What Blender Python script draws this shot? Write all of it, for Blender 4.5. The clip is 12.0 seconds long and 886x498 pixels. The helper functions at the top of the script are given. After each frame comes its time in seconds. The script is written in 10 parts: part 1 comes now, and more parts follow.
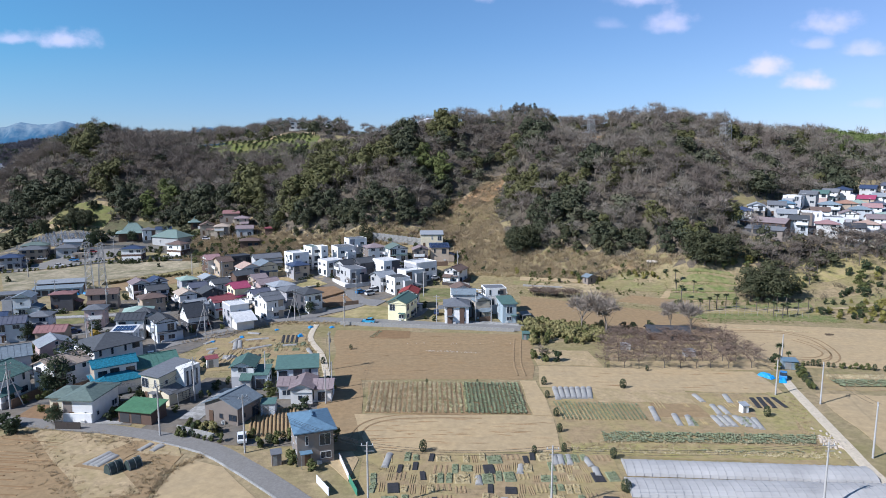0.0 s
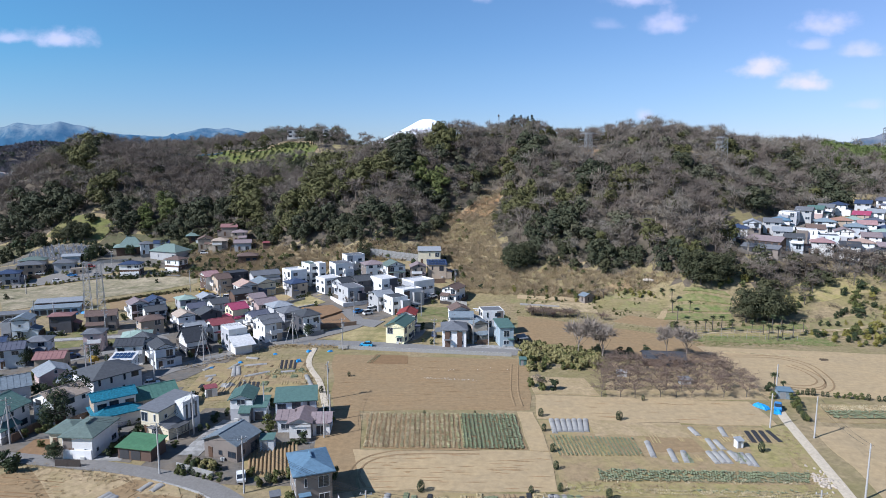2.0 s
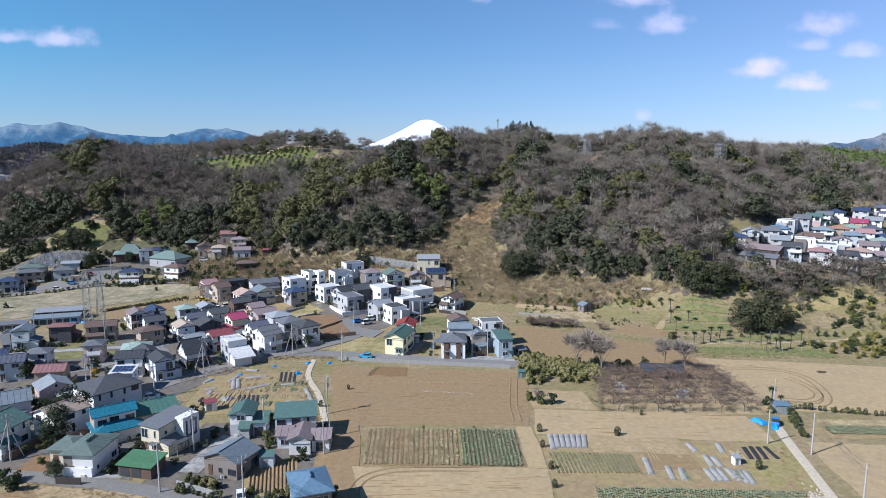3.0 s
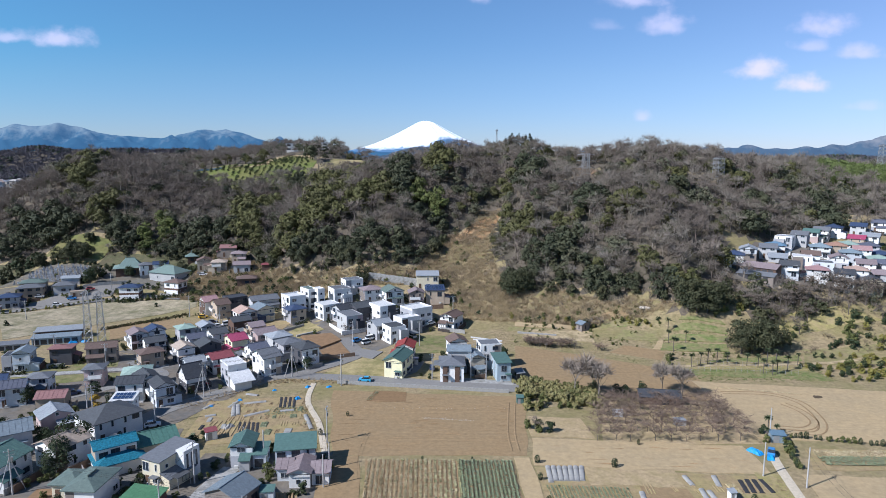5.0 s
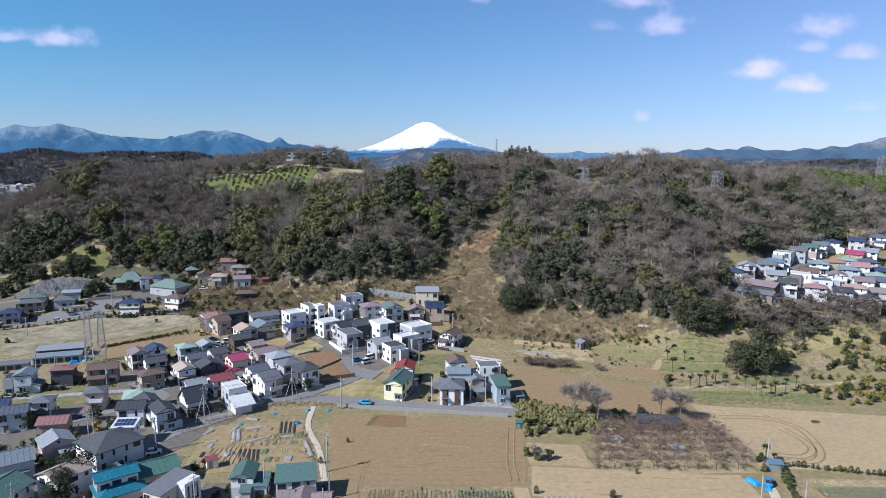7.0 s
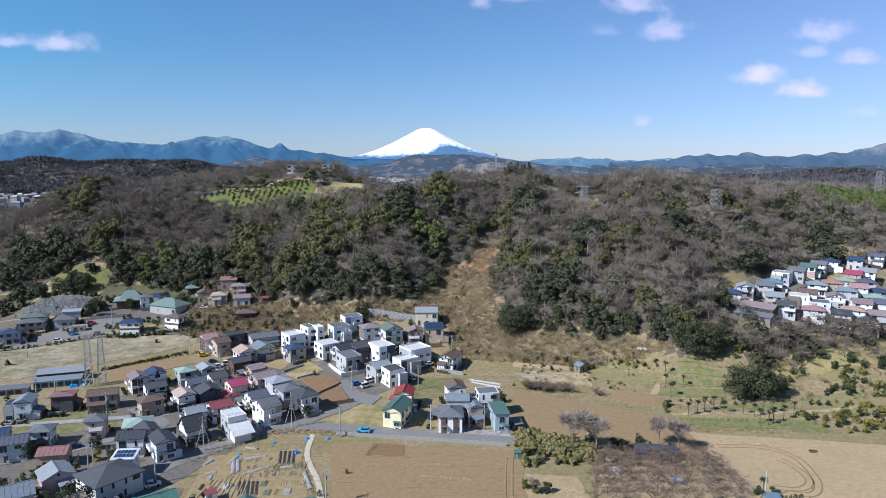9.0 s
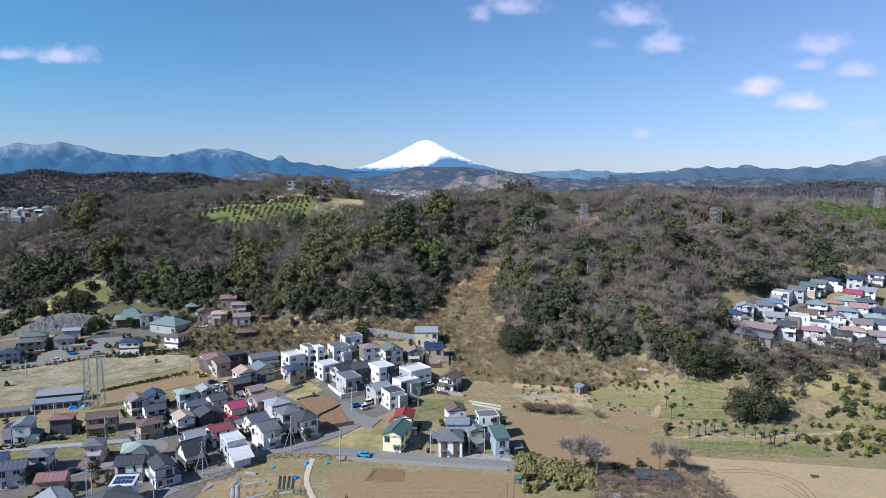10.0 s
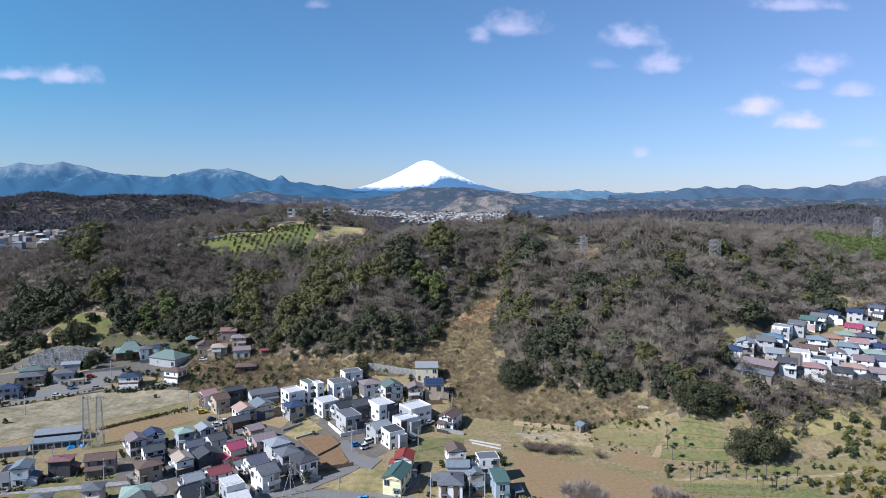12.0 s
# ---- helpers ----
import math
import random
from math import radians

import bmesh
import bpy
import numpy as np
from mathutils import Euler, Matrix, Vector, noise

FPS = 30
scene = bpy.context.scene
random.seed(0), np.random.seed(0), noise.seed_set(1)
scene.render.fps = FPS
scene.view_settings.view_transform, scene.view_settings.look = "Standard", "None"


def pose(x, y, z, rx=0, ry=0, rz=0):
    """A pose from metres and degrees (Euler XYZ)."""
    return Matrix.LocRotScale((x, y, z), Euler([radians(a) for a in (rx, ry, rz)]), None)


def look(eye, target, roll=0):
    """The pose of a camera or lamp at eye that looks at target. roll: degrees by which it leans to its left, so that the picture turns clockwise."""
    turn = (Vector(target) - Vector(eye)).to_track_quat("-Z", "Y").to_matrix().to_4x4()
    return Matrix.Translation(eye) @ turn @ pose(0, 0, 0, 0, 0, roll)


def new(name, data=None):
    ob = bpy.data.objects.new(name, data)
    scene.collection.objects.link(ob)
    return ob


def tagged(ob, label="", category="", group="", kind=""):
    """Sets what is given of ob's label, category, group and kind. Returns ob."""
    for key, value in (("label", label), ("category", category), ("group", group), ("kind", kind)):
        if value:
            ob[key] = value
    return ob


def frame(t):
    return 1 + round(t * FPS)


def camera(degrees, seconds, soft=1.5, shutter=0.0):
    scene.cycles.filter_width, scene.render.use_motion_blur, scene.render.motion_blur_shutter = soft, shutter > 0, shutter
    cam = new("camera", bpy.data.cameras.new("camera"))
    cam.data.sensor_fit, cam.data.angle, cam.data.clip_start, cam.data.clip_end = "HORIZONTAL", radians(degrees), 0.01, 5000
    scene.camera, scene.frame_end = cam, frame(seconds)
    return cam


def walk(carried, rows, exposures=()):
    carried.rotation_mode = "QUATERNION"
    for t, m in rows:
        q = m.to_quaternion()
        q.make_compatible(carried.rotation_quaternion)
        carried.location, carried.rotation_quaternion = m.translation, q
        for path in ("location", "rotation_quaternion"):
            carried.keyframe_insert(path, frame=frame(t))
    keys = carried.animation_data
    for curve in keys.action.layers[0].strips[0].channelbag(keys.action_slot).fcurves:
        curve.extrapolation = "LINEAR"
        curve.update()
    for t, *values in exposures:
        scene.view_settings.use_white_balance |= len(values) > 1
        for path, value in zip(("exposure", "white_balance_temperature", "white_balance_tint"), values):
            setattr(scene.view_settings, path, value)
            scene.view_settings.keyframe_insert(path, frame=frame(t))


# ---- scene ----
cam = camera(68.8, 12.0, soft=0.9)
METRES, EYE, TILT, LEAN, TURN = 42.4, 48.5, -8.25, 0.0, 0.0
ROWS = [
    (0.0, 0.0000, 0.0000, 0.0000, 0.00, 0.000, -0.00),
    (0.5, -0.0008, -0.0049, 0.0403, -0.07, 0.011, -0.01),
    (1.0, -0.0014, -0.0101, 0.0815, -0.13, 0.002, -0.03),
    (1.5, -0.0009, -0.0169, 0.1224, -0.19, 0.013, -0.05),
    (2.0, -0.0021, -0.0229, 0.1645, -0.23, 0.003, -0.06),
    (2.5, -0.0025, -0.0294, 0.2049, -0.27, 0.014, -0.07),
    (3.0, -0.0024, -0.0363, 0.2450, -0.31, 0.016, -0.09),
    (5.0, -0.0019, -0.0629, 0.4098, -0.39, 0.048, -0.15),
    (5.5, -0.0026, -0.0670, 0.4512, -0.40, 0.059, -0.17),
    (6.0, -0.0031, -0.0715, 0.4930, -0.41, 0.069, -0.18),
    (6.5, -0.0026, -0.0776, 0.5331, -0.41, 0.060, -0.20),
    (7.0, -0.0023, -0.0835, 0.5743, -0.41, 0.061, -0.21),
    (9.0, 0.0063, -0.1048, 0.7396, -0.39, 0.473, -0.24),
    (9.5, 0.0063, -0.1087, 0.7820, -0.40, 0.912, -0.24),
    (10.0, 0.0055, -0.1141, 0.8231, -0.39, 1.493, -0.25),
    (10.5, 0.0055, -0.1199, 0.8660, -0.38, 2.022, -0.25),
    (11.0, 0.0042, -0.1271, 0.9068, -0.39, 2.603, -0.26),
    (11.5, 0.0045, -0.1338, 0.9473, -0.39, 3.154, -0.26),
    (12.0, 0.0040, -0.1397, 0.9896, -0.38, 3.154, -0.27),
]
walk(cam, [(t, pose(0, 0, EYE, TILT, LEAN, TURN) @ pose(METRES * x, METRES * y, METRES * z, 90 + pitch, roll, yaw)) for t, x, y, z, yaw, pitch, roll in ROWS],
     exposures=[(0.0, 0.37, 5600.0, 14.0), (6.0, 0.32, 5600.0, 14.0), (12.0, 0.3, 5600.0, 14.0)])

# ---------------------------------------------------------------- sky and sun
SUN_TO = Vector((-0.68, -0.36, 0.64)).normalized()


def build_world():
    world = bpy.data.worlds.new("sky")
    world.use_nodes = True
    scene.world = world
    nt = world.node_tree
    nodes, links = nt.nodes, nt.links
    nodes.clear()
    out = nodes.new("ShaderNodeOutputWorld")
    bg = nodes.new("ShaderNodeBackground")
    bg.inputs["Strength"].default_value = 0.073
    sky = nodes.new("ShaderNodeTexSky")
    sky.sky_type = "NISHITA"
    sky.sun_disc = False
    sky.sun_elevation = math.asin(SUN_TO.z)
    sky.sun_rotation = math.atan2(SUN_TO.x, SUN_TO.y)
    sky.altitude = 100.0
    sky.air_density = 1.0
    sky.dust_density = 0.0
    sky.ozone_density = 5.0
    co = nodes.new("ShaderNodeTexCoord")
    sep = nodes.new("ShaderNodeSeparateXYZ")
    links.new(co.outputs["Generated"], sep.inputs[0])

    def calc(op, a, b=None, c=None):
        n = nodes.new("ShaderNodeMath")
        n.operation = op
        for i, v in enumerate((a, b, c)):
            if v is None:
                continue
            if isinstance(v, (int, float)):
                n.inputs[i].default_value = v
            else:
                links.new(v, n.inputs[i])
        return n.outputs[0]

    ahead = calc("MAXIMUM", sep.outputs["Y"], 0.05)
    u = calc("DIVIDE", sep.outputs["X"], ahead)
    v = calc("DIVIDE", sep.outputs["Z"], ahead)
    uv = nodes.new("ShaderNodeCombineXYZ")
    links.new(u, uv.inputs[0])
    links.new(v, uv.inputs[1])
    noise_tex = nodes.new("ShaderNodeTexNoise")
    noise_tex.inputs["Scale"].default_value = 34.0
    noise_tex.inputs["Detail"].default_value = 7.0
    noise_tex.inputs["Roughness"].default_value = 0.5
    stretch = nodes.new("ShaderNodeMapping")
    stretch.inputs["Scale"].default_value = (1.0, 1.35, 1.0)
    links.new(uv.outputs[0], stretch.inputs[0])
    links.new(stretch.outputs[0], noise_tex.inputs["Vector"])
    total = None
    # small clouds with flat bases: direction right and up, half width and half height, density
    for cx, cz, rx, rz, dens in (
            (0.482, 0.125, 0.046, 0.018, 1.0), (0.551, 0.107, 0.047, 0.015, 1.0), (0.338, 0.191, 0.044, 0.019, 0.62), (0.287, 0.229, 0.052, 0.018, 0.62), (0.576, 0.190, 0.054, 0.018, 0.62),
            (0.558, 0.163, 0.034, 0.010, 0.45), (0.632, 0.153, 0.044, 0.013, 0.58), (0.309, 0.057, 0.019, 0.010, 0.5), (-0.640, 0.171, 0.046, 0.010, 0.6), (-0.563, 0.168, 0.052, 0.017, 0.72),
            (0.245, 0.191, 0.029, 0.009, 0.22), (0.651, 0.075, 0.036, 0.009, 0.3), (0.112, 0.246, 0.056, 0.018, 0.58), (0.060, 0.232, 0.022, 0.014, 0.5), (0.537, 0.281, 0.086, 0.012, 0.55),
            (-0.185, 0.277, 0.018, 0.008, 0.3)):
        dx = calc("MULTIPLY", calc("SUBTRACT", u, cx), 1.12 / rx)
        dz = calc("MULTIPLY", calc("SUBTRACT", v, cz), 0.76 / rz)
        dz = calc("MAXIMUM", dz, calc("MULTIPLY", dz, -2.1))
        r = calc("SQRT", calc("ADD", calc("MULTIPLY", dx, dx), calc("MULTIPLY", dz, dz)))
        near = nodes.new("ShaderNodeMapRange")
        near.interpolation_type = "SMOOTHSTEP"
        near.inputs["From Min"].default_value = 1.1
        near.inputs["From Max"].default_value = -0.1
        near.inputs["To Max"].default_value = dens
        links.new(calc("SUBTRACT", r, calc("MULTIPLY_ADD", noise_tex.outputs[0], 1.7, -0.7)), near.inputs["Value"])
        total = near.outputs[0] if total is None else calc("MAXIMUM", total, near.outputs[0])
    veil = calc("MULTIPLY", total, 0.92)
    mix = nodes.new("ShaderNodeMix")
    mix.data_type = "RGBA"
    links.new(veil, mix.inputs["Factor"])
    air = nodes.new("ShaderNodeValToRGB")
    air.color_ramp.elements[0].position, air.color_ramp.elements[0].color = 0.0, (0.84, 0.91, 1.18, 1)
    air.color_ramp.elements[1].position, air.color_ramp.elements[1].color = 0.34, (1.38, 1.31, 1.26, 1)
    air.color_ramp.elements.new(1.0).color = (0.98, 0.98, 0.98, 1)
    middle = air.color_ramp.elements.new(0.12)
    middle.color = (1.14, 1.10, 1.15, 1)
    links.new(v, air.inputs[0])
    clear = nodes.new("ShaderNodeMix")
    clear.data_type, clear.blend_type = "RGBA", "MULTIPLY"
    clear.inputs["Factor"].default_value = 1.0
    links.new(sky.outputs[0], clear.inputs["A"])
    links.new(air.outputs[0], clear.inputs["B"])
    # the sky grows a little redder away from the deep blue side
    tint = nodes.new("ShaderNodeCombineColor")
    side = calc("MINIMUM", calc("MAXIMUM", u, -0.7), 0.7)
    links.new(calc("MULTIPLY_ADD", side, 0.32, 0.87), tint.inputs[0])
    tint.inputs[1].default_value = tint.inputs[2].default_value = 1.0
    hue = nodes.new("ShaderNodeMix")
    hue.data_type, hue.blend_type = "RGBA", "MULTIPLY"
    links.new(calc("MINIMUM", calc("MAXIMUM", calc("MULTIPLY", v, 6.0), 0.25), 1.0), hue.inputs["Factor"])
    links.new(clear.outputs["Result"], hue.inputs["A"])
    links.new(tint.outputs[0], hue.inputs["B"])
    links.new(hue.outputs["Result"], mix.inputs["A"])
    mix.inputs["B"].default_value = (9.8, 9.0, 10.8, 1)
    links.new(mix.outputs["Result"], bg.inputs["Color"])
    links.new(bg.outputs[0], out.inputs[0])


build_world()
lamp = bpy.data.lights.new("sun", "SUN")
lamp.energy, lamp.angle, lamp.color = 5.0, radians(0.5), (1.0, 0.94, 0.84)
sun_ob = new("sun", lamp)
sun_ob.matrix_world = look(SUN_TO * 400, (0, 0, 0))

# ---------------------------------------------------------------- materials
MATS = {}


def mat(name, color, rough=0.8, var=0.25, scale=3.0, bump=0.0, bump_scale=20.0, metal=0.0, second=None, second_scale=0.4, per_object=0.0, spec=0.3, ridge=None):
    """A surface with grain at two scales. second: a colour that comes through in broad patches. ridge: (axis scale, depth) of ribs."""
    if name in MATS:
        return MATS[name]
    m = bpy.data.materials.new(name)
    m.use_nodes = True
    nt = m.node_tree
    nodes, links = nt.nodes, nt.links
    bsdf = nodes["Principled BSDF"]
    bsdf.inputs["Roughness"].default_value = rough
    bsdf.inputs["Metallic"].default_value = metal
    bsdf.inputs["Specular IOR Level"].default_value = spec
    co = nodes.new("ShaderNodeTexCoord")
    fine = nodes.new("ShaderNodeTexNoise")
    fine.inputs["Scale"].default_value = scale
    fine.inputs["Detail"].default_value = 8.0
    fine.inputs["Roughness"].default_value = 0.68
    links.new(co.outputs["Object"], fine.inputs["Vector"])
    ramp = nodes.new("ShaderNodeValToRGB")
    c = np.array(color)
    ramp.color_ramp.elements[0].position, ramp.color_ramp.elements[1].position = 0.3, 0.7
    ramp.color_ramp.elements[0].color = (*np.clip(c * (1 - var), 0, 1), 1)
    ramp.color_ramp.elements[1].color = (*np.clip(c * (1 + var), 0, 1), 1)
    links.new(fine.outputs[0], ramp.inputs[0])
    last = ramp.outputs[0]
    if second is not None:
        broad = nodes.new("ShaderNodeTexNoise")
        broad.inputs["Scale"].default_value = second_scale
        broad.inputs["Detail"].default_value = 9.0
        broad.inputs["Roughness"].default_value = 0.68
        links.new(co.outputs["Object"], broad.inputs["Vector"])
        lift = nodes.new("ShaderNodeMapRange")
        lift.inputs["From Min"].default_value, lift.inputs["From Max"].default_value = 0.42, 0.62
        links.new(broad.outputs[0], lift.inputs["Value"])
        mx = nodes.new("ShaderNodeMix")
        mx.data_type = "RGBA"
        links.new(lift.outputs[0], mx.inputs["Factor"])
        links.new(last, mx.inputs["A"])
        tint = nodes.new("ShaderNodeMix")
        tint.data_type = "RGBA"
        tint.blend_type = "MULTIPLY"
        tint.inputs["Factor"].default_value = 0.6
        tint.inputs["A"].default_value = (*second, 1)
        links.new(fine.outputs[0], tint.inputs["B"])
        links.new(tint.outputs["Result"], mx.inputs["B"])
        last = mx.outputs["Result"]
    if per_object:
        info = nodes.new("ShaderNodeObjectInfo")
        hsv = nodes.new("ShaderNodeHueSaturation")
        rng = nodes.new("ShaderNodeMapRange")
        rng.inputs["To Min"].default_value, rng.inputs["To Max"].default_value = 1 - per_object, 1 + per_object
        links.new(info.outputs["Random"], rng.inputs["Value"])
        links.new(rng.outputs[0], hsv.inputs["Value"])
        links.new(last, hsv.inputs["Color"])
        last = hsv.outputs[0]
    links.new(last, bsdf.inputs["Base Color"])
    height = None
    if bump:
        grain = nodes.new("ShaderNodeTexNoise")
        grain.inputs["Scale"].default_value = bump_scale
        grain.inputs["Detail"].default_value = 3.0
        links.new(co.outputs["Object"], grain.inputs["Vector"])
        height = grain.outputs[0]
    if ridge:
        wave = nodes.new("ShaderNodeTexWave")
        wave.bands_direction = ridge[0]
        wave.inputs["Scale"].default_value = ridge[1]
        wave.inputs["Distortion"].default_value = 0.15
        links.new(co.outputs["Object"], wave.inputs["Vector"])
        height = wave.outputs[0]
        bump = max(bump, 0.5)
    if height is not None:
        bp = nodes.new("ShaderNodeBump")
        bp.inputs["Strength"].default_value = bump
        bp.inputs["Distance"].default_value = 0.05
        links.new(height, bp.inputs["Height"])
        links.new(bp.outputs[0], bsdf.inputs["Normal"])
    MATS[name] = m
    return m


def glass_mat():
    m = mat("window_glass", (0.03, 0.04, 0.055), 0.12, 0.3, 0.8, spec=0.6)
    return m


WALLS = {
    "white": (0.76, 0.75, 0.73), "cream": (0.62, 0.56, 0.42), "yellow": (0.74, 0.69, 0.45), "grey": (0.40, 0.40, 0.42), "lightgrey": (0.45, 0.45, 0.45),
    "dark": (0.085, 0.085, 0.095), "brown": (0.13, 0.085, 0.065), "taupe": (0.24, 0.205, 0.18), "tan": (0.42, 0.34, 0.26),
    "bluewhite": (0.56, 0.59, 0.62), "pinkish": (0.48, 0.37, 0.35), "beige": (0.47, 0.41, 0.33), "skyblue": (0.37, 0.45, 0.50)}
ROOFS = {
    "dark": (0.055, 0.060, 0.070), "charcoal": (0.075, 0.08, 0.088), "grey": (0.135, 0.143, 0.158), "lightgrey": (0.275, 0.295, 0.32), "navy": (0.045, 0.065, 0.12),
    "blue": (0.13, 0.215, 0.30), "bluetile": (0.025, 0.145, 0.21), "teal": (0.085, 0.15, 0.135), "mint": (0.27, 0.355, 0.31), "green": (0.080, 0.180, 0.095),
    "greengrey": (0.125, 0.165, 0.148), "seagreen": (0.085, 0.175, 0.145), "red": (0.24, 0.13, 0.125), "darkred": (0.23, 0.07, 0.08), "magenta": (0.30, 0.06, 0.115), "brightred": (0.25, 0.052, 0.047),
    "rose": (0.33, 0.205, 0.205), "salmon": (0.40, 0.285, 0.235), "mauve": (0.235, 0.19, 0.195), "brown": (0.14, 0.10, 0.085), "beige": (0.38, 0.31, 0.25),
    "white": (0.56, 0.56, 0.56), "lightblue": (0.215, 0.27, 0.31), "steel": (0.17, 0.205, 0.235), "orange": (0.31, 0.185, 0.135), "slate": (0.105, 0.113, 0.15), "patina": (0.165, 0.225, 0.205)}


def wall_mat(k):
    return mat("wall_" + k, WALLS[k], 0.85, 0.10, 0.7, 0.15, 6.0, per_object=0.13)


def roof_mat(k):
    return mat("roof_" + k, ROOFS[k], 0.5 if k in ("bluetile", "blue", "green", "seagreen", "navy") else 0.7, 0.55 if k == "bluetile" else 0.2, 2.6 if k == "bluetile" else 1.6, 0.25, 6.0, per_object=0.10, spec=0.25)


FRAME_M = mat("window_frame_white", (0.55, 0.56, 0.57), 0.5, 0.05)
FRAME_D = mat("window_frame_dark", (0.05, 0.05, 0.055), 0.5, 0.05)
GLASS = glass_mat()
CONCRETE = mat("concrete", (0.36, 0.355, 0.34), 0.9, 0.18, 1.2, 0.3, 9.0, second=(0.30, 0.29, 0.27))
ASPHALT = mat("asphalt", (0.215, 0.208, 0.198), 0.92, 0.18, 2.5, 0.3, 14.0, second=(0.30, 0.29, 0.275), second_scale=0.12)
LANE = mat("worn_lane_asphalt", (0.205, 0.196, 0.184), 0.92, 0.18, 2.5, 0.3, 14.0, second=(0.285, 0.27, 0.248), second_scale=0.22)
STEEL = mat("galvanised_steel", (0.34, 0.345, 0.35), 0.55, 0.1, 2.0, metal=0.4)
METAL_D = mat("dark_metal", (0.06, 0.06, 0.065), 0.5, 0.1)
PANEL = mat("solar_panel", (0.035, 0.06, 0.13), 0.18, 0.25, 0.9, spec=0.6)
BARK = mat("bark", (0.13, 0.11, 0.095), 0.95, 0.3, 4.0, 0.4)

# ---------------------------------------------------------------- the lie of the land
STATION_X, STATION_Z = [], []


def station(x, *profile):
    """A cross-section of the hills at x: pairs of distance and height."""
    ys = np.arange(0.0, 1000.0, 5.0)
    py = [0.0, profile[0][0] - 25.0] + [p[0] for p in profile]
    pz = [0.0, 0.0] + [p[1] for p in profile]
    z = np.interp(ys, py, pz)
    k = np.array([1, 2, 3, 2, 1]) / 9.0
    z = np.convolve(np.pad(z, 2, mode="edge"), k, mode="valid")
    STATION_X.append(x)
    STATION_Z.append(z)


station(-665, (438, 7.7), (700, 23.8), (1000, 30.0))
station(-456, (363, 5.4), (394, 12.2), (453, 20.2), (700, 28.7), (1000, 30.0))
station(-349, (354, 5.2), (386, 14.0), (442, 20.0), (640, 22.0), (1000, 24.0))
station(-294, (351, 5.2), (387, 19.0), (439, 26.0), (640, 27.0), (900, 26.0))
station(-230, (336, 5.8), (355, 14.3), (371, 33.6), (399, 53.4), (432, 62.2), (482, 55.0), (680, 60.0), (900, 42.0))
station(-188, (307, 5.2), (333, 9.4), (350, 24.3), (387, 46.2), (417, 52.4), (450, 53.0), (480, 55.5), (560, 61.0), (670, 61.7), (900, 42.0))
station(-138, (299, 4.1), (323, 7.4), (357, 26.2), (385, 36.0), (410, 42.0), (439, 47.5), (466, 56.5), (490, 61.0), (530, 67.0), (580, 71.0), (640, 69.0), (700, 64.9), (900, 40.0))
station(-92, (291, 4.9), (314, 10.0), (344, 27.0), (372, 30.0), (395, 35.0), (430, 46.0), (465, 56.5), (495, 62.5), (525, 68.0), (560, 71.0), (610, 66.0), (700, 24.0), (900, 14.0))
station(-60, (278, 4.7), (292, 8.7), (313, 20.2), (334, 38.0), (355, 44.0), (375, 43.5), (405, 46.0), (440, 52.0), (469, 57.5), (503, 61.5), (540, 58.0), (700, 22.0), (900, 14.0))
station(-28, (265, 6.3), (280, 9.4), (306, 28.4), (337, 48.5), (358, 58.0), (387, 55.5), (450, 51.0), (500, 46.0), (700, 22.0), (900, 14.0))
station(5, (244, 0.8), (274, 8.4), (299, 18.1), (324, 28.5), (341, 46.0), (358, 61.0), (380, 64.3), (468, 45.8), (700, 22.0), (900, 14.0))
station(28, (244, 1.3), (270, 10.5), (294, 20.5), (320, 29.5), (341, 41.0), (373, 63.5), (395, 67.8), (482, 48.2), (700, 22.0), (900, 14.0))
station(51, (240, 1.3), (250, 6.0), (272, 16.8), (309, 41.5), (354, 60.8), (397, 70.5), (482, 50.0), (700, 22.0), (900, 14.0))
station(73, (229, 1.3), (244, 7.3), (278, 27.3), (304, 42.4), (360, 58.1), (387, 66.1), (482, 50.8), (700, 22.0), (900, 14.0))
station(96, (222, 1.0), (247, 17.3), (257, 27.1), (283, 38.6), (301, 48.0), (361, 59.0), (376, 66.2), (482, 51.7), (700, 22.0), (900, 14.0))
station(126, (215, 1.0), (231, 7.3), (250, 16.5), (272, 22.5), (298, 36.8), (348, 57.2), (380, 66.1), (482, 56.7), (900, 46.0))
station(156, (209, 2.0), (231, 9.3), (257, 18.5), (291, 23.6), (322, 37.8), (353, 52.6), (388, 63.4), (482, 56.7), (900, 48.0))
station(188, (200, 2.0), (231, 10.3), (261, 18.6), (283, 22.6), (303, 24.7), (321, 27.7), (341, 35.2), (395, 58.8), (482, 55.0), (900, 48.0))
station(230, (200, 3.0), (231, 11.3), (283, 23.5), (316, 27.6), (364, 39.0), (415, 57.8), (482, 55.0), (900, 50.0))
station(285, (200, 4.0), (283, 25.4), (364, 37.1), (406, 46.3), (439, 53.3), (482, 53.2), (900, 50.0))
station(428, (200, 6.0), (283, 27.3), (406, 46.3), (482, 51.5), (900, 50.0))
SX, SZ = np.array(STATION_X, float), np.array(STATION_Z)
# broad rises in the distance: place, reach along x and y, height
RISES = [(-860, 1450, 280, 190, 57), (-560, 1480, 150, 150, 30), (-400, 1600, 170, 150, 24), (480, 930, 240, 120, 38), (820, 1250, 320, 160, 40), (330, 1150, 200, 140, 26),
         (1000, 2300, 420, 260, 34), (-900, 2400, 500, 300, 40)]


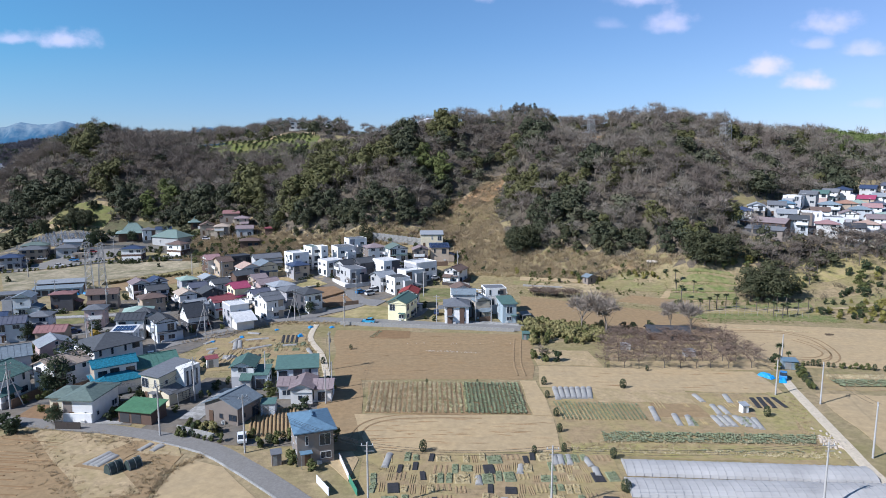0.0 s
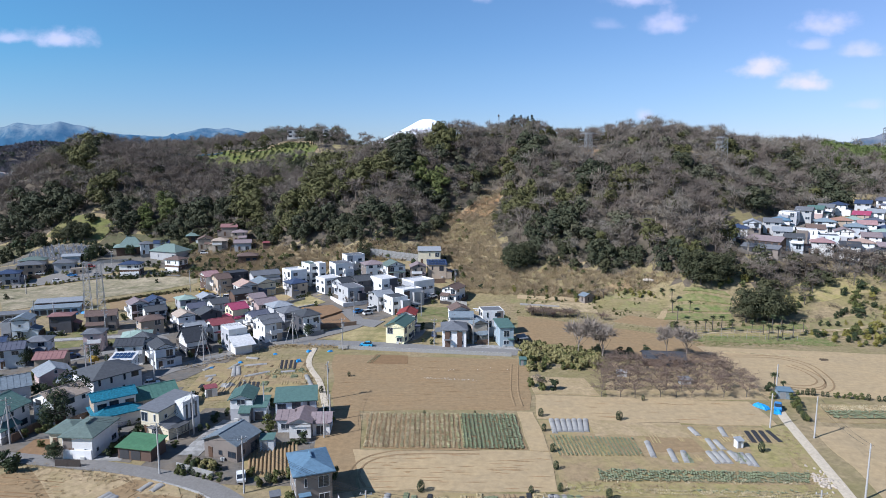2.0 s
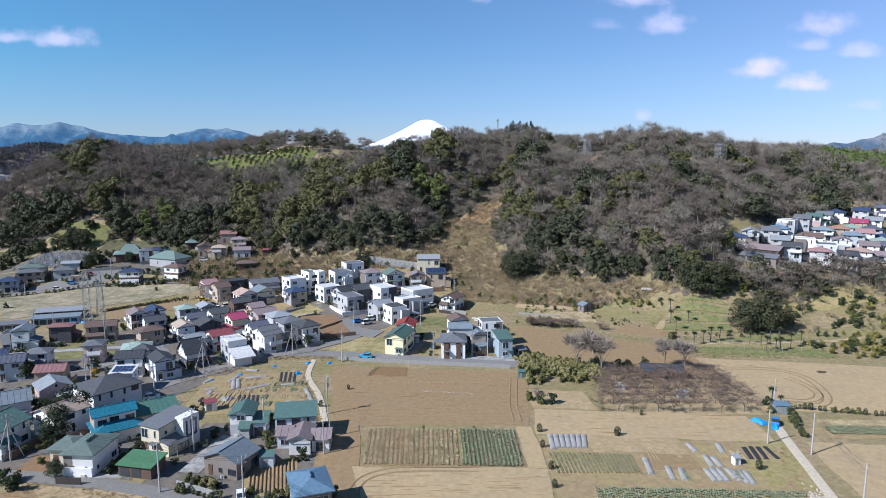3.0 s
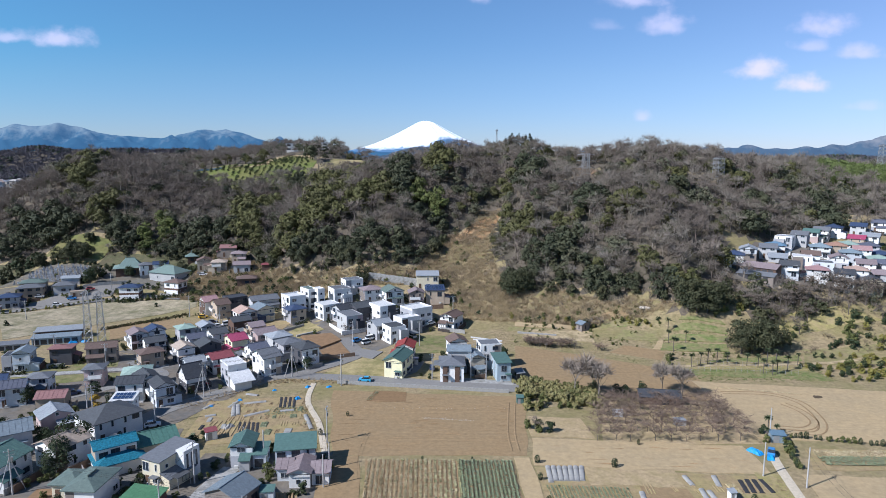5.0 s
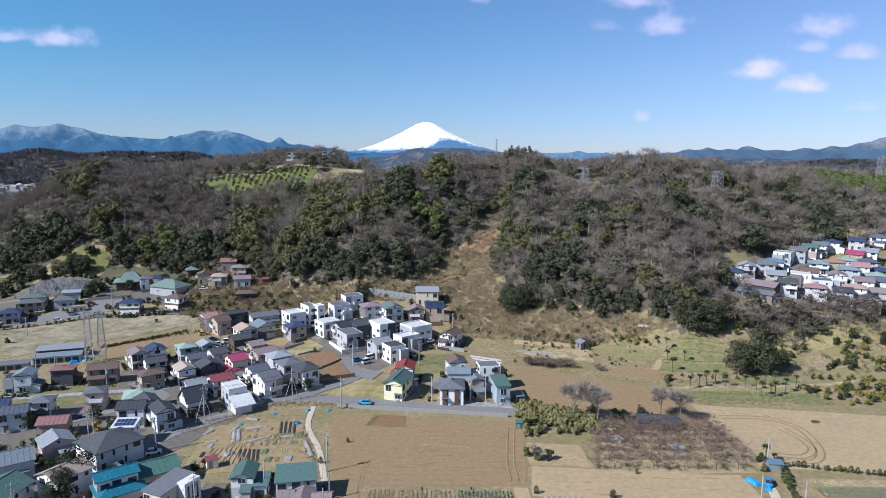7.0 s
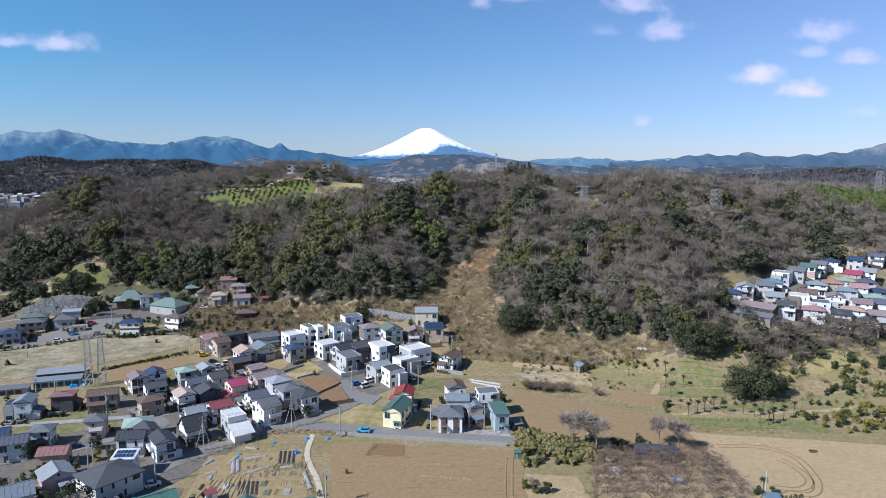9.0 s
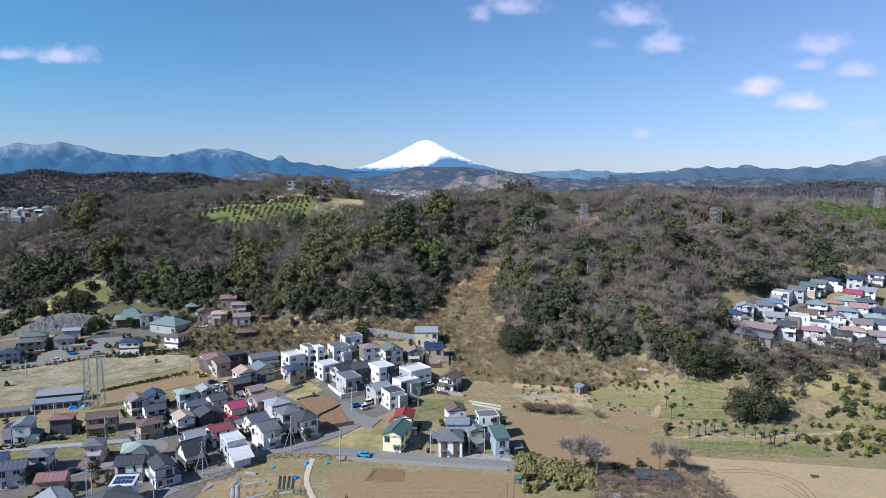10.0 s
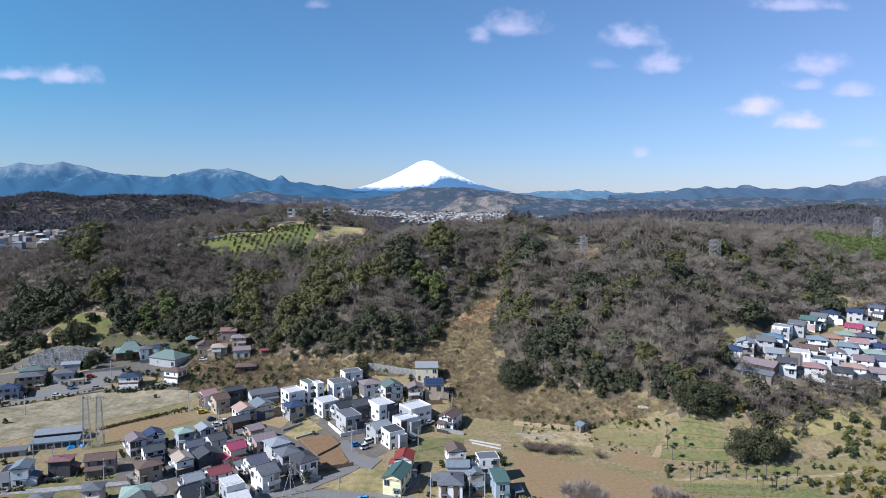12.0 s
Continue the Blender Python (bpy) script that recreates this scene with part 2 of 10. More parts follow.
def swell(x, y, s):
    """Smooth irregular waves about s metres long, between -1 and 1."""
    return (np.sin(x / s * 5.1 + 1.3 * np.sin(y / s * 3.7)) + np.sin(y / s * 6.3 + 1.7 * np.sin(x / s * 4.3 + 1.0)) + np.sin((x + y) / s * 9.1 + 0.5)) / 3.0


def height(x, y):
    """Height of the ground over the valley floor; takes numbers or arrays."""
    x, y = np.asarray(x, float), np.asarray(y, float)
    xc = np.clip(x, SX[0], SX[-1])
    i = np.clip(np.searchsorted(SX, xc) - 1, 0, len(SX) - 2)
    f = (xc - SX[i]) / (SX[i + 1] - SX[i])
    f = f * f * (3 - 2 * f)
    yy = np.clip(y, 0, 990.0) / 5.0
    j = np.clip(yy.astype(int), 0, SZ.shape[1] - 2)
    g = yy - j
    z = (SZ[i, j] * (1 - g) + SZ[i, j + 1] * g) * (1 - f) + (SZ[i + 1, j] * (1 - g) + SZ[i + 1, j + 1] * g) * f
    amp = np.clip(z / 25.0, 0, 1)
    z = z + amp * (2.2 * swell(x, y, 90.0) + 0.8 * swell(y, x, 33.0))
    far = np.clip((y - 750.0) / 500.0, 0, 1)
    far = far * far * (3 - 2 * far)
    zf = np.interp(y, [0, 1000, 1500, 1900, 2600], [22, 18, 14, 9, 9]) + 8.0 * swell(x, y, 900.0) * np.clip((1700 - y) / 500, 0.1, 1)
    for cx, cy, rx, ry, h in RISES:
        zf = zf + h * np.exp(-((x - cx) / rx) ** 2 - ((y - cy) / ry) ** 2) * (1 + 0.12 * swell(x, y, 260.0))
    return z * (1 - far) + zf * far

# ---------------------------------------------------------------- mesh tools
class Geo:
    """Gathers corners and faces for one mesh."""

    def __init__(self):
        self.v, self.f = [], []

    def add(self, verts, faces):
        n = len(self.v)
        self.v.extend(verts)
        self.f.extend([tuple(i + n for i in q) for q in faces])
        return self

    def box(self, cx, cy, cz, sx, sy, sz, rz=0.0):
        c, s = math.cos(rz), math.sin(rz)
        vs = []
        for z in (-0.5, 0.5):
            for x, y in ((-0.5, -0.5), (0.5, -0.5), (0.5, 0.5), (-0.5, 0.5)):
                px, py = x * sx, y * sy
                vs.append((cx + px * c - py * s, cy + px * s + py * c, cz + z * sz))
        return self.add(vs, [(3, 2, 1, 0), (4, 5, 6, 7), (0, 1, 5, 4), (1, 2, 6, 5), (2, 3, 7, 6), (3, 0, 4, 7)])

    def extrude(self, section, p, q):
        """A closed section (list of offsets from p) carried from p to q."""
        n = len(section)
        p, q = Vector(p), Vector(q)
        vs = [tuple(p + Vector(o)) for o in section] + [tuple(q + Vector(o)) for o in section]
        fs = [tuple(range(n - 1, -1, -1)), tuple(range(n, 2 * n))] + [(i, (i + 1) % n, n + (i + 1) % n, n + i) for i in range(n)]
        return self.add(vs, fs)

    def tube(self, p, q, r0, r1, n=6):
        p, q = Vector(p), Vector(q)
        d = (q - p).normalized()
        a = d.orthogonal().normalized()
        b = d.cross(a)
        vs = []
        for c, r in ((p, r0), (q, r1)):
            for i in range(n):
                t = 2 * math.pi * i / n
                vs.append(tuple(c + a * (r * math.cos(t)) + b * (r * math.sin(t))))
        return self.add(vs, [tuple(range(n - 1, -1, -1)), tuple(range(n, 2 * n))] + [(i, (i + 1) % n, n + (i + 1) % n, n + i) for i in range(n)])

    def pipe(self, pts, r, n=4):
        """One unbroken tube along points."""
        pts = [Vector(p) for p in pts]
        rows = []
        for i, p in enumerate(pts):
            d = (pts[min(i + 1, len(pts) - 1)] - pts[max(i - 1, 0)]).normalized()
            a = d.cross(Vector((0.31, 0.17, 1.0))).normalized()
            b = d.cross(a)
            rows.append([tuple(p + a * (r * math.cos(2 * math.pi * k / n)) + b * (r * math.sin(2 * math.pi * k / n))) for k in range(n)])
        vs = [q for row in rows for q in row]
        fs = [(i * n + k, i * n + (k + 1) % n, (i + 1) * n + (k + 1) % n, (i + 1) * n + k) for i in range(len(pts) - 1) for k in range(n)]
        return self.add(vs, fs + [tuple(range(n - 1, -1, -1)), tuple(range(len(vs) - n, len(vs)))])

    def mesh(self, name, *materials):
        me = bpy.data.meshes.new(name)
        me.from_pydata(self.v, [], self.f)
        for m in materials:
            me.materials.append(m)
        me.validate()
        return me


def part(name, data, parent, label="", at=None):
    """Links a mesh as one object under a thing or under a part."""
    ob = new(name, data)
    ob.parent = parent
    if at is not None:
        ob.matrix_basis = at
    if label:
        ob["label"] = label
    return ob


def thing(name, data, m, label, category, group="", kind=""):
    ob = new(name, data)
    ob.matrix_basis = m
    return tagged(ob, label, category, group, kind)


def big_mesh(name, verts, tris, material):
    """A mesh from arrays of corners and triangles."""
    me = bpy.data.meshes.new(name)
    nv, nf = len(verts), len(tris)
    me.vertices.add(nv)
    me.vertices.foreach_set("co", np.ascontiguousarray(verts, dtype=np.float32).ravel())
    me.loops.add(nf * 3)
    me.loops.foreach_set("vertex_index", np.ascontiguousarray(tris, dtype=np.int32).ravel())
    me.polygons.add(nf)
    me.polygons.foreach_set("loop_start", np.arange(0, nf * 3, 3, dtype=np.int32))
    me.update(calc_edges=True)
    me.materials.append(material)
    return me


def scatter(name, protos, places, material, label, category):
    """One object of kind stuff: copies of the protos (corners, triangles) at places (x, y, z, size, turn, variant, width)."""
    vs, ts, base = [], [], 0
    places = np.asarray(places, float)
    for k, (pv, pt) in enumerate(protos):
        sel = places[places[:, 5].astype(int) == k]
        if not len(sel):
            continue
        c, s = np.cos(sel[:, 4]), np.sin(sel[:, 4])
        w = sel[:, 3] * sel[:, 6]
        x = pv[None, :, 0] * w[:, None]
        y = pv[None, :, 1] * w[:, None]
        out = np.stack([x * c[:, None] - y * s[:, None] + sel[:, None, 0], x * s[:, None] + y * c[:, None] + sel[:, None, 1],
                        pv[None, :, 2] * sel[:, None, 3] + sel[:, None, 2]], -1)
        n = len(pv)
        vs.append(out.reshape(-1, 3))
        ts.append((pt[None] + (np.arange(len(sel)) * n)[:, None, None] + base).reshape(-1, 3))
        base += n * len(sel)
    ob = new(name, big_mesh(name, np.concatenate(vs), np.concatenate(ts), material))
    return tagged(ob, label, category, kind="stuff")


def proto_of(geo):
    """Corners and triangles of a Geo."""
    tris = []
    for f in geo.f:
        for i in range(1, len(f) - 1):
            tris.append((f[0], f[i], f[i + 1]))
    return np.array(geo.v, float), np.array(tris, int)


def sliver(geo, p, q, w, rng):
    """A thin three-cornered twig."""
    p, q = np.array(p), np.array(q)
    d = q - p
    a = np.cross(d, rng.normal(size=3))
    a = a / (np.linalg.norm(a) + 1e-6) * w
    geo.add([tuple(p - a), tuple(p + a), tuple(q)], [(0, 1, 2)])


def bare_tree(seed, spread=0.36, twigs=120, thin=1.0):
    """A leafless tree one unit high: trunk, limbs, branches and a haze of twigs."""
    rng = np.random.default_rng(seed)
    g = Geo()
    g.tube((0, 0, -0.06), (0, 0, 0.34), 0.022 * thin, 0.014 * thin, 5)
    tips = []
    for i in range(6):
        a = i * 2.4 + rng.uniform(-0.4, 0.4)
        z0 = rng.uniform(0.2, 0.36)
        r, z1 = rng.uniform(0.4, 0.8) * spread, rng.uniform(0.6, 0.85)
        tip = (r * math.cos(a), r * math.sin(a), z1)
        g.tube((0, 0, z0), tip, 0.010 * thin, 0.003 * thin, 3)
        for j in range(3):
            f = rng.uniform(0.35, 0.95)
            b = np.array([tip[0] * f, tip[1] * f, z0 + (z1 - z0) * f])
            e = b + np.array([rng.uniform(-1, 1) * spread * 0.55, rng.uniform(-1, 1) * spread * 0.55, rng.uniform(0.08, 0.22)])
            sliver(g, b, e, 0.007 * thin, rng)
            tips.append((b, e))
    for k in range(twigs):
        b, e = tips[k % len(tips)]
        f = rng.uniform(0.1, 1.0)
        p = b + (e - b) * f
        q = p + np.array([rng.normal() * spread * 0.30, rng.normal() * spread * 0.30, rng.uniform(-0.02, 0.19)])
        sliver(g, p, q, rng.uniform(0.005, 0.009) * thin, rng)
    return g


def leafy_tree(seed, spread=0.42, lobes=7, leaves=190, low=0.18, leaf=0.075):
    """An evergreen one unit high: trunk and a lumpy crown of small leaf clumps."""
    rng = np.random.default_rng(seed)
    g = Geo()
    g.tube((0, 0, -0.06), (0, 0, 0.5), 0.03, 0.015, 5)
    cs = []
    for i in range(lobes):
        a = i * 2.4 + rng.uniform(-0.5, 0.5)
        z = rng.uniform(low + 0.12, 0.82)
        r = spread * 0.62 * math.sqrt(max(0.05, 1 - ((z - 0.45) / 0.5) ** 2)) * rng.uniform(0.4, 1.0)
        cs.append((r * math.cos(a), r * math.sin(a), z, rng.uniform(0.13, 0.22)))
    for k in range(leaves):
        cx, cy, cz, cr = cs[k % lobes]
        d = rng.normal(size=3)
        d[2] = abs(d[2]) * 0.9 - 0.25
        d /= np.linalg.norm(d)
        p = np.array([cx, cy, cz]) + d * cr * rng.uniform(0.75, 1.1)
        n = d + rng.normal(size=3) * 0.45
        n /= np.linalg.norm(n)
        a = np.cross(n, rng.normal(size=3))
        a /= np.linalg.norm(a)
        b = np.cross(n, a)
        s = leaf * rng.uniform(0.6, 1.3)
        g.add([tuple(p - a * s - b * s * 0.5), tuple(p + a * s - b * s * 0.5), tuple(p + b * s * 1.1)], [(0, 1, 2)])
    return g

def inside(x, y, cx, cy, rx, ry, turn=0.0):
    c, s = math.cos(radians(turn)), math.sin(radians(turn))
    dx, dy = x - cx, y - cy
    u, v = dx * c + dy * s, -dx * s + dy * c
    return (u / rx) ** 2 + (v / ry) ** 2 < 1


CLEAR = [(-131, 459, 46, 30, 18), (-170, 452, 18, 13, 10), (-70, 474, 17, 30, 0), (-108, 508, 12, 16, 0), (82, 352, 11, 13, 0), (70, 382, 5, 8, 0), (143, 350, 8, 9, 0), (163, 272, 47, 28, 25),
         (196, 286, 53, 32, 20), (-192, 342, 18, 10, 0), (237, 274, 42, 40, 0), (292, 414, 56, 24, 12), (134, 284, 12, 6, 20), (216, 338, 20, 7, 10)]
# the lower rim of the woods: where along x, how far out
RIM_X = [-459, -239, -213, -172, -132, -97, -70, -57, -43, -32, -19, -9, -3, 4, 10, 17, 26, 33, 34, 44, 53, 63, 83, 91, 96, 113, 119, 131, 154, 173, 252, 404]
RIM_Y = [359, 342, 338, 337, 331, 326, 300, 297, 293, 290, 290, 293, 301, 315, 320, 325, 333, 335, 266, 262, 259, 252, 245, 239, 234, 242, 226, 231, 234, 241, 246, 249]


def wooded(x, y):
    if 20 < x < 34 and y < 262:
        return False
    if y > 900 or not (20 < x < 34) and y < np.interp(x, RIM_X, RIM_Y) + 3.0 * math.sin(x * 0.35) * math.sin(x * 0.11):
        return False
    if 20 < x < 34 and y < 335 and x < np.interp(y, [262, 273, 288, 306, 323, 335], [36, 28, 25, 24, 28, 32]):
        return False
    return not any(inside(x, y, *c) for c in CLEAR)



# ---------------------------------------------------------------- ground
def spaced(points):
    """Coordinates that run through (start, end, step) stretches."""
    out = []
    for a, b, s in points:
        out.extend(np.arange(a, b, s))
    return np.array(out)


def build_ground():
    xs = spaced([(-4900, -1500, 340), (-1500, -700, 80), (-700, -340, 24), (-340, 340, 5), (340, 700, 24), (700, 1500, 80), (1500, 4901, 340)])
    ys = spaced([(-3000, -400, 260), (-400, 40, 40), (40, 220, 10), (220, 480, 4), (480, 720, 8), (720, 1700, 28), (1700, 3000, 80), (3000, 4901, 270)])
    gx, gy = np.meshgrid(xs, ys)
    gz = height(gx, gy)
    nx, ny = len(xs), len(ys)
    v = np.stack([gx, gy, gz], -1).reshape(-1, 3)
    i, j = np.meshgrid(np.arange(nx - 1), np.arange(ny - 1))
    a = (j * nx + i).ravel()
    tris = np.concatenate([np.stack([a, a + 1, a + nx + 1], -1), np.stack([a, a + nx + 1, a + nx], -1)])
    m = mat("dry_grass_ground", (0.285, 0.222, 0.128), 0.95, 0.36, 0.7, 0.6, 1.6, second=(0.31, 0.268, 0.118), second_scale=0.055)
    litter = mat("leaf_litter", (0.125, 0.102, 0.078), 0.95, 0.3, 0.5, 0.6, 1.6, second=(0.105, 0.094, 0.066), second_scale=0.05)
    ob = new("ground", big_mesh("ground", v, tris, m))
    ob.data.materials.append(litter)
    ob.data.polygons.foreach_set("use_smooth", np.ones(len(tris), dtype=bool))
    mid = v[tris].mean(axis=1)
    far_wood = (mid[:, 1] > 600) & (mid[:, 1] < 4000) & (swell(mid[:, 0], mid[:, 1], 420.0) + 0.5 * swell(mid[:, 1], mid[:, 0], 150.0) > np.where(mid[:, 0] < -150, -1.1, -0.75))
    near = (mid[:, 1] > 215) & (mid[:, 1] <= 600) & (np.abs(mid[:, 0]) < 480)
    wood = np.zeros(len(tris), dtype=np.int32)
    wood[far_wood] = 1
    idx = np.nonzero(near)[0]
    shift = np.random.default_rng(2).normal(size=(len(idx), 2)) * 2.6
    wood[idx] = [1 if wooded(a, b) else 0 for a, b in mid[idx][:, :2] + shift]
    ob.data.polygons.foreach_set("material_index", wood)
    return tagged(ob, "valley floor and hills of dry winter grass and bare earth", "ground", kind="structure")


build_ground()
SOIL = mat("field_soil", (0.278, 0.193, 0.102), 0.95, 0.2, 0.8, 0.5, 3.0, second=(0.385, 0.275, 0.15), second_scale=0.09)
SOIL_PALE = mat("dry_field_soil", (0.405, 0.305, 0.172), 0.95, 0.16, 0.7, 0.4, 3.0, second=(0.52, 0.40, 0.235), second_scale=0.08)
SOIL_DARK = mat("dark_field_soil", (0.216, 0.137, 0.069), 0.95, 0.18, 0.8, 0.4, 3.0)
SOIL_ORANGE = mat("bare_orange_earth", (0.235, 0.148, 0.08), 0.95, 0.2, 0.6, 0.4, 3.0)
STRAW = mat("straw_field", (0.335, 0.285, 0.195), 0.95, 0.34, 0.5, 0.5, 3.0, second=(0.24, 0.225, 0.125), second_scale=0.11)
GRASS = mat("green_grass", (0.145, 0.155, 0.056), 0.95, 0.3, 0.5, 0.5, 3.0, second=(0.36, 0.29, 0.16), second_scale=0.16)
GARDEN = mat("garden_soil", (0.30, 0.222, 0.125), 0.95, 0.28, 0.7, 0.5, 3.0, second=(0.44, 0.355, 0.165), second_scale=0.14)


def sheet(name, outline, material, lift, label, category, cell=3.0, depth=0.25):
    """A slab of ground that follows the lie of the land, with a real edge, over a four-cornered outline."""
    a, b, c, d = [Vector(p) for p in outline]
    nu = max(1, int(max((b - a).length, (c - d).length) / cell))
    nv = max(1, int(max((d - a).length, (c - b).length) / cell))
    g = Geo()
    top = []
    for j in range(nv + 1):
        for i in range(nu + 1):
            u, w = i / nu, j / nv
            p = (a * (1 - u) + b * u) * (1 - w) + (d * (1 - u) + c * u) * w
            # no plot edge runs dead straight
            p = p + Vector((0.55 * float(swell(p.x, p.y, 26.0)), 0.55 * float(swell(p.y, p.x, 23.0))))
            top.append((p.x, p.y, float(height(p.x, p.y)) + lift))
    g.add(top, [(j * (nu + 1) + i, j * (nu + 1) + i + 1, (j + 1) * (nu + 1) + i + 1, (j + 1) * (nu + 1) + i) for j in range(nv) for i in range(nu)])
    rim = [i for i in range(nu + 1)] + [j * (nu + 1) + nu for j in range(1, nv + 1)] + [nv * (nu + 1) + i for i in range(nu - 1, -1, -1)] + [j * (nu + 1) for j in range(nv - 1, 0, -1)]
    n = len(g.v)
    g.v.extend([(top[k][0], top[k][1], top[k][2] - depth) for k in rim])
    m = len(rim)
    g.f.extend([(rim[k], n + k, n + (k + 1) % m, rim[(k + 1) % m]) for k in range(m)])
    return tagged(new(name, g.mesh(name, material)), label, category, kind="structure")


def ribbon(name, line, width, material, lift, label, category, kerb=0.12):
    """A road or path of even width along a line, rounded between its corners."""
    pts = [Vector(p) for p in line]
    fine = []
    for i in range(len(pts) - 1):
        p0, p1, p2, p3 = pts[max(i - 1, 0)], pts[i], pts[i + 1], pts[min(i + 2, len(pts) - 1)]
        n = max(2, int((p2 - p1).length / 3))
        for k in range(n):
            t = k / n
            fine.append(0.5 * ((2 * p1) + (p2 - p0) * t + (2 * p0 - 5 * p1 + 4 * p2 - p3) * t * t + (3 * p1 - p0 - 3 * p2 + p3) * t ** 3))
    fine.append(pts[-1])
    g = Geo()
    rows = []
    for i, p in enumerate(fine):
        d = (fine[min(i + 1, len(fine) - 1)] - fine[max(i - 1, 0)]).normalized()
        nrm = Vector((-d.y, d.x))
        z = float(height(p.x, p.y)) + lift
        l, r = p + nrm * width / 2, p - nrm * width / 2
        rows.append([(l.x, l.y, z - kerb - 0.2), (l.x, l.y, z), (p.x, p.y, z + 0.03), (r.x, r.y, z), (r.x, r.y, z - kerb - 0.2)])
    vs = [q for row in rows for q in row]
    fs = [(i * 5 + k, i * 5 + k + 1, i * 5 + k + 6, i * 5 + k + 5) for i in range(len(rows) - 1) for k in range(4)]
    g.add(vs, fs)
    return tagged(new(name, g.mesh(name, material)), label, category, kind="structure")

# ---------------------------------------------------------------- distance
def haze_mat(name, color, high, haze_glow, scale, low_z, high_z, snowline=None, patch=None):
    """Distant land: mottled colour that turns to another one higher up; the haze in front of it is put in as emission.
    """
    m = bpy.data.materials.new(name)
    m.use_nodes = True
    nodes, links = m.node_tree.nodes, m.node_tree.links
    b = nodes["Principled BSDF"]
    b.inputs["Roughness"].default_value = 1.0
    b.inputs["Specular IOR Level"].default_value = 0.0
    geo = nodes.new("ShaderNodeNewGeometry")
    sep = nodes.new("ShaderNodeSeparateXYZ")
    links.new(geo.outputs["Position"], sep.inputs[0])
    n = nodes.new("ShaderNodeTexNoise")
    n.inputs["Scale"].default_value = scale
    n.inputs["Detail"].default_value = 7.0
    n.inputs["Roughness"].default_value = 0.65
    links.new(geo.outputs["Position"], n.inputs["Vector"])
    ad = nodes.new("ShaderNodeMath")
    ad.operation = "MULTIPLY_ADD"
    ad.inputs[1].default_value = (high_z - low_z) * 2.6
    links.new(n.outputs[0], ad.inputs[0])
    up = sep.outputs["Z"]
    if snowline:
        # height of the snow's edge along x: pairs of place and height
        x0, x1 = snowline[0][0], snowline[-1][0]
        run = nodes.new("ShaderNodeMapRange")
        run.inputs["From Min"].default_value, run.inputs["From Max"].default_value = x0, x1
        links.new(sep.outputs["X"], run.inputs["Value"])
        line = nodes.new("ShaderNodeValToRGB")
        for x, z in snowline[1:-1]:
            line.color_ramp.elements.new((x - x0) / (x1 - x0))
        for el, (x, z) in zip(line.color_ramp.elements, snowline):
            el.position, el.color = (x - x0) / (x1 - x0), (z / 400, z / 400, z / 400, 1)
        links.new(run.outputs[0], line.inputs[0])
        drop = nodes.new("ShaderNodeMath")
        drop.operation = "MULTIPLY_ADD"
        drop.inputs[1].default_value = -400.0
        links.new(line.outputs[0], drop.inputs[0])
        links.new(up, drop.inputs[2])
        up = drop.outputs[0]
    links.new(up, ad.inputs[2])
    mr = nodes.new("ShaderNodeMapRange")
    mid = (high_z - low_z) * 1.3
    mr.inputs["From Min"].default_value, mr.inputs["From Max"].default_value = low_z + mid, high_z + mid
    links.new(ad.outputs[0], mr.inputs["Value"])
    mx = nodes.new("ShaderNodeMix")
    mx.data_type = "RGBA"
    links.new(mr.outputs[0], mx.inputs["Factor"])
    mx.inputs["A"].default_value = (*color, 1)
    mx.inputs["B"].default_value = (*high, 1)
    if patch:
        # fields and clearings in patches between dark woods
        links.new(n.outputs[0], mr.inputs["Value"])
        mr.inputs["From Min"].default_value, mr.inputs["From Max"].default_value = patch
        fine = nodes.new("ShaderNodeTexNoise")
        fine.inputs["Scale"].default_value = scale * 5
        fine.inputs["Detail"].default_value = 4.0
        links.new(geo.outputs["Position"], fine.inputs["Vector"])
        grain = nodes.new("ShaderNodeMix")
        grain.data_type, grain.blend_type = "RGBA", "OVERLAY"
        grain.inputs["Factor"].default_value = 0.9
        links.new(mx.outputs["Result"], grain.inputs["A"])
        links.new(fine.outputs[0], grain.inputs["B"])
        mx = grain
    links.new(mx.outputs["Result"], b.inputs["Base Color"])
    # even emission stands in for the haze of the air between
    b.inputs["Emission Color"].default_value = (*haze_glow, 1)
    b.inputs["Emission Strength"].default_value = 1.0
    return m


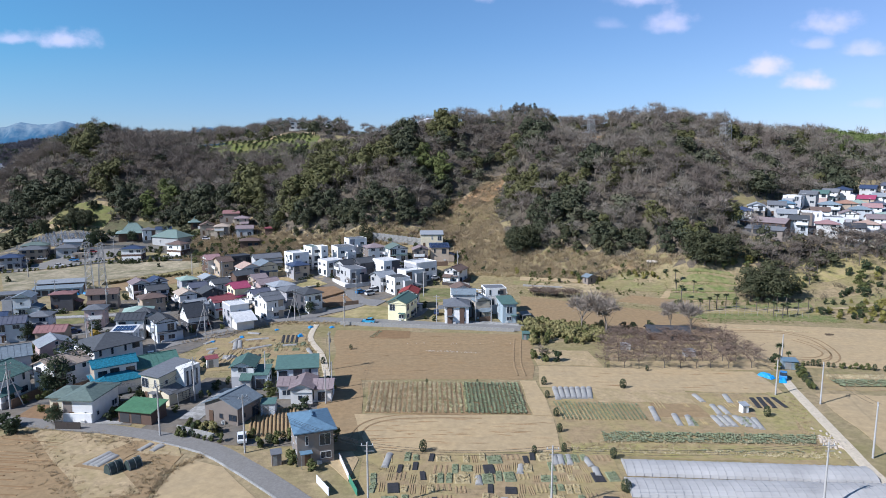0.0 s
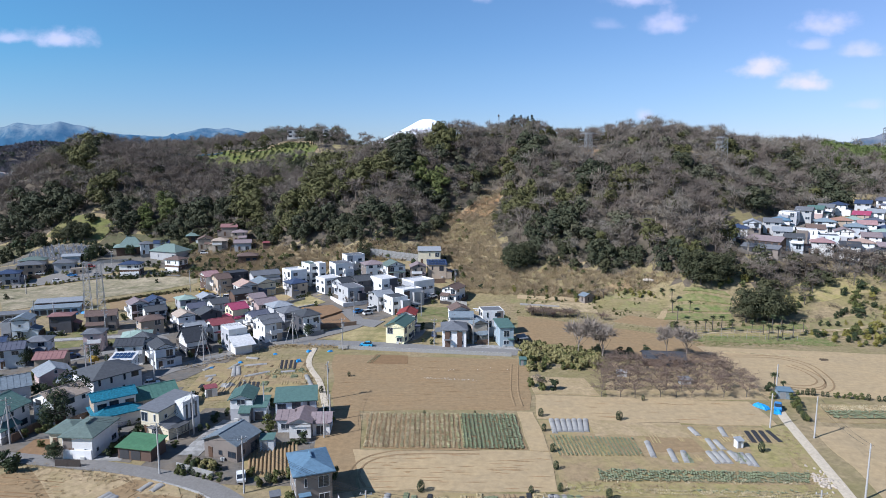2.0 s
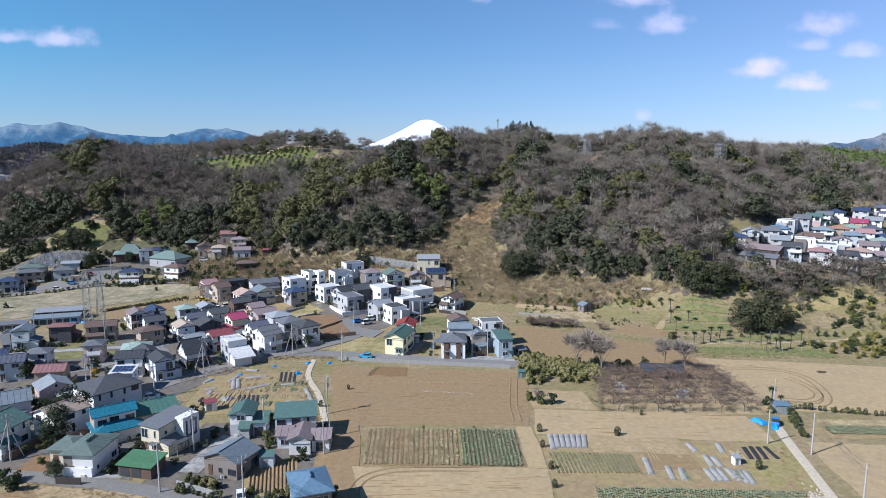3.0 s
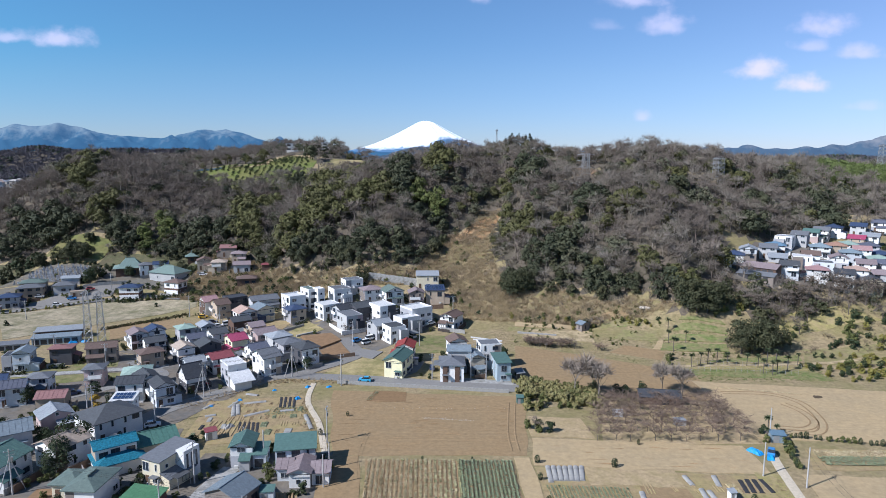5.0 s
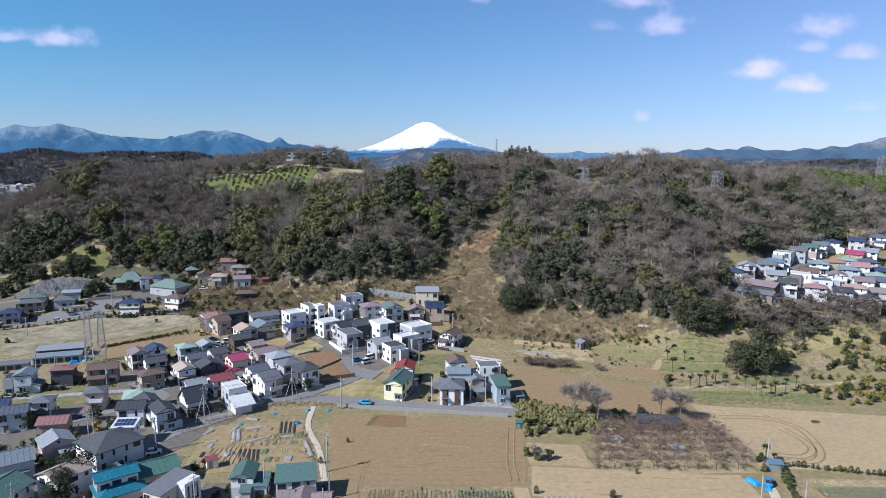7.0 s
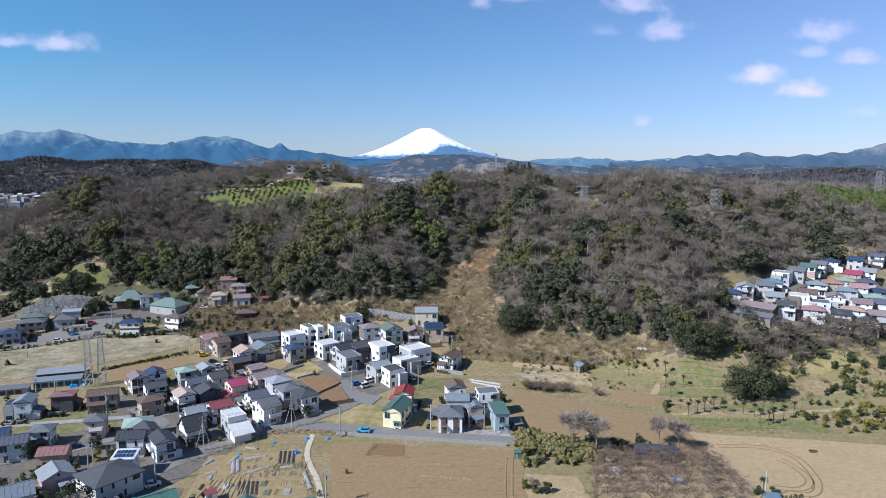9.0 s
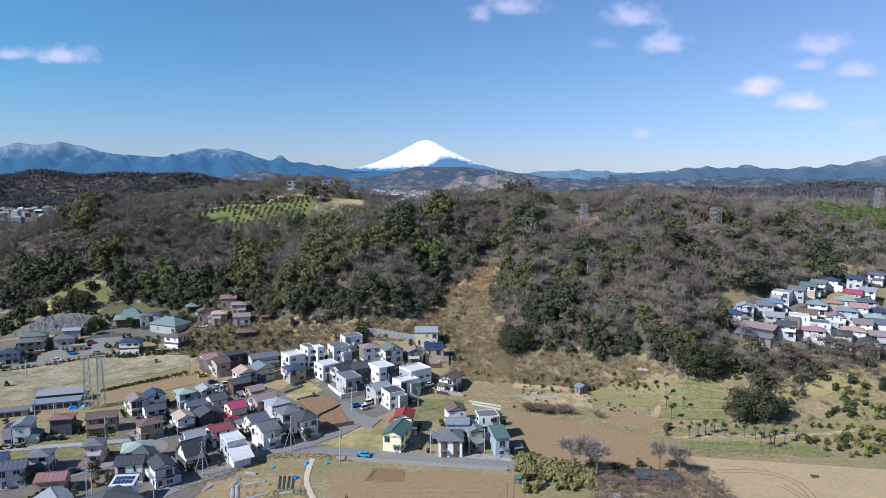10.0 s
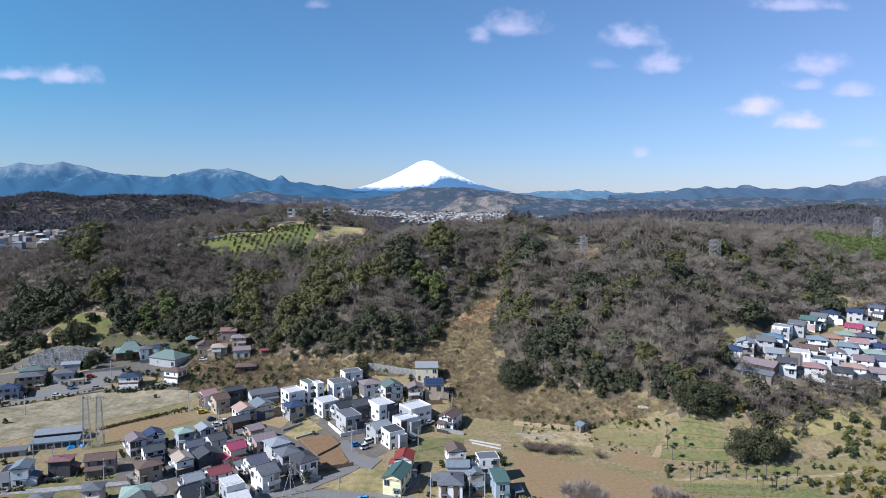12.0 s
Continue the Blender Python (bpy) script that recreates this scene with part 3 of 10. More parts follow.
def range_mesh(name, y0, depth, x0, x1, nx, crest, material, label, rough=6.0, seed=0.0):
    """A chain of hills: crest(x) is its height; it falls off to both sides with spurs and gullies."""
    nv = 41
    xs = np.linspace(x0, x1, nx)
    gx, gv = np.meshgrid(xs, np.linspace(-1, 1, nv))
    bend = gx + 60 * np.sin(gv * 3 + gx / 300 + seed)
    spur = 1 - np.abs(gv) ** (1.1 + 0.3 * np.sin(bend / (depth * 0.3) + seed) + 0.2 * np.sin(bend / (depth * 0.13)))
    gz = crest(gx) * spur + rough * (swell(bend + seed * 50, gv * depth * 2, depth * 0.9) + 0.5 * swell(gv * depth * 2, bend, depth * 0.4)) * (1 - np.abs(gv)) * np.clip(np.abs(gv) * 5, 0.12, 1)
    gy = y0 + gv * depth + 0.12 * depth * np.sin(gx / (depth * 0.5) + seed)
    v = np.stack([gx, gy, gz - 4], -1).reshape(-1, 3)
    i, j = np.meshgrid(np.arange(nx - 1), np.arange(nv - 1))
    a = (j * nx + i).ravel()
    tris = np.concatenate([np.stack([a, a + 1, a + nx + 1], -1), np.stack([a, a + nx + 1, a + nx], -1)])
    ob = new(name, big_mesh(name, v, tris, material))
    return tagged(ob, label, "backdrop", kind="structure")


def peaks(items, base):
    def f(x):
        z = np.full_like(x, base)
        for c, w, h in items:
            z = z + h * np.exp(-np.abs((x - c) / w) ** 1.7)
        return z + 2.2 * swell(x, x * 0.3, 260.0) + 1.2 * swell(x, x * 0.2, 90.0)
    return f


# haze painted on: bluish mountain colours, and emission on every range, hill and peak
HAZE_BLUE_MOUNT = haze_mat("distant_mountain_blue_haze", (0.02, 0.045, 0.065), (0.16, 0.18, 0.175), (0.036, 0.094, 0.180), 0.016, 165, 290)
HAZE_PALE_MOUNT = haze_mat("distant_mountain_pale_haze", (0.05, 0.085, 0.11), (0.30, 0.30, 0.30), (0.072, 0.140, 0.215), 0.024, 96, 170)
HILL_HAZE_BLUE = haze_mat("distant_wooded_hill", (0.030, 0.036, 0.028), (0.125, 0.105, 0.085), (0.036, 0.058, 0.106), 0.022, 88, 118, patch=(0.50, 0.62))
HILL_TAN = haze_mat("distant_tan_clearing", (0.05, 0.05, 0.035), (0.185, 0.15, 0.115), (0.032, 0.050, 0.085), 0.02, 28, 44, patch=(0.42, 0.56))
SNOW = haze_mat("snow_peak", (0.05, 0.10, 0.17), (0.90, 0.91, 0.95), (0.06, 0.115, 0.20), 0.03, -14, 14, snowline=((-395, 118), (-105, 132), (-70, 138), (-30, 168), (15, 196), (130, 186), (250, 150), (400, 140)))

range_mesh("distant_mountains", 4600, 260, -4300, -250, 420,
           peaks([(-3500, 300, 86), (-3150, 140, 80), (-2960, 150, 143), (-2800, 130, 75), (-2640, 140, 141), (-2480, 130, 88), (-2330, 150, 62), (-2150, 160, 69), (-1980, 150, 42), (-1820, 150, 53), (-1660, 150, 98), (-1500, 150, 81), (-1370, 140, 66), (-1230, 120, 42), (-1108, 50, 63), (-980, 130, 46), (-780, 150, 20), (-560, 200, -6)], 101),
           HAZE_BLUE_MOUNT, "mountain range on the horizon, coloured blue for haze", 30.0, 0.4)
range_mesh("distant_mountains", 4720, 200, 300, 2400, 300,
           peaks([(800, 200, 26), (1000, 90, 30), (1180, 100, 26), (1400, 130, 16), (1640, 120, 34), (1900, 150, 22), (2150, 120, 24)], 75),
           HAZE_PALE_MOUNT, "snow-streaked mountain range on the horizon, paled for haze", 20.0, 1.1)
# blue-green base and emission paint the haze over this range
HAZE_TEAL_MOUNT = haze_mat("distant_mountain_teal_haze", (0.028, 0.044, 0.056), (0.14, 0.13, 0.12), (0.056, 0.095, 0.158), 0.02, 120, 220)
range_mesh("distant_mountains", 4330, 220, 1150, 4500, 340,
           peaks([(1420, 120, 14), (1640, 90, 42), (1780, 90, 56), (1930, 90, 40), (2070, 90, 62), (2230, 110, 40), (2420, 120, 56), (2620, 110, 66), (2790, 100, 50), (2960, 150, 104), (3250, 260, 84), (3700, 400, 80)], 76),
           HAZE_TEAL_MOUNT, "mountain range on the horizon, coloured blue-green for haze", 24.0, 2.3)
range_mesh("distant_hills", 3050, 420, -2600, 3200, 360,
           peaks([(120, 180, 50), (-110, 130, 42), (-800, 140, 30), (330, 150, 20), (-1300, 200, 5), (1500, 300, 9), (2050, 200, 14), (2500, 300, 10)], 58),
           HILL_HAZE_BLUE, "dark wooded hills in the distance with brown clearings", 26.0, 2.0)
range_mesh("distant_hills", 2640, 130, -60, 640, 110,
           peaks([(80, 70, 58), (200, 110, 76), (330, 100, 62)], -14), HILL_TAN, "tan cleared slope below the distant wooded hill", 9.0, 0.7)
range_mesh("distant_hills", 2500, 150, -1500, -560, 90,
           peaks([(-1150, 160, 58), (-900, 120, 48), (-720, 100, 36)], -10), HILL_HAZE_BLUE, "low dark wooded hill in the distance", 9.0, 3.1)
# thinner haze for the nearer hills, again painted by emission
HILL_MID = haze_mat("wooded_hill_behind_ridge", (0.050, 0.050, 0.038), (0.150, 0.120, 0.092), (0.027, 0.037, 0.062), 0.03, 88, 118, patch=(0.44, 0.60))
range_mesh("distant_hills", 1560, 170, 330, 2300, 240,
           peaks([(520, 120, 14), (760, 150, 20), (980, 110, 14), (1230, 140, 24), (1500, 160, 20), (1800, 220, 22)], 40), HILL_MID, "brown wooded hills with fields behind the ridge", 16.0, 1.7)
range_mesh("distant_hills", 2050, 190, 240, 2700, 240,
           peaks([(420, 160, 12), (800, 180, 22), (1150, 160, 16), (1500, 170, 24), (1950, 200, 22), (2400, 220, 26)], 44), HILL_HAZE_BLUE, "dark wooded hills farther behind the ridge", 18.0, 4.2)


def snow_peak():
    cx, cy, base, top, r1 = -95.0, 4760.0, 88.0, 325.0, 660.0
    nr, na = 46, 96
    vs_, tris = [], []
    for i in range(nr + 1):
        f = i / nr
        for j in range(na):
            a = 2 * math.pi * j / na
            prof = 0.80 * (1 - f) ** 1.9 + 0.20 * (1 - f)
            crater = 0.05 * max(0.0, 1 - f / 0.06)
            rib = 0.035 * math.sin(j * 1.9 + 2 * math.sin(j * 0.7)) * math.sin(math.pi * min(1, f * 1.6)) * (1 - f)
            vs_.append((cx + r1 * (0.035 + 0.965 * f) * math.cos(a), cy + r1 * 0.4 * f * math.sin(a), base + (top - base) * (prof + rib - crater)))
    for i in range(nr):
        for j in range(na):
            a, b = i * na + j, i * na + (j + 1) % na
            tris += [(a, a + na, b + na), (a, b + na, b)]
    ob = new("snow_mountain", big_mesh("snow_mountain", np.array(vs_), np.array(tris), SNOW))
    for p in ob.data.polygons:
        p.use_smooth = True
    tagged(ob, "snow-covered volcano cone on the horizon", "backdrop", kind="structure")


snow_peak()

# ---------------------------------------------------------------- woods
GROVES = []


def grove(x, y, rx, ry, tone):
    """A group of evergreens among the bare trees: d dark, o olive, g bright green, s grey-green."""
    GROVES.append((x, y, rx, ry, tone))


grove(-212, 361, 8, 5, "d")
grove(-209, 352, 14, 7, "d")
grove(-224, 424, 9, 5, "o")
grove(-217, 422, 4, 9, "d")
grove(-216, 393, 8, 7, "o")
grove(-190, 365, 5, 8, "o")
grove(-154, 346, 7, 14, "g")
grove(-174, 353, 7, 5, "d")
grove(-162, 338, 11, 7, "d")
grove(-132, 338, 14, 8, "d")
grove(-119, 342, 10, 9, "d")
grove(-108, 346, 9, 11, "o")
grove(-105, 378, 9, 20, "o")
grove(-98, 331, 6, 11, "o")
grove(-233, 351, 11, 12, "d")
grove(-229, 362, 8, 4, "d")
grove(-71, 321, 9, 10, "o")
grove(-62, 324, 5, 6, "o")
grove(-61, 309, 8, 6, "d")
grove(-69, 386, 10, 16, "o")
grove(-63, 344, 7, 15, "o")
grove(-51, 357, 3, 7, "o")
grove(-51, 326, 5, 3, "o")
grove(-33, 336, 8, 8, "o")
grove(-40, 332, 6, 3, "o")
grove(-20, 343, 6, 13, "d")
grove(-11, 334, 5, 4, "g")
grove(-1, 359, 6, 8, "o")
grove(5, 354, 3, 3, "o")
grove(-2, 331, 3, 5, "g")
grove(-5, 325, 8, 4, "d")
grove(4, 322, 7, 4, "d")
grove(19, 328, 5, 4, "s")
grove(-44, 407, 7, 16, "o")
grove(-54, 396, 4, 9, "o")
grove(-2, 299, 5, 7, "d")
grove(-18, 295, 9, 6, "d")
grove(-35, 300, 12, 6, "d")
grove(-41, 293, 11, 5, "d")
grove(46, 341, 7, 7, "d")
grove(38, 342, 4, 5, "o")
grove(35, 322, 3, 3, "o")
grove(38, 301, 4, 8, "o")
grove(43, 278, 5, 5, "d")
grove(55, 291, 4, 5, "o")
grove(33, 269, 8, 7, "d")
grove(21, 285, 3, 5, "o")
grove(71, 305, 6, 7, "d")
grove(56, 280, 6, 5, "d")
grove(85, 350, 3, 4, "d")
grove(93, 342, 3, 4, "d")
grove(85, 296, 3, 6, "o")
grove(118, 313, 3, 5, "d")
grove(120, 330, 3, 6, "o")
grove(64, 251, 6, 5, "d")
grove(77, 250, 5, 6, "d")
grove(85, 258, 3, 3, "o")
grove(98, 242, 6, 6, "o")
grove(88, 244, 4, 6, "d")
grove(149, 294, 8, 10, "d")
grove(136, 279, 4, 5, "d")
grove(200, 325, 9, 7, "d")
grove(162, 292, 5, 5, "d")
grove(118, 262, 3, 4, "o")
grove(113, 337, 5, 7, "s")
grove(158, 350, 4, 7, "o")
grove(73, 272, 5, 4, "s")
grove(127, 311, 4, 5, "s")
grove(162, 331, 5, 4, "d")
grove(204, 349, 5, 7, "d")
grove(232, 364, 6, 5, "s")
grove(-93, 495, 8, 6, "d")
grove(-92, 431, 7, 5, "d")


def facing_sliver(g, p, q, w, out, rng):
    """A thin twig whose flat side looks outwards from its crown."""
    d = q - p
    a = np.cross(d, out + rng.normal(size=3) * 0.35)
    a = a / (np.linalg.norm(a) + 1e-6) * w
    g.add([tuple(p - a), tuple(p + a), tuple(q)], [(0, 1, 2)])


def winter_tree(seed, twigs=260):
    """A leafless hillside tree one unit high: a trunk, limbs and rounded clouds of fine twigs."""
    rng = np.random.default_rng(seed)
    g = Geo()
    g.tube((0, 0, -0.08), (rng.normal() * 0.02, rng.normal() * 0.02, 0.42), 0.018, 0.011, 4)
    lobes = []
    n = int(rng.integers(4, 7))
    for i in range(n):
        a = i * 2.4 + rng.uniform(-0.4, 0.4)
        z = rng.uniform(0.5, 0.8)
        r = rng.uniform(0.08, 0.27)
        c = np.array([r * math.cos(a), r * math.sin(a), z])
        lobes.append((c, rng.uniform(0.17, 0.26)))
        g.tube((0, 0, rng.uniform(0.22, 0.4)), tuple(c + (0, 0, 0.06)), 0.009, 0.002, 3)
    for k in range(twigs):
        c, r = lobes[k % n]
        d = rng.normal(size=3)
        d[2] = abs(d[2]) * 0.9 - 0.15
        d /= np.linalg.norm(d)
        p = c + d * r * rng.uniform(0.2, 0.75) - np.array([0, 0, 0.03])
        q = p + (d + rng.normal(size=3) * 0.42 + np.array([0, 0, 0.35])) * r * rng.uniform(0.35, 0.65)
        facing_sliver(g, p, q, rng.uniform(0.0052, 0.0102), d, rng)
    return g


def broadleaf(seed, leaves=520):
    """A lumpy evergreen one unit high, made of small leaf clumps that lie along its rounded masses."""
    rng = np.random.default_rng(seed)
    g = Geo()
    g.tube((0, 0, -0.06), (0, 0, 0.5), 0.03, 0.015, 4)
    n = 8
    lobes = []
    for i in range(n):
        a = i * 2.4 + rng.uniform(-0.5, 0.5)
        z = rng.uniform(0.3, 0.76) if i else 0.78
        r = (0.30 if i else 0.04) * math.sqrt(max(0.08, 1 - ((z - 0.4) / 0.5) ** 2)) * rng.uniform(0.55, 1.0)
        lobes.append((np.array([r * math.cos(a), r * math.sin(a), z]), rng.uniform(0.15, 0.23)))
    for k in range(leaves):
        c, cr = lobes[k % n]
        d = rng.normal(size=3)
        d[2] = abs(d[2]) - 0.3
        d /= np.linalg.norm(d)
        p = c + d * cr * rng.uniform(0.82, 1.06)
        nrm = d + rng.normal(size=3) * 0.24
        nrm /= np.linalg.norm(nrm)
        a = np.cross(nrm, rng.normal(size=3))
        a /= np.linalg.norm(a)
        e = np.cross(nrm, a)
        s = rng.uniform(0.030, 0.060)
        g.add([tuple(p - a * s - e * s * 0.5), tuple(p + a * s - e * s * 0.5), tuple(p + e * s * 1.1)], [(0, 1, 2)])
    return g


def build_woods():
    rng = np.random.default_rng(5)
    brown, grey = [], []
    leafy = {"d": [], "o": [], "g": [], "s": []}
    y = 222.0
    while y < 640:
        s = 4.9 if y < 430 else (6.4 if y < 490 else 8.0)
        x = -340.0 - (y - 300) * 0.25
        while x < 320 + (y - 300) * 0.35:
            px, py = x + rng.uniform(-0.48, 0.48) * s, y + rng.uniform(-0.48, 0.48) * s
            x += s
            if not wooded(px, py):
                continue
            h = float(np.clip(rng.normal(9.6, 2.0), 5.0, 14.0))
            if inside(px, py, 55, 388, 40, 28):
                h *= 0.78
            h *= min(1.0, 0.55 + max(0.0, py - np.interp(px, RIM_X, RIM_Y)) * 0.03)
            row = [px, py, float(height(px, py)) - 0.2, h, rng.uniform(0, 6.28), 0, rng.uniform(0.9, 1.3)]
            tone = ""
            for gx, gy, rx, ry, k in GROVES:
                if (px - gx) ** 2 / (rx + 1.5) ** 2 + (py - gy) ** 2 / (ry + 1.5) ** 2 < rng.uniform(0.6, 1.3):
                    tone = k
                    break
            patch = swell(px, py, 120.0) + 0.6 * swell(py, px, 47.0) + rng.normal() * 0.45
            low = py < np.interp(px, RIM_X, RIM_Y) + 26
            if not tone and patch > (0.42 if low else 0.72 if px < 20 else 0.66):
                tone = rng.choice(("d", "s", "o", "s"))
                row[3] *= rng.uniform(0.55, 0.9)
            elif not tone and rng.random() < 0.10:
                tone = rng.choice(("d", "s", "o"))
                row[3] *= rng.uniform(0.45, 0.75)
            if tone:
                row[5] = rng.integers(0, 4)
                leafy[tone].append(row)
            else:
                row[5] = rng.integers(0, 5)
                (brown if swell(px, py, 70.0) + rng.normal() * 0.6 > (-0.35 if px < -70 else -0.1) else grey).append(row)
        y += s * 0.92
    bare = [proto_of(winter_tree(300 + k)) for k in range(5)]
    green = [proto_of(broadleaf(320 + k)) for k in range(4)]
    scrub = [proto_of(broadleaf(330 + k, 260)) for k in range(4)]
    tb = mat("brown_twigs", (0.178, 0.147, 0.124), 0.95, 0.2, 0.5, second=(0.262, 0.220, 0.186), second_scale=0.11)
    tg = mat("grey_twigs", (0.252, 0.222, 0.186), 0.95, 0.2, 0.5, second=(0.265, 0.228, 0.18), second_scale=0.11)
    scatter("bare_wood", bare, brown, tb, "leafless brown winter trees covering the hillside", "woods")
    scatter("grey_bare_wood", bare, grey, tg, "leafless grey winter trees covering the hillside", "woods")
    for tone, name, words, c1, c2 in (("d", "evergreen_wood", "dark evergreen trees among bare hillside woods", (0.052, 0.060, 0.034), (0.10, 0.105, 0.056)),
                                      ("o", "olive_evergreen_wood", "olive-green evergreen trees among bare hillside woods", (0.100, 0.100, 0.036), (0.145, 0.14, 0.06)),
                                      ("g", "green_evergreen_wood", "bright green evergreen trees in the hillside woods", (0.108, 0.128, 0.036), (0.15, 0.165, 0.06)),
                                      ("s", "scrub_evergreen_wood", "dull grey-green evergreen trees in the hillside woods", (0.095, 0.098, 0.062), (0.17, 0.165, 0.10))):
        scatter(name, scrub if tone == "s" else green, leafy[tone], mat(name + "_leaves", c1, 0.85, 0.35, 0.3, second=c2, second_scale=0.1), words, "woods")


build_woods()

# ---------------------------------------------------------------- houses
WIN = {}
WIN_SIZES = {"wide": (1.65, 1.1), "tall": (1.7, 1.9), "small": (0.7, 0.8), "slit": (0.42, 1.5)}


def window_data(kind, dark):
    key = (kind, dark)
    if key not in WIN:
        w, h = WIN_SIZES[kind]
        g, t = Geo(), 0.07
        g.box(0, 0, h / 2, w + t, 0.12, t).box(0, 0, -h / 2, w + t, 0.12, t).box(-w / 2, 0, 0, t, 0.12, h - t).box(w / 2, 0, 0, t, 0.12, h - t)
        if w > 1.2:
            g.box(0, 0, 0, 0.06, 0.1, h - t)
        frame_me = g.mesh("window", FRAME_D if dark else FRAME_M)
        pane_me = Geo().box(0, 0.01, 0, w - 0.02, 0.05, h - 0.02).mesh("pane", GLASS)
        WIN[key] = (frame_me, pane_me)
    return WIN[key]


def add_window(parent, kind, dark, x, y, z, turn):
    f, p = window_data(kind, dark)
    ob = part("window", f, parent, at=pose(x, y, z, 0, 0, turn))
    part("pane", p, ob)
    return ob


WALL_WORDS = {"white": "white", "cream": "cream", "yellow": "pale yellow", "grey": "grey", "lightgrey": "light grey", "dark": "black-clad", "brown": "brown timber", "taupe": "taupe",
              "tan": "tan", "bluewhite": "bluish white", "pinkish": "dusty pink", "beige": "beige", "skyblue": "light blue"}
ROOF_WORDS = {"bluetile": "bright blue tiled", "seagreen": "sea-green metal", "greengrey": "grey-green", "brightred": "bright red", "lightblue": "pale blue", "lightgrey": "light grey", "darkred": "dark red", "dark": "black", "patina": "pale grey-green"}
SHAPE_WORDS = {"gx": "gabled", "gy": "gabled", "hip": "hipped", "hiplow": "low hipped", "flat": "flat", "shed": "single-slope", "steep": "steep gabled", "temple": "curved hipped", "bighip": "broad hipped"}
RISE = {"gx": 0.40, "gy": 0.40, "hip": 0.42, "hiplow": 0.22, "steep": 0.9, "temple": 1.0, "bighip": 0.62, "shed": 0.24, "flat": 0.0}
DOOR_M = mat("front_door_brown", (0.12, 0.075, 0.05), 0.6, 0.2)


def gable_roof(length, span, eave, rise, over=0.45, t=0.16):
    """Roof along x. Returns a Geo."""
    g = Geo()
    s = span / 2 + over
    drop = rise / (span / 2) * over
    sec = [(0, -s, eave - drop), (0, 0, eave + rise), (0, s, eave - drop), (0, s, eave - drop + t), (0, 0, eave + rise + t * 1.25), (0, -s, eave - drop + t)]
    g.extrude(sec, (-length / 2 - over, 0, 0), (length / 2 + over, 0, 0))
    return g


def hip_roof(w, d, eave, rise, over=0.5, curl=0.0):
    g = Geo()
    a, b = w / 2 + over, d / 2 + over
    r = max(0.05, abs(w - d) / 2 * 0.95)
    ridge = [(-r, 0), (r, 0)] if w >= d else [(0, -r), (0, r)]
    z0, z1 = eave - 0.12, eave + 0.06
    k = 0.62
    mid = [(x * (1 - k * 0.55), y * (1 - k * 0.55)) for x, y in ((-a, -b), (a, -b), (a, b), (-a, b))]
    zm = z1 + (rise) * (0.341 - curl * 0.16)
    vs = [(-a, -b, z0), (a, -b, z0), (a, b, z0), (-a, b, z0), (-a, -b, z1), (a, -b, z1), (a, b, z1), (-a, b, z1)]
    vs += [(x + (0 if w < d else ridge[0][0] * 0.341 * (1 if x < 0 else -1) * (0 if True else 1)), y, zm) for x, y in mid]
    vs += [(ridge[0][0], ridge[0][1], eave + rise), (ridge[1][0], ridge[1][1], eave + rise)]
    fs = [(3, 2, 1, 0), (0, 1, 5, 4), (1, 2, 6, 5), (2, 3, 7, 6), (3, 0, 4, 7)]
    if curl:
        fs += [(4, 5, 9, 8), (5, 6, 10, 9), (6, 7, 11, 10), (7, 4, 8, 11)]
        o = 8
    else:
        o = 4
    if w >= d:
        fs += [(o, o + 1, 13, 12), (o + 1, o + 2, 13), (o + 2, o + 3, 12, 13), (o + 3, o, 12)]
    else:
        fs += [(o, o + 1, 12), (o + 1, o + 2, 13, 12), (o + 2, o + 3, 13), (o + 3, o, 12, 13)]
    return g.add(vs, fs)


def swap(g):
    """Turns a Geo a quarter round."""
    g.v = [(-y, x, z) for x, y, z in g.v]
    return g


HOUSE_COUNT, HOUSES, ROOTS = [0], [], []


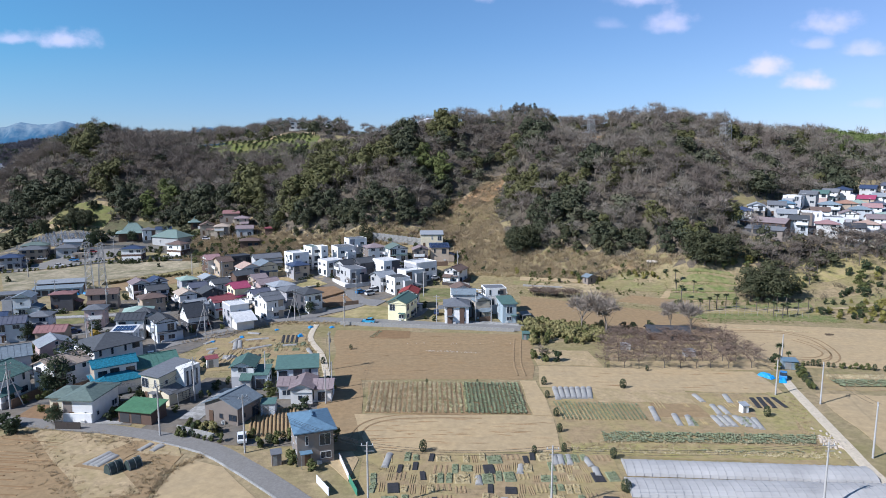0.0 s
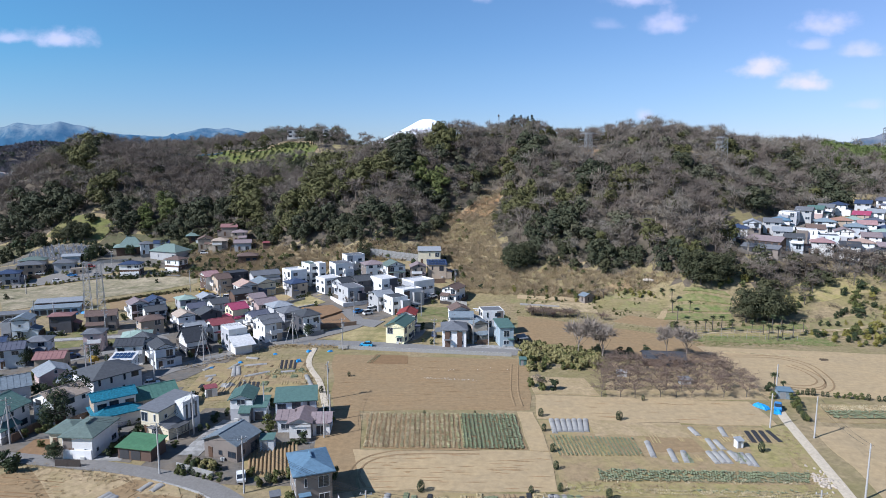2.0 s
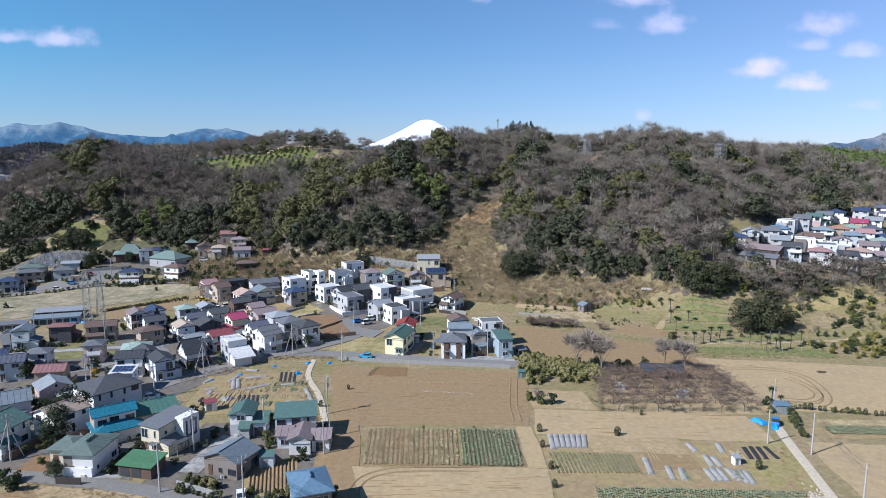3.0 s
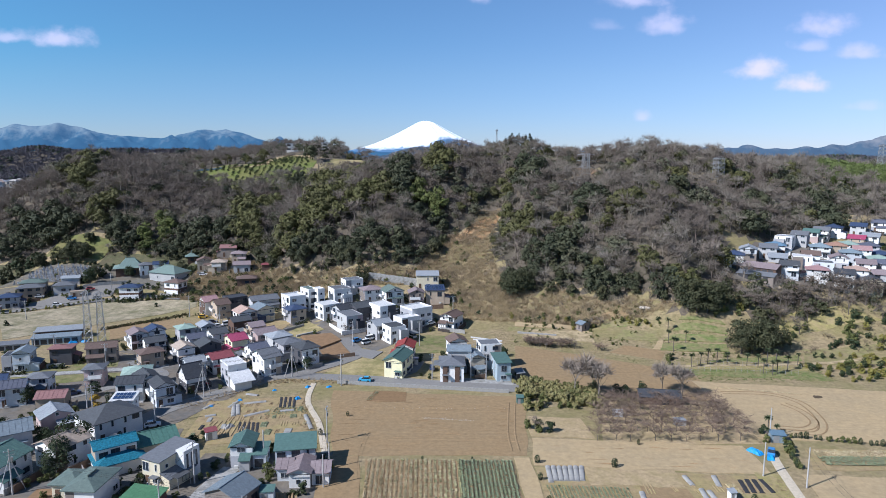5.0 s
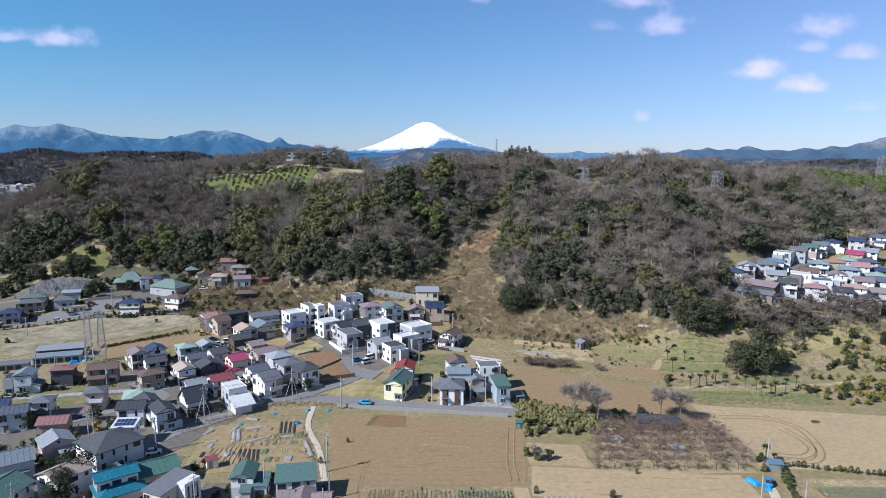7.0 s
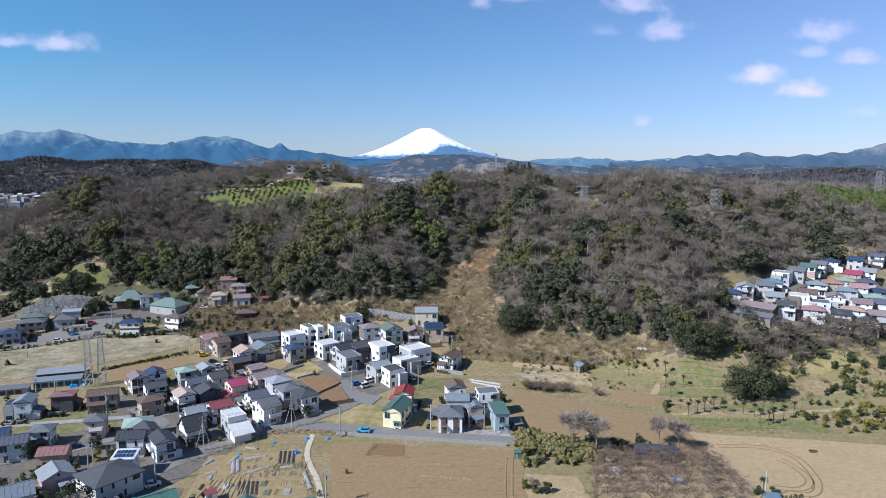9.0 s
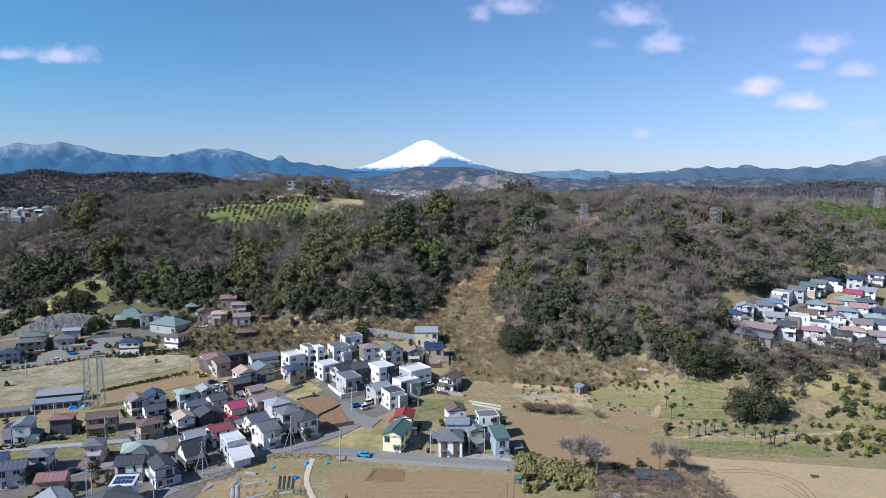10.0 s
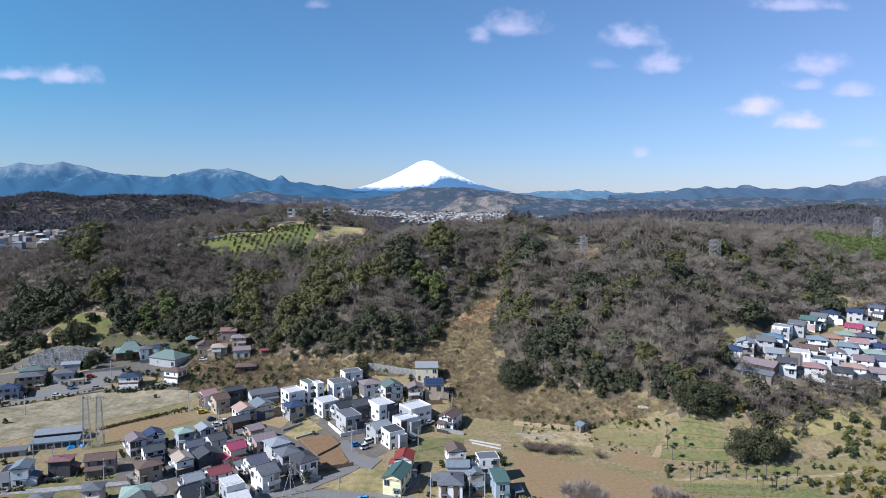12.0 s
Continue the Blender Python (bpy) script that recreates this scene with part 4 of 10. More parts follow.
def house(x, y, theta, w, d, eave, kind, roof, wall, extra=""):
    if x < -55 and 150 < y < 240:
        # the older part of the village stands on small plots
        w, d, eave = w * 0.88, d * 0.88, eave * 0.95
    HOUSE_COUNT[0] += 1
    HOUSES.append((x, y, theta, w, d, eave))
    rng = random.Random(HOUSE_COUNT[0] * 7 + 3)
    z = float(height(x, y))
    storeys = 1 if eave < 4.2 else (3 if eave > 7.6 else 2)
    low = eave < 3.3 or "open" in extra
    name = "temple_hall" if kind == "temple" and w > 8 else ("shed" if low and w * d < 160 else "house")
    words = "%s %s with a %s %s roof" % (WALL_WORDS[wall], {1: "single-storey " + name.replace("_", " "), 2: "two-storey house", 3: "tall three-storey house"}[storeys], ROOF_WORDS.get(roof, roof), SHAPE_WORDS[kind])
    root = new(name)
    root.matrix_basis = pose(x, y, z, 0, 0, theta)
    tagged(root, words, "shed" if name == "shed" else ("temple" if name == "temple_hall" else "house"), "village houses")
    wm, rm = wall_mat(wall), roof_mat(roof)
    ROOTS.append((root, kind, roof, wall, extra, low, storeys))
    span = {"gx": d, "gy": w, "steep": d}.get(kind, min(w, d))
    rise = RISE[kind] * span / 2
    deep = 0.4 if z < 2 else 2.0
    g = Geo().box(0, 0, (eave - deep) / 2, w, d, eave + deep)
    if kind in ("gx", "steep"):
        g.extrude([(0, -d / 2, eave), (0, d / 2, eave), (0, 0, eave + rise - 0.02)], (-w / 2, 0, 0), (w / 2, 0, 0))
        rg = gable_roof(w, d, eave, rise)
        cap = ((-w / 2 - 0.45, 0), (w / 2 + 0.45, 0))
    elif kind == "gy":
        g.extrude([(-w / 2, 0, eave), (0, 0, eave + rise - 0.02), (w / 2, 0, eave)], (0, -d / 2, 0), (0, d / 2, 0))
        rg = swap(gable_roof(d, w, eave, rise))
        cap = ((0, -d / 2 - 0.45), (0, d / 2 + 0.45))
    elif kind == "shed":
        g.extrude([(0, -d / 2, eave), (0, d / 2, eave), (0, d / 2, eave + rise)], (-w / 2, 0, 0), (w / 2, 0, 0))
        rg = Geo().extrude([(0, -d / 2 - 0.4, eave - 0.1), (0, d / 2 + 0.4, eave + rise + 0.05), (0, d / 2 + 0.4, eave + rise + 0.22), (0, -d / 2 - 0.4, eave + 0.07)], (-w / 2 - 0.35, 0, 0), (w / 2 + 0.35, 0, 0))
        cap = None
    elif kind == "flat":
        ph = 0.55 if "parapet" in extra else 0.22
        for sx, sy, cx, cy in ((w, 0.16, 0, -d / 2 + 0.08), (w, 0.16, 0, d / 2 - 0.08), (0.16, d - 0.32, -w / 2 + 0.08, 0), (0.16, d - 0.32, w / 2 - 0.08, 0)):
            g.box(cx, cy, eave + ph / 2, sx, sy, ph)
        rg = Geo().box(0, 0, eave + 0.05, w - 0.34, d - 0.34, 0.1)
        cap = None
    else:
        rg = hip_roof(w, d, eave, rise, 1.3 if kind == "temple" else 0.55, 1.0 if kind == "temple" else 0.0)
        r = max(0.05, abs(w - d) / 2 * 0.95)
        cap = ((-r, 0), (r, 0)) if w >= d else ((0, -r), (0, r))
    part("wall", g.mesh("wall", wm), root)
    roof_ob = part("roof", rg.mesh("roof", rm), root)
    if cap and w > 5:
        (ax, ay), (bx, by) = cap
        ln = math.hypot(bx - ax, by - ay)
        if ln > 0.6:
            part("ridge_cap", Geo().box((ax + bx) / 2, (ay + by) / 2, eave + rise + 0.2, ln if ay == by else 0.28, 0.28 if ay == by else ln, 0.16).mesh("ridge_cap", rm), roof_ob)
    if kind in ("temple", "bighip"):
        part("ridge_end", Geo().box(cap[0][0], cap[0][1], eave + rise + 0.45, 0.5, 0.5, 0.7).mesh("ridge_end", rm), roof_ob)
    if "open" in extra:
        for k in range(int(w / 2.4)):
            xx = -w / 2 + 1.3 + k * 2.4
            # the wall is closed: a solid dark panel imitates the shade inside each bay
            part("opening", Geo().box(xx, -d / 2 - 0.02, eave * 0.42, 1.9, 0.06, eave * 0.7).mesh("opening", METAL_D), root, "dark panel for the shade inside an open bay")
        return root
    # openings
    dark = (wall in ("dark", "grey", "taupe", "brown") or rng.random() < 0.35) and "plain" not in extra
    faces = [(w, 0, 0.0, -d / 2 - 0.03), (d, -90, -w / 2 - 0.03, 0.0), (d, 90, w / 2 + 0.03, 0.0), (w, 180, 0.0, d / 2 + 0.03)]
    for fi, (length, turn, ox, oy) in enumerate(faces[:3]):
        n = max(1, int(length / (2.4 if y < 180 else 2.8)))
        for st in range(storeys):
            zc = 1.35 + st * 2.75
            if zc + 0.6 > eave:
                continue
            for k in range(n):
                if rng.random() < 0.16:
                    continue
                s = (k + 0.5) / n * length - length / 2 + rng.uniform(-0.25, 0.25)
                wk = rng.choice(("wide", "wide", "tall", "small", "slit")) if fi < 3 else rng.choice(("small", "wide"))
                if st == 0 and fi == 0 and k == 0 and n > 1:
                    dg = Geo().box(s, oy, 1.05, 0.95, 0.1, 2.1)
                    part("door", dg.mesh("door", DOOR_M), root, "brown front door")
                    continue
                zz = zc if wk != "tall" else zc - 0.15
                if turn in (0, 180):
                    add_window(root, wk, dark, s, oy, zz, turn)
                else:
                    add_window(root, wk, dark, ox, s, zz, turn)
    if kind in ("gx", "gy", "steep") and rise > 1.1 and rng.random() < 0.6:
        if kind == "gy":
            add_window(root, "small", dark, 0, -d / 2 - 0.03, eave + rise * 0.35, 0)
        else:
            add_window(root, "small", dark, -w / 2 - 0.03, 0, eave + rise * 0.35, -90)
    if "balcony" in extra:
        bw = min(w * 0.7, 4.2)
        bx = rng.choice((-1, 1)) * (w - bw) / 2 * 0.8
        side = rng.random() < 0.55
        g = Geo()
        ln = min(d * 0.5, 4.0) if side else bw
        g.box(0, -0.55, 2.75, ln, 1.1, 0.14).box(0, -1.06, 3.3, ln, 0.08, 0.96).box(-ln / 2 + 0.04, -0.55, 3.3, 0.08, 0.94, 0.96).box(ln / 2 - 0.04, -0.55, 3.3, 0.08, 0.94, 0.96)
        part("balcony", g.mesh("balcony", wall_mat(rng.choice(("white", "lightgrey", wall)))), root, at=pose(-w / 2 - 0.003, d * 0.12, 0, 0, 0, -90) if side else pose(bx, -d / 2 - 0.003, 0))
    if "annex" in extra:
        part("annex", Geo().box(w * 0.2, -d / 2 - 1.0, 1.25, w * 0.45, 2.0, 2.5).mesh("annex", wall_mat("brown" if wall != "white" else "lightgrey")), root)
        part("annex_roof", Geo().extrude([(0, -2.3, 2.45), (0, 0, 3.2), (0, 0, 3.34), (0, -2.3, 2.59)], (w * 0.2 - w * 0.27, -d / 2, 0), (w * 0.2 + w * 0.27, -d / 2, 0)).mesh("annex_roof", rm), root)
    if "leanto" in extra:
        part("leanto", Geo().extrude([(0, 0, 0), (3.6, 0, 0), (3.6, 0, 2.9), (0, 0, 4.2)], (w / 2 + 0.005, -d / 2, 0), (w / 2 + 0.005, d / 2, 0)).mesh("leanto", roof_mat("navy")), root, "dark navy lean-to wing")
    if "skirt" in extra:
        part("lower_storey", Geo().box(0.3, -1.1, 1.4, w + 1.0, d + 2.8, 2.8).mesh("lower_storey", wm), root)
        lower = part("lower_roof", hip_roof(w + 1.0, d + 2.8, 2.8, 1.7).mesh("lower_roof", rm), root, at=pose(0.3, -1.1, 0))
    if "tower" in extra:
        tower = part("stair_tower", Geo().box(w / 2 + 1.1, d * 0.22, 3.0, 2.2, 4.2, 6.8).mesh("stair_tower", wall_mat("white")), root, "white stair tower with dark slit windows")
        for k in range(3):
            part("slit_window", Geo().box(w / 2 + 2.215, d * 0.22 - 1.2 + k * 1.2, 3.9, 0.05, 0.5, 3.4).mesh("slit_window", GLASS), tower)
        part("side_roof", Geo().box(w / 2 + 2.0, -d * 0.22, 2.6, 4.0, 3.4, 0.14).mesh("side_roof", roof_mat("charcoal")), root, "flat dark carport roof")
        for px, py in ((w / 2 + 3.8, -d * 0.4), (w / 2 + 3.8, -d * 0.04)):
            part("post", Geo().box(px, py, 1.2, 0.1, 0.1, 2.8).mesh("post", STEEL), root)
    if "base" in extra:
        part("garage_base", Geo().box(0, -d / 2 - 0.15, 0.9, w * 0.96, 0.3, 1.9).mesh("garage_base", wall_mat("white")), root)
    if "darkbase" in extra:
        part("cladding", Geo().box(0, 0, 1.4, w + 0.12, d + 0.12, 2.7).mesh("cladding", wall_mat("brown")), root, "dark brown ground-floor cladding")
    if "darkside" in extra:
        part("cladding", Geo().box(w * 0.24, -d / 2 - 0.05, eave / 2, w * 0.5, 0.1, eave).mesh("cladding", wall_mat("dark")), root, "charcoal facade panel")
    if "stripes" in extra:
        for sx in (-w * 0.3, w * 0.22):
            part("cladding", Geo().box(sx, -d / 2 - 0.14, eave * 0.46, w * 0.2, 0.28, eave * 0.92).mesh("cladding", wall_mat("brown")), root, "dark brown facade strip")
    if "slope" in extra:
        part("porch_roof", Geo().extrude([(0, 0, 4.4), (0, -5.4, 2.5), (0, -5.4, 2.7), (0, 0, 4.62)], (-w / 2 - 0.3, -d / 2, 0), (w / 2 + 0.6, -d / 2, 0)).mesh("porch_roof", roof_mat("white")), root)
        part("porch", Geo().box(0, -d / 2 - 2.2, 1.25, w - 0.6, 4.3, 2.5).mesh("porch", wm), root)
    if "garage" in extra:
        part("retaining_wall", Geo().box(-w * 0.1, -d / 2 - 1.6, 0.5, w + 4.4, 0.3, 1.5).box(-w / 2 - 2.0, 0.6, 0.5, 0.3, d + 3.9, 1.5).mesh("retaining_wall", wall_mat("white")), root)
    if "solar" in extra:
        slope = math.atan2(rise + 0.0, d)
        for i in range(5):
            for j in range(2):
                yy = -d * 0.22 + j * d * 0.4
                part("solar_panel", Geo().box(0, 0, 0, w * 0.155, d * 0.34, 0.05).mesh("solar_panel", PANEL), root,
                     at=pose(-w * 0.36 + i * w * 0.18, yy, eave + rise * (yy / d + 0.5) + 0.26, math.degrees(slope), 0, 0))
    if kind in ("gx", "gy") and y < 175 and roof not in ("white", "bluetile"):
        n = int((w if kind == "gx" else d) / 1.1)
        g = Geo()
        for k in range(n):
            t = -((w if kind == "gx" else d) / 2) + (k + 0.5) * (w if kind == "gx" else d) / n
            half = (d if kind == "gx" else w) / 2 + 0.4
            drop = rise / (half - 0.4) * 0.4
            for sgn in (-1, 1):
                a, b = (t, 0.0, eave + rise + 0.21), (t, sgn * half, eave - drop + 0.18)
                if kind == "gy":
                    a, b = (a[1], a[0], a[2]), (b[1], b[0], b[2])
                g.tube(a, b, 0.04, 0.04, 3)
        part("seams", g.mesh("seams", rm), roof_ob)["kind"] = "stuff"
    if "tile" in extra and kind in ("hip", "gy", "gx"):
        part("gutter", Geo().box(0, -d / 2 - 0.5, eave - 0.18, w + 0.9, 0.1, 0.1).mesh("gutter", METAL_D), roof_ob)
    return root



# the village
house(59.8, 167.9, -8, 10.4, 5.2, 2.3, "gx", "dark", "brown")
house(-66.5, 117.0, -3, 5.6, 8.6, 4.4, "hip", "greengrey", "white", "base")
house(-71.9, 120.0, -3, 5.2, 5.6, 3.2, "hip", "greengrey", "cream")
house(-55.7, 114.4, -12, 6.8, 4.4, 2.4, "shed", "green", "brown", "open")
house(-55.9, 126.4, -25, 5.0, 8.6, 5.6, "shed", "grey", "cream", "tower")
house(-69.2, 130.9, 38, 8.0, 4.6, 5.6, "gx", "bluetile", "white", "skirt")
house(-64.3, 137.0, 36, 10.1, 7.6, 3.7, "gx", "seagreen", "beige")
house(-79.2, 148.3, 52, 11.1, 10.5, 5.0, "hip", "charcoal", "white")
house(-81.2, 132.8, 62, 7.8, 7.0, 5.0, "gx", "beige", "white")
house(-90.4, 124.5, 80, 9.2, 9.0, 5.0, "gx", "teal", "white")
house(-97.4, 139.9, 35, 8.4, 7.6, 4.6, "gx", "steel", "grey")
house(-100.7, 162.4, 12, 7.6, 5.9, 4.2, "gx", "red", "tan")
house(-93.4, 150.4, 42, 7.6, 7.6, 4.4, "gy", "lightgrey", "pinkish", "annex")
house(-79.4, 157.0, 6, 6.0, 4.8, 5.6, "shed", "white", "white", "solar")
house(-83.3, 169.1, 10, 7.6, 6.3, 5.8, "gx", "dark", "white")
house(-86.4, 179.1, 20, 8.0, 7.6, 5.2, "hip", "mint", "white")
house(-81.0, 173.0, 38, 5.9, 8.0, 5.8, "gy", "charcoal", "white", "balcony")
house(-74.4, 167.2, 38, 5.5, 8.0, 5.8, "gy", "charcoal", "bluewhite", "balcony")
house(-99.4, 181.1, 12, 5.5, 5.9, 5.6, "hip", "grey", "pinkish", "balcony")
house(-111.1, 174.5, 12, 5.9, 5.9, 5.2, "hip", "grey", "bluewhite", "annex")
house(-128.3, 194.3, 15, 5.5, 6.7, 6.2, "gy", "steel", "bluewhite")
house(-119.8, 200.3, 12, 7.1, 5.5, 5.8, "hiplow", "red", "dark")
house(-108.4, 202.6, 18, 9.7, 6.3, 5.4, "gx", "brown", "taupe")
house(-114.0, 166.5, 22, 7.6, 6.7, 5.4, "gx", "slate", "bluewhite")
house(-121.3, 170.6, 22, 6.7, 6.7, 5.4, "gx", "navy", "lightgrey")
house(-132.1, 193.2, 15, 3.0, 6.6, 5.4, "flat", "dark", "grey")
house(-42.2, 133.2, 5, 4.6, 6.0, 4.8, "gy", "teal", "white", "annex")
house(-38.3, 132.4, 5, 2.6, 5.0, 3.2, "shed", "teal", "bluewhite")
house(-30.5, 131.1, 10, 8.2, 6.0, 5.2, "shed", "teal", "bluewhite")
house(-28.0, 125.2, 3, 4.2, 7.2, 3.3, "gy", "mauve", "white", "tile")
house(-24.0, 125.4, 3, 3.4, 5.2, 2.8, "gx", "mauve", "white")
house(-31.6, 126.6, 3, 2.8, 4.6, 2.9, "gx", "mauve", "bluewhite")
house(-39.3, 115.6, -22, 7.4, 6.4, 3.4, "gy", "steel", "taupe")
house(-21.5, 100.5, 20, 5.7, 8.0, 5.6, "hip", "blue", "taupe", "tile plain")
house(-104.5, 218.2, 38, 5.9, 7.6, 5.6, "gy", "mauve", "white", "balcony")
house(-100.8, 223.9, 38, 6.3, 6.7, 5.2, "gy", "navy", "white", "balcony")
house(-90.8, 225.5, 38, 5.9, 6.7, 5.5, "hip", "mint", "grey")
house(-95.2, 210.4, 38, 6.7, 6.7, 5.0, "gx", "charcoal", "white")
house(-91.3, 198.3, 38, 7.6, 6.7, 5.0, "hip", "brown", "tan")
house(-82.2, 202.3, 38, 5.9, 7.1, 5.4, "gy", "beige", "white", "balcony")
house(-73.6, 188.2, 38, 5.9, 6.7, 5.2, "gx", "lightgrey", "bluewhite", "balcony")
house(-70.4, 178.0, 40, 5.9, 7.6, 4.6, "steep", "dark", "white")
house(-82.9, 214.1, 38, 5.9, 6.3, 5.2, "gx", "slate", "white")
house(-84.6, 229.1, 38, 5.5, 6.7, 5.4, "gy", "lightgrey", "lightgrey", "balcony")
house(-77.0, 218.9, 38, 5.9, 7.1, 5.6, "gx", "charcoal", "white", "balcony")
house(-68.2, 211.5, 38, 5.9, 8.0, 5.6, "gx", "magenta", "yellow")
house(-76.0, 206.8, 38, 7.6, 7.1, 5.0, "gy", "charcoal", "dark")
house(-67.5, 193.0, 38, 7.1, 6.7, 5.2, "gx", "darkred", "white", "balcony")
house(-60.0, 182.8, 36, 6.1, 8.0, 6.6, "flat", "white", "white", "slope")
house(-58.0, 200.3, 38, 6.3, 8.0, 5.6, "gx", "slate", "white", "balcony")
house(-52.8, 192.0, 40, 5.5, 8.4, 5.8, "gx", "grey", "white", "balcony")
house(-49.5, 206.9, 38, 6.3, 6.7, 5.4, "hip", "grey", "grey", "balcony")
house(-42.9, 201.1, 38, 5.9, 8.0, 5.8, "hip", "charcoal", "white", "balcony")
house(-75.6, 239.6, 38, 7.6, 6.7, 4.6, "gx", "charcoal", "brown")
house(-61.2, 220.4, 38, 8.0, 7.6, 5.2, "gx", "mauve", "pinkish", "balcony")
house(-55.0, 215.5, 38, 6.7, 6.7, 5.2, "hip", "lightgrey", "lightgrey", "balcony")
house(-96.2, 265.3, 38, 5.5, 7.6, 5.8, "gx", "rose", "white", "balcony")
house(-89.8, 260.8, 38, 5.5, 7.6, 5.8, "gx", "brown", "tan", "balcony")
house(-76.3, 249.1, 38, 7.1, 7.1, 5.4, "gy", "salmon", "white", "leanto")
house(-86.6, 269.8, 38, 8.5, 6.6, 5.6, "flat", "dark", "dark")
house(-73.7, 266.9, 30, 10.9, 6.7, 4.6, "gx", "grey", "lightgrey")
house(-70.8, 254.2, 38, 7.1, 7.6, 5.2, "gy", "steel", "cream", "balcony")
house(-59.4, 259.5, 38, 7.0, 8.0, 8.0, "flat", "white", "white", "parapet")
house(-57.5, 252.8, 38, 6.7, 6.7, 5.2, "hip", "navy", "beige", "balcony")
house(-54.3, 265.1, 38, 3.8, 7.5, 8.6, "flat", "greengrey", "white")
house(-49.7, 263.0, 38, 3.0, 4.7, 8.8, "flat", "white", "white")
house(-44.6, 253.6, 38, 7.5, 7.5, 5.6, "flat", "white", "white", "balcony")
house(-37.1, 249.1, 38, 7.1, 6.7, 5.0, "gx", "dark", "lightgrey", "balcony")
house(-30.8, 250.2, 38, 8.0, 7.1, 5.0, "gx", "charcoal", "dark")
house(-41.7, 267.4, 30, 7.5, 7.5, 6.2, "flat", "grey", "white", "balcony")
house(-37.4, 274.5, 30, 8.0, 5.6, 6.2, "flat", "grey", "white", "balcony")
house(-28.4, 265.8, 25, 7.6, 6.7, 5.0, "hip", "mauve", "white")
house(-19.4, 263.1, 25, 7.6, 7.1, 5.4, "gy", "greengrey", "white", "balcony")
house(-33.9, 240.5, 32, 6.6, 9.4, 6.0, "flat", "grey", "lightgrey", "garage")
house(-22.1, 248.1, 35, 7.0, 8.9, 6.6, "flat", "white", "white", "darkside")
house(-21.6, 231.0, 36, 6.7, 7.1, 5.4, "gx", "lightgrey", "lightgrey", "balcony")
house(-16.0, 225.5, 32, 6.1, 7.0, 6.0, "flat", "charcoal", "white")
house(-12.0, 236.8, 36, 8.0, 6.1, 5.8, "flat", "white", "white", "parapet")
house(-8.7, 245.2, 36, 9.4, 8.5, 6.6, "flat", "white", "white", "parapet")
house(-4.9, 276.8, 2, 9.4, 6.6, 5.6, "shed", "lightgrey", "cream")
house(-1.6, 263.6, 4, 7.5, 6.6, 5.6, "shed", "navy", "tan", "solar")
house(-9.3, 261.4, 8, 5.9, 5.9, 5.4, "gy", "mauve", "taupe", "balcony")
house(4.9, 241.7, -28, 5.9, 7.6, 4.8, "gy", "brown", "white", "tile")
house(-66.8, 229.6, 38, 5.6, 6.4, 5.2, "gx", "mauve", "tan", "balcony")
house(-12.2, 191.3, -16, 5.7, 10.0, 5.5, "gy", "teal", "yellow", "tile")
house(-10.7, 203.8, -5, 5.5, 6.7, 5.4, "gy", "brightred", "white")
house(4.0, 187.2, 0, 6.9, 8.5, 5.2, "hip", "grey", "white", "stripes")
house(6.3, 193.8, 0, 6.7, 5.0, 7.0, "gx", "steel", "lightgrey")
house(6.0, 209.6, 12, 5.9, 5.9, 5.4, "gy", "brown", "white")
house(10.8, 192.8, 14, 4.6, 8.0, 5.6, "gy", "steel", "beige")
house(15.8, 197.4, 10, 6.6, 5.6, 8.0, "flat", "grey", "white")
house(18.8, 187.6, 8, 4.1, 8.0, 5.8, "shed", "teal", "skyblue")
house(-154.6, 321.0, 22, 13.0, 9.0, 3.2, "temple", "patina", "brown")
house(-146.5, 319.7, 30, 5.9, 5.9, 5.0, "hip", "grey", "white")
house(-132.1, 313.6, -22, 16.0, 10.0, 3.4, "bighip", "patina", "lightgrey")
house(-139.5, 321.3, 20, 6.7, 5.0, 4.6, "gx", "navy", "white")
house(-120.5, 291.6, -18, 7.6, 5.9, 5.4, "hip", "brown", "white", "darkbase")
house(-138.8, 287.0, 8, 8.4, 5.9, 5.2, "hip", "navy", "white", "darkbase")
house(-185.1, 289.5, 22, 10.1, 6.7, 5.0, "hip", "grey", "tan")
house(-173.2, 295.6, 18, 8.4, 6.7, 3.4, "hip", "grey", "lightgrey")
house(-186.9, 276.6, 22, 8.4, 6.7, 4.8, "hip", "navy", "grey")
house(-188.0, 296.2, 20, 10.1, 6.7, 4.6, "hip", "greengrey", "tan")
house(-116.7, 318.8, 20, 6.7, 5.9, 4.6, "gy", "brown", "beige", "balcony")
house(-107.8, 314.3, 12, 6.7, 6.7, 4.6, "hip", "beige", "beige", "balcony")
house(-107.0, 327.1, 10, 7.6, 5.9, 4.4, "gx", "red", "taupe")
house(-99.9, 320.5, 12, 6.7, 5.9, 4.8, "hip", "mauve", "beige", "balcony")
house(-96.0, 311.8, 15, 7.6, 5.9, 3.8, "gx", "mauve", "lightgrey")
house(-83.2, 309.2, 10, 4.2, 3.4, 2.8, "hip", "darkred", "brown")
house(-89.3, 296.5, 15, 8.4, 5.9, 3.0, "hip", "brown", "brown")
house(-126.6, 328.6, 20, 4.0, 4.0, 2.8, "temple", "patina", "brown")
house(-164.0, 289.0, 22, 5.6, 2.8, 2.6, "flat", "beige", "tan")
house(-175.1, 304.5, 15, 7.6, 4.2, 3.2, "gx", "lightgrey", "lightgrey")
house(-137.5, 229.4, 18, 17.0, 5.0, 3.4, "shed", "lightgrey", "brown", "open")
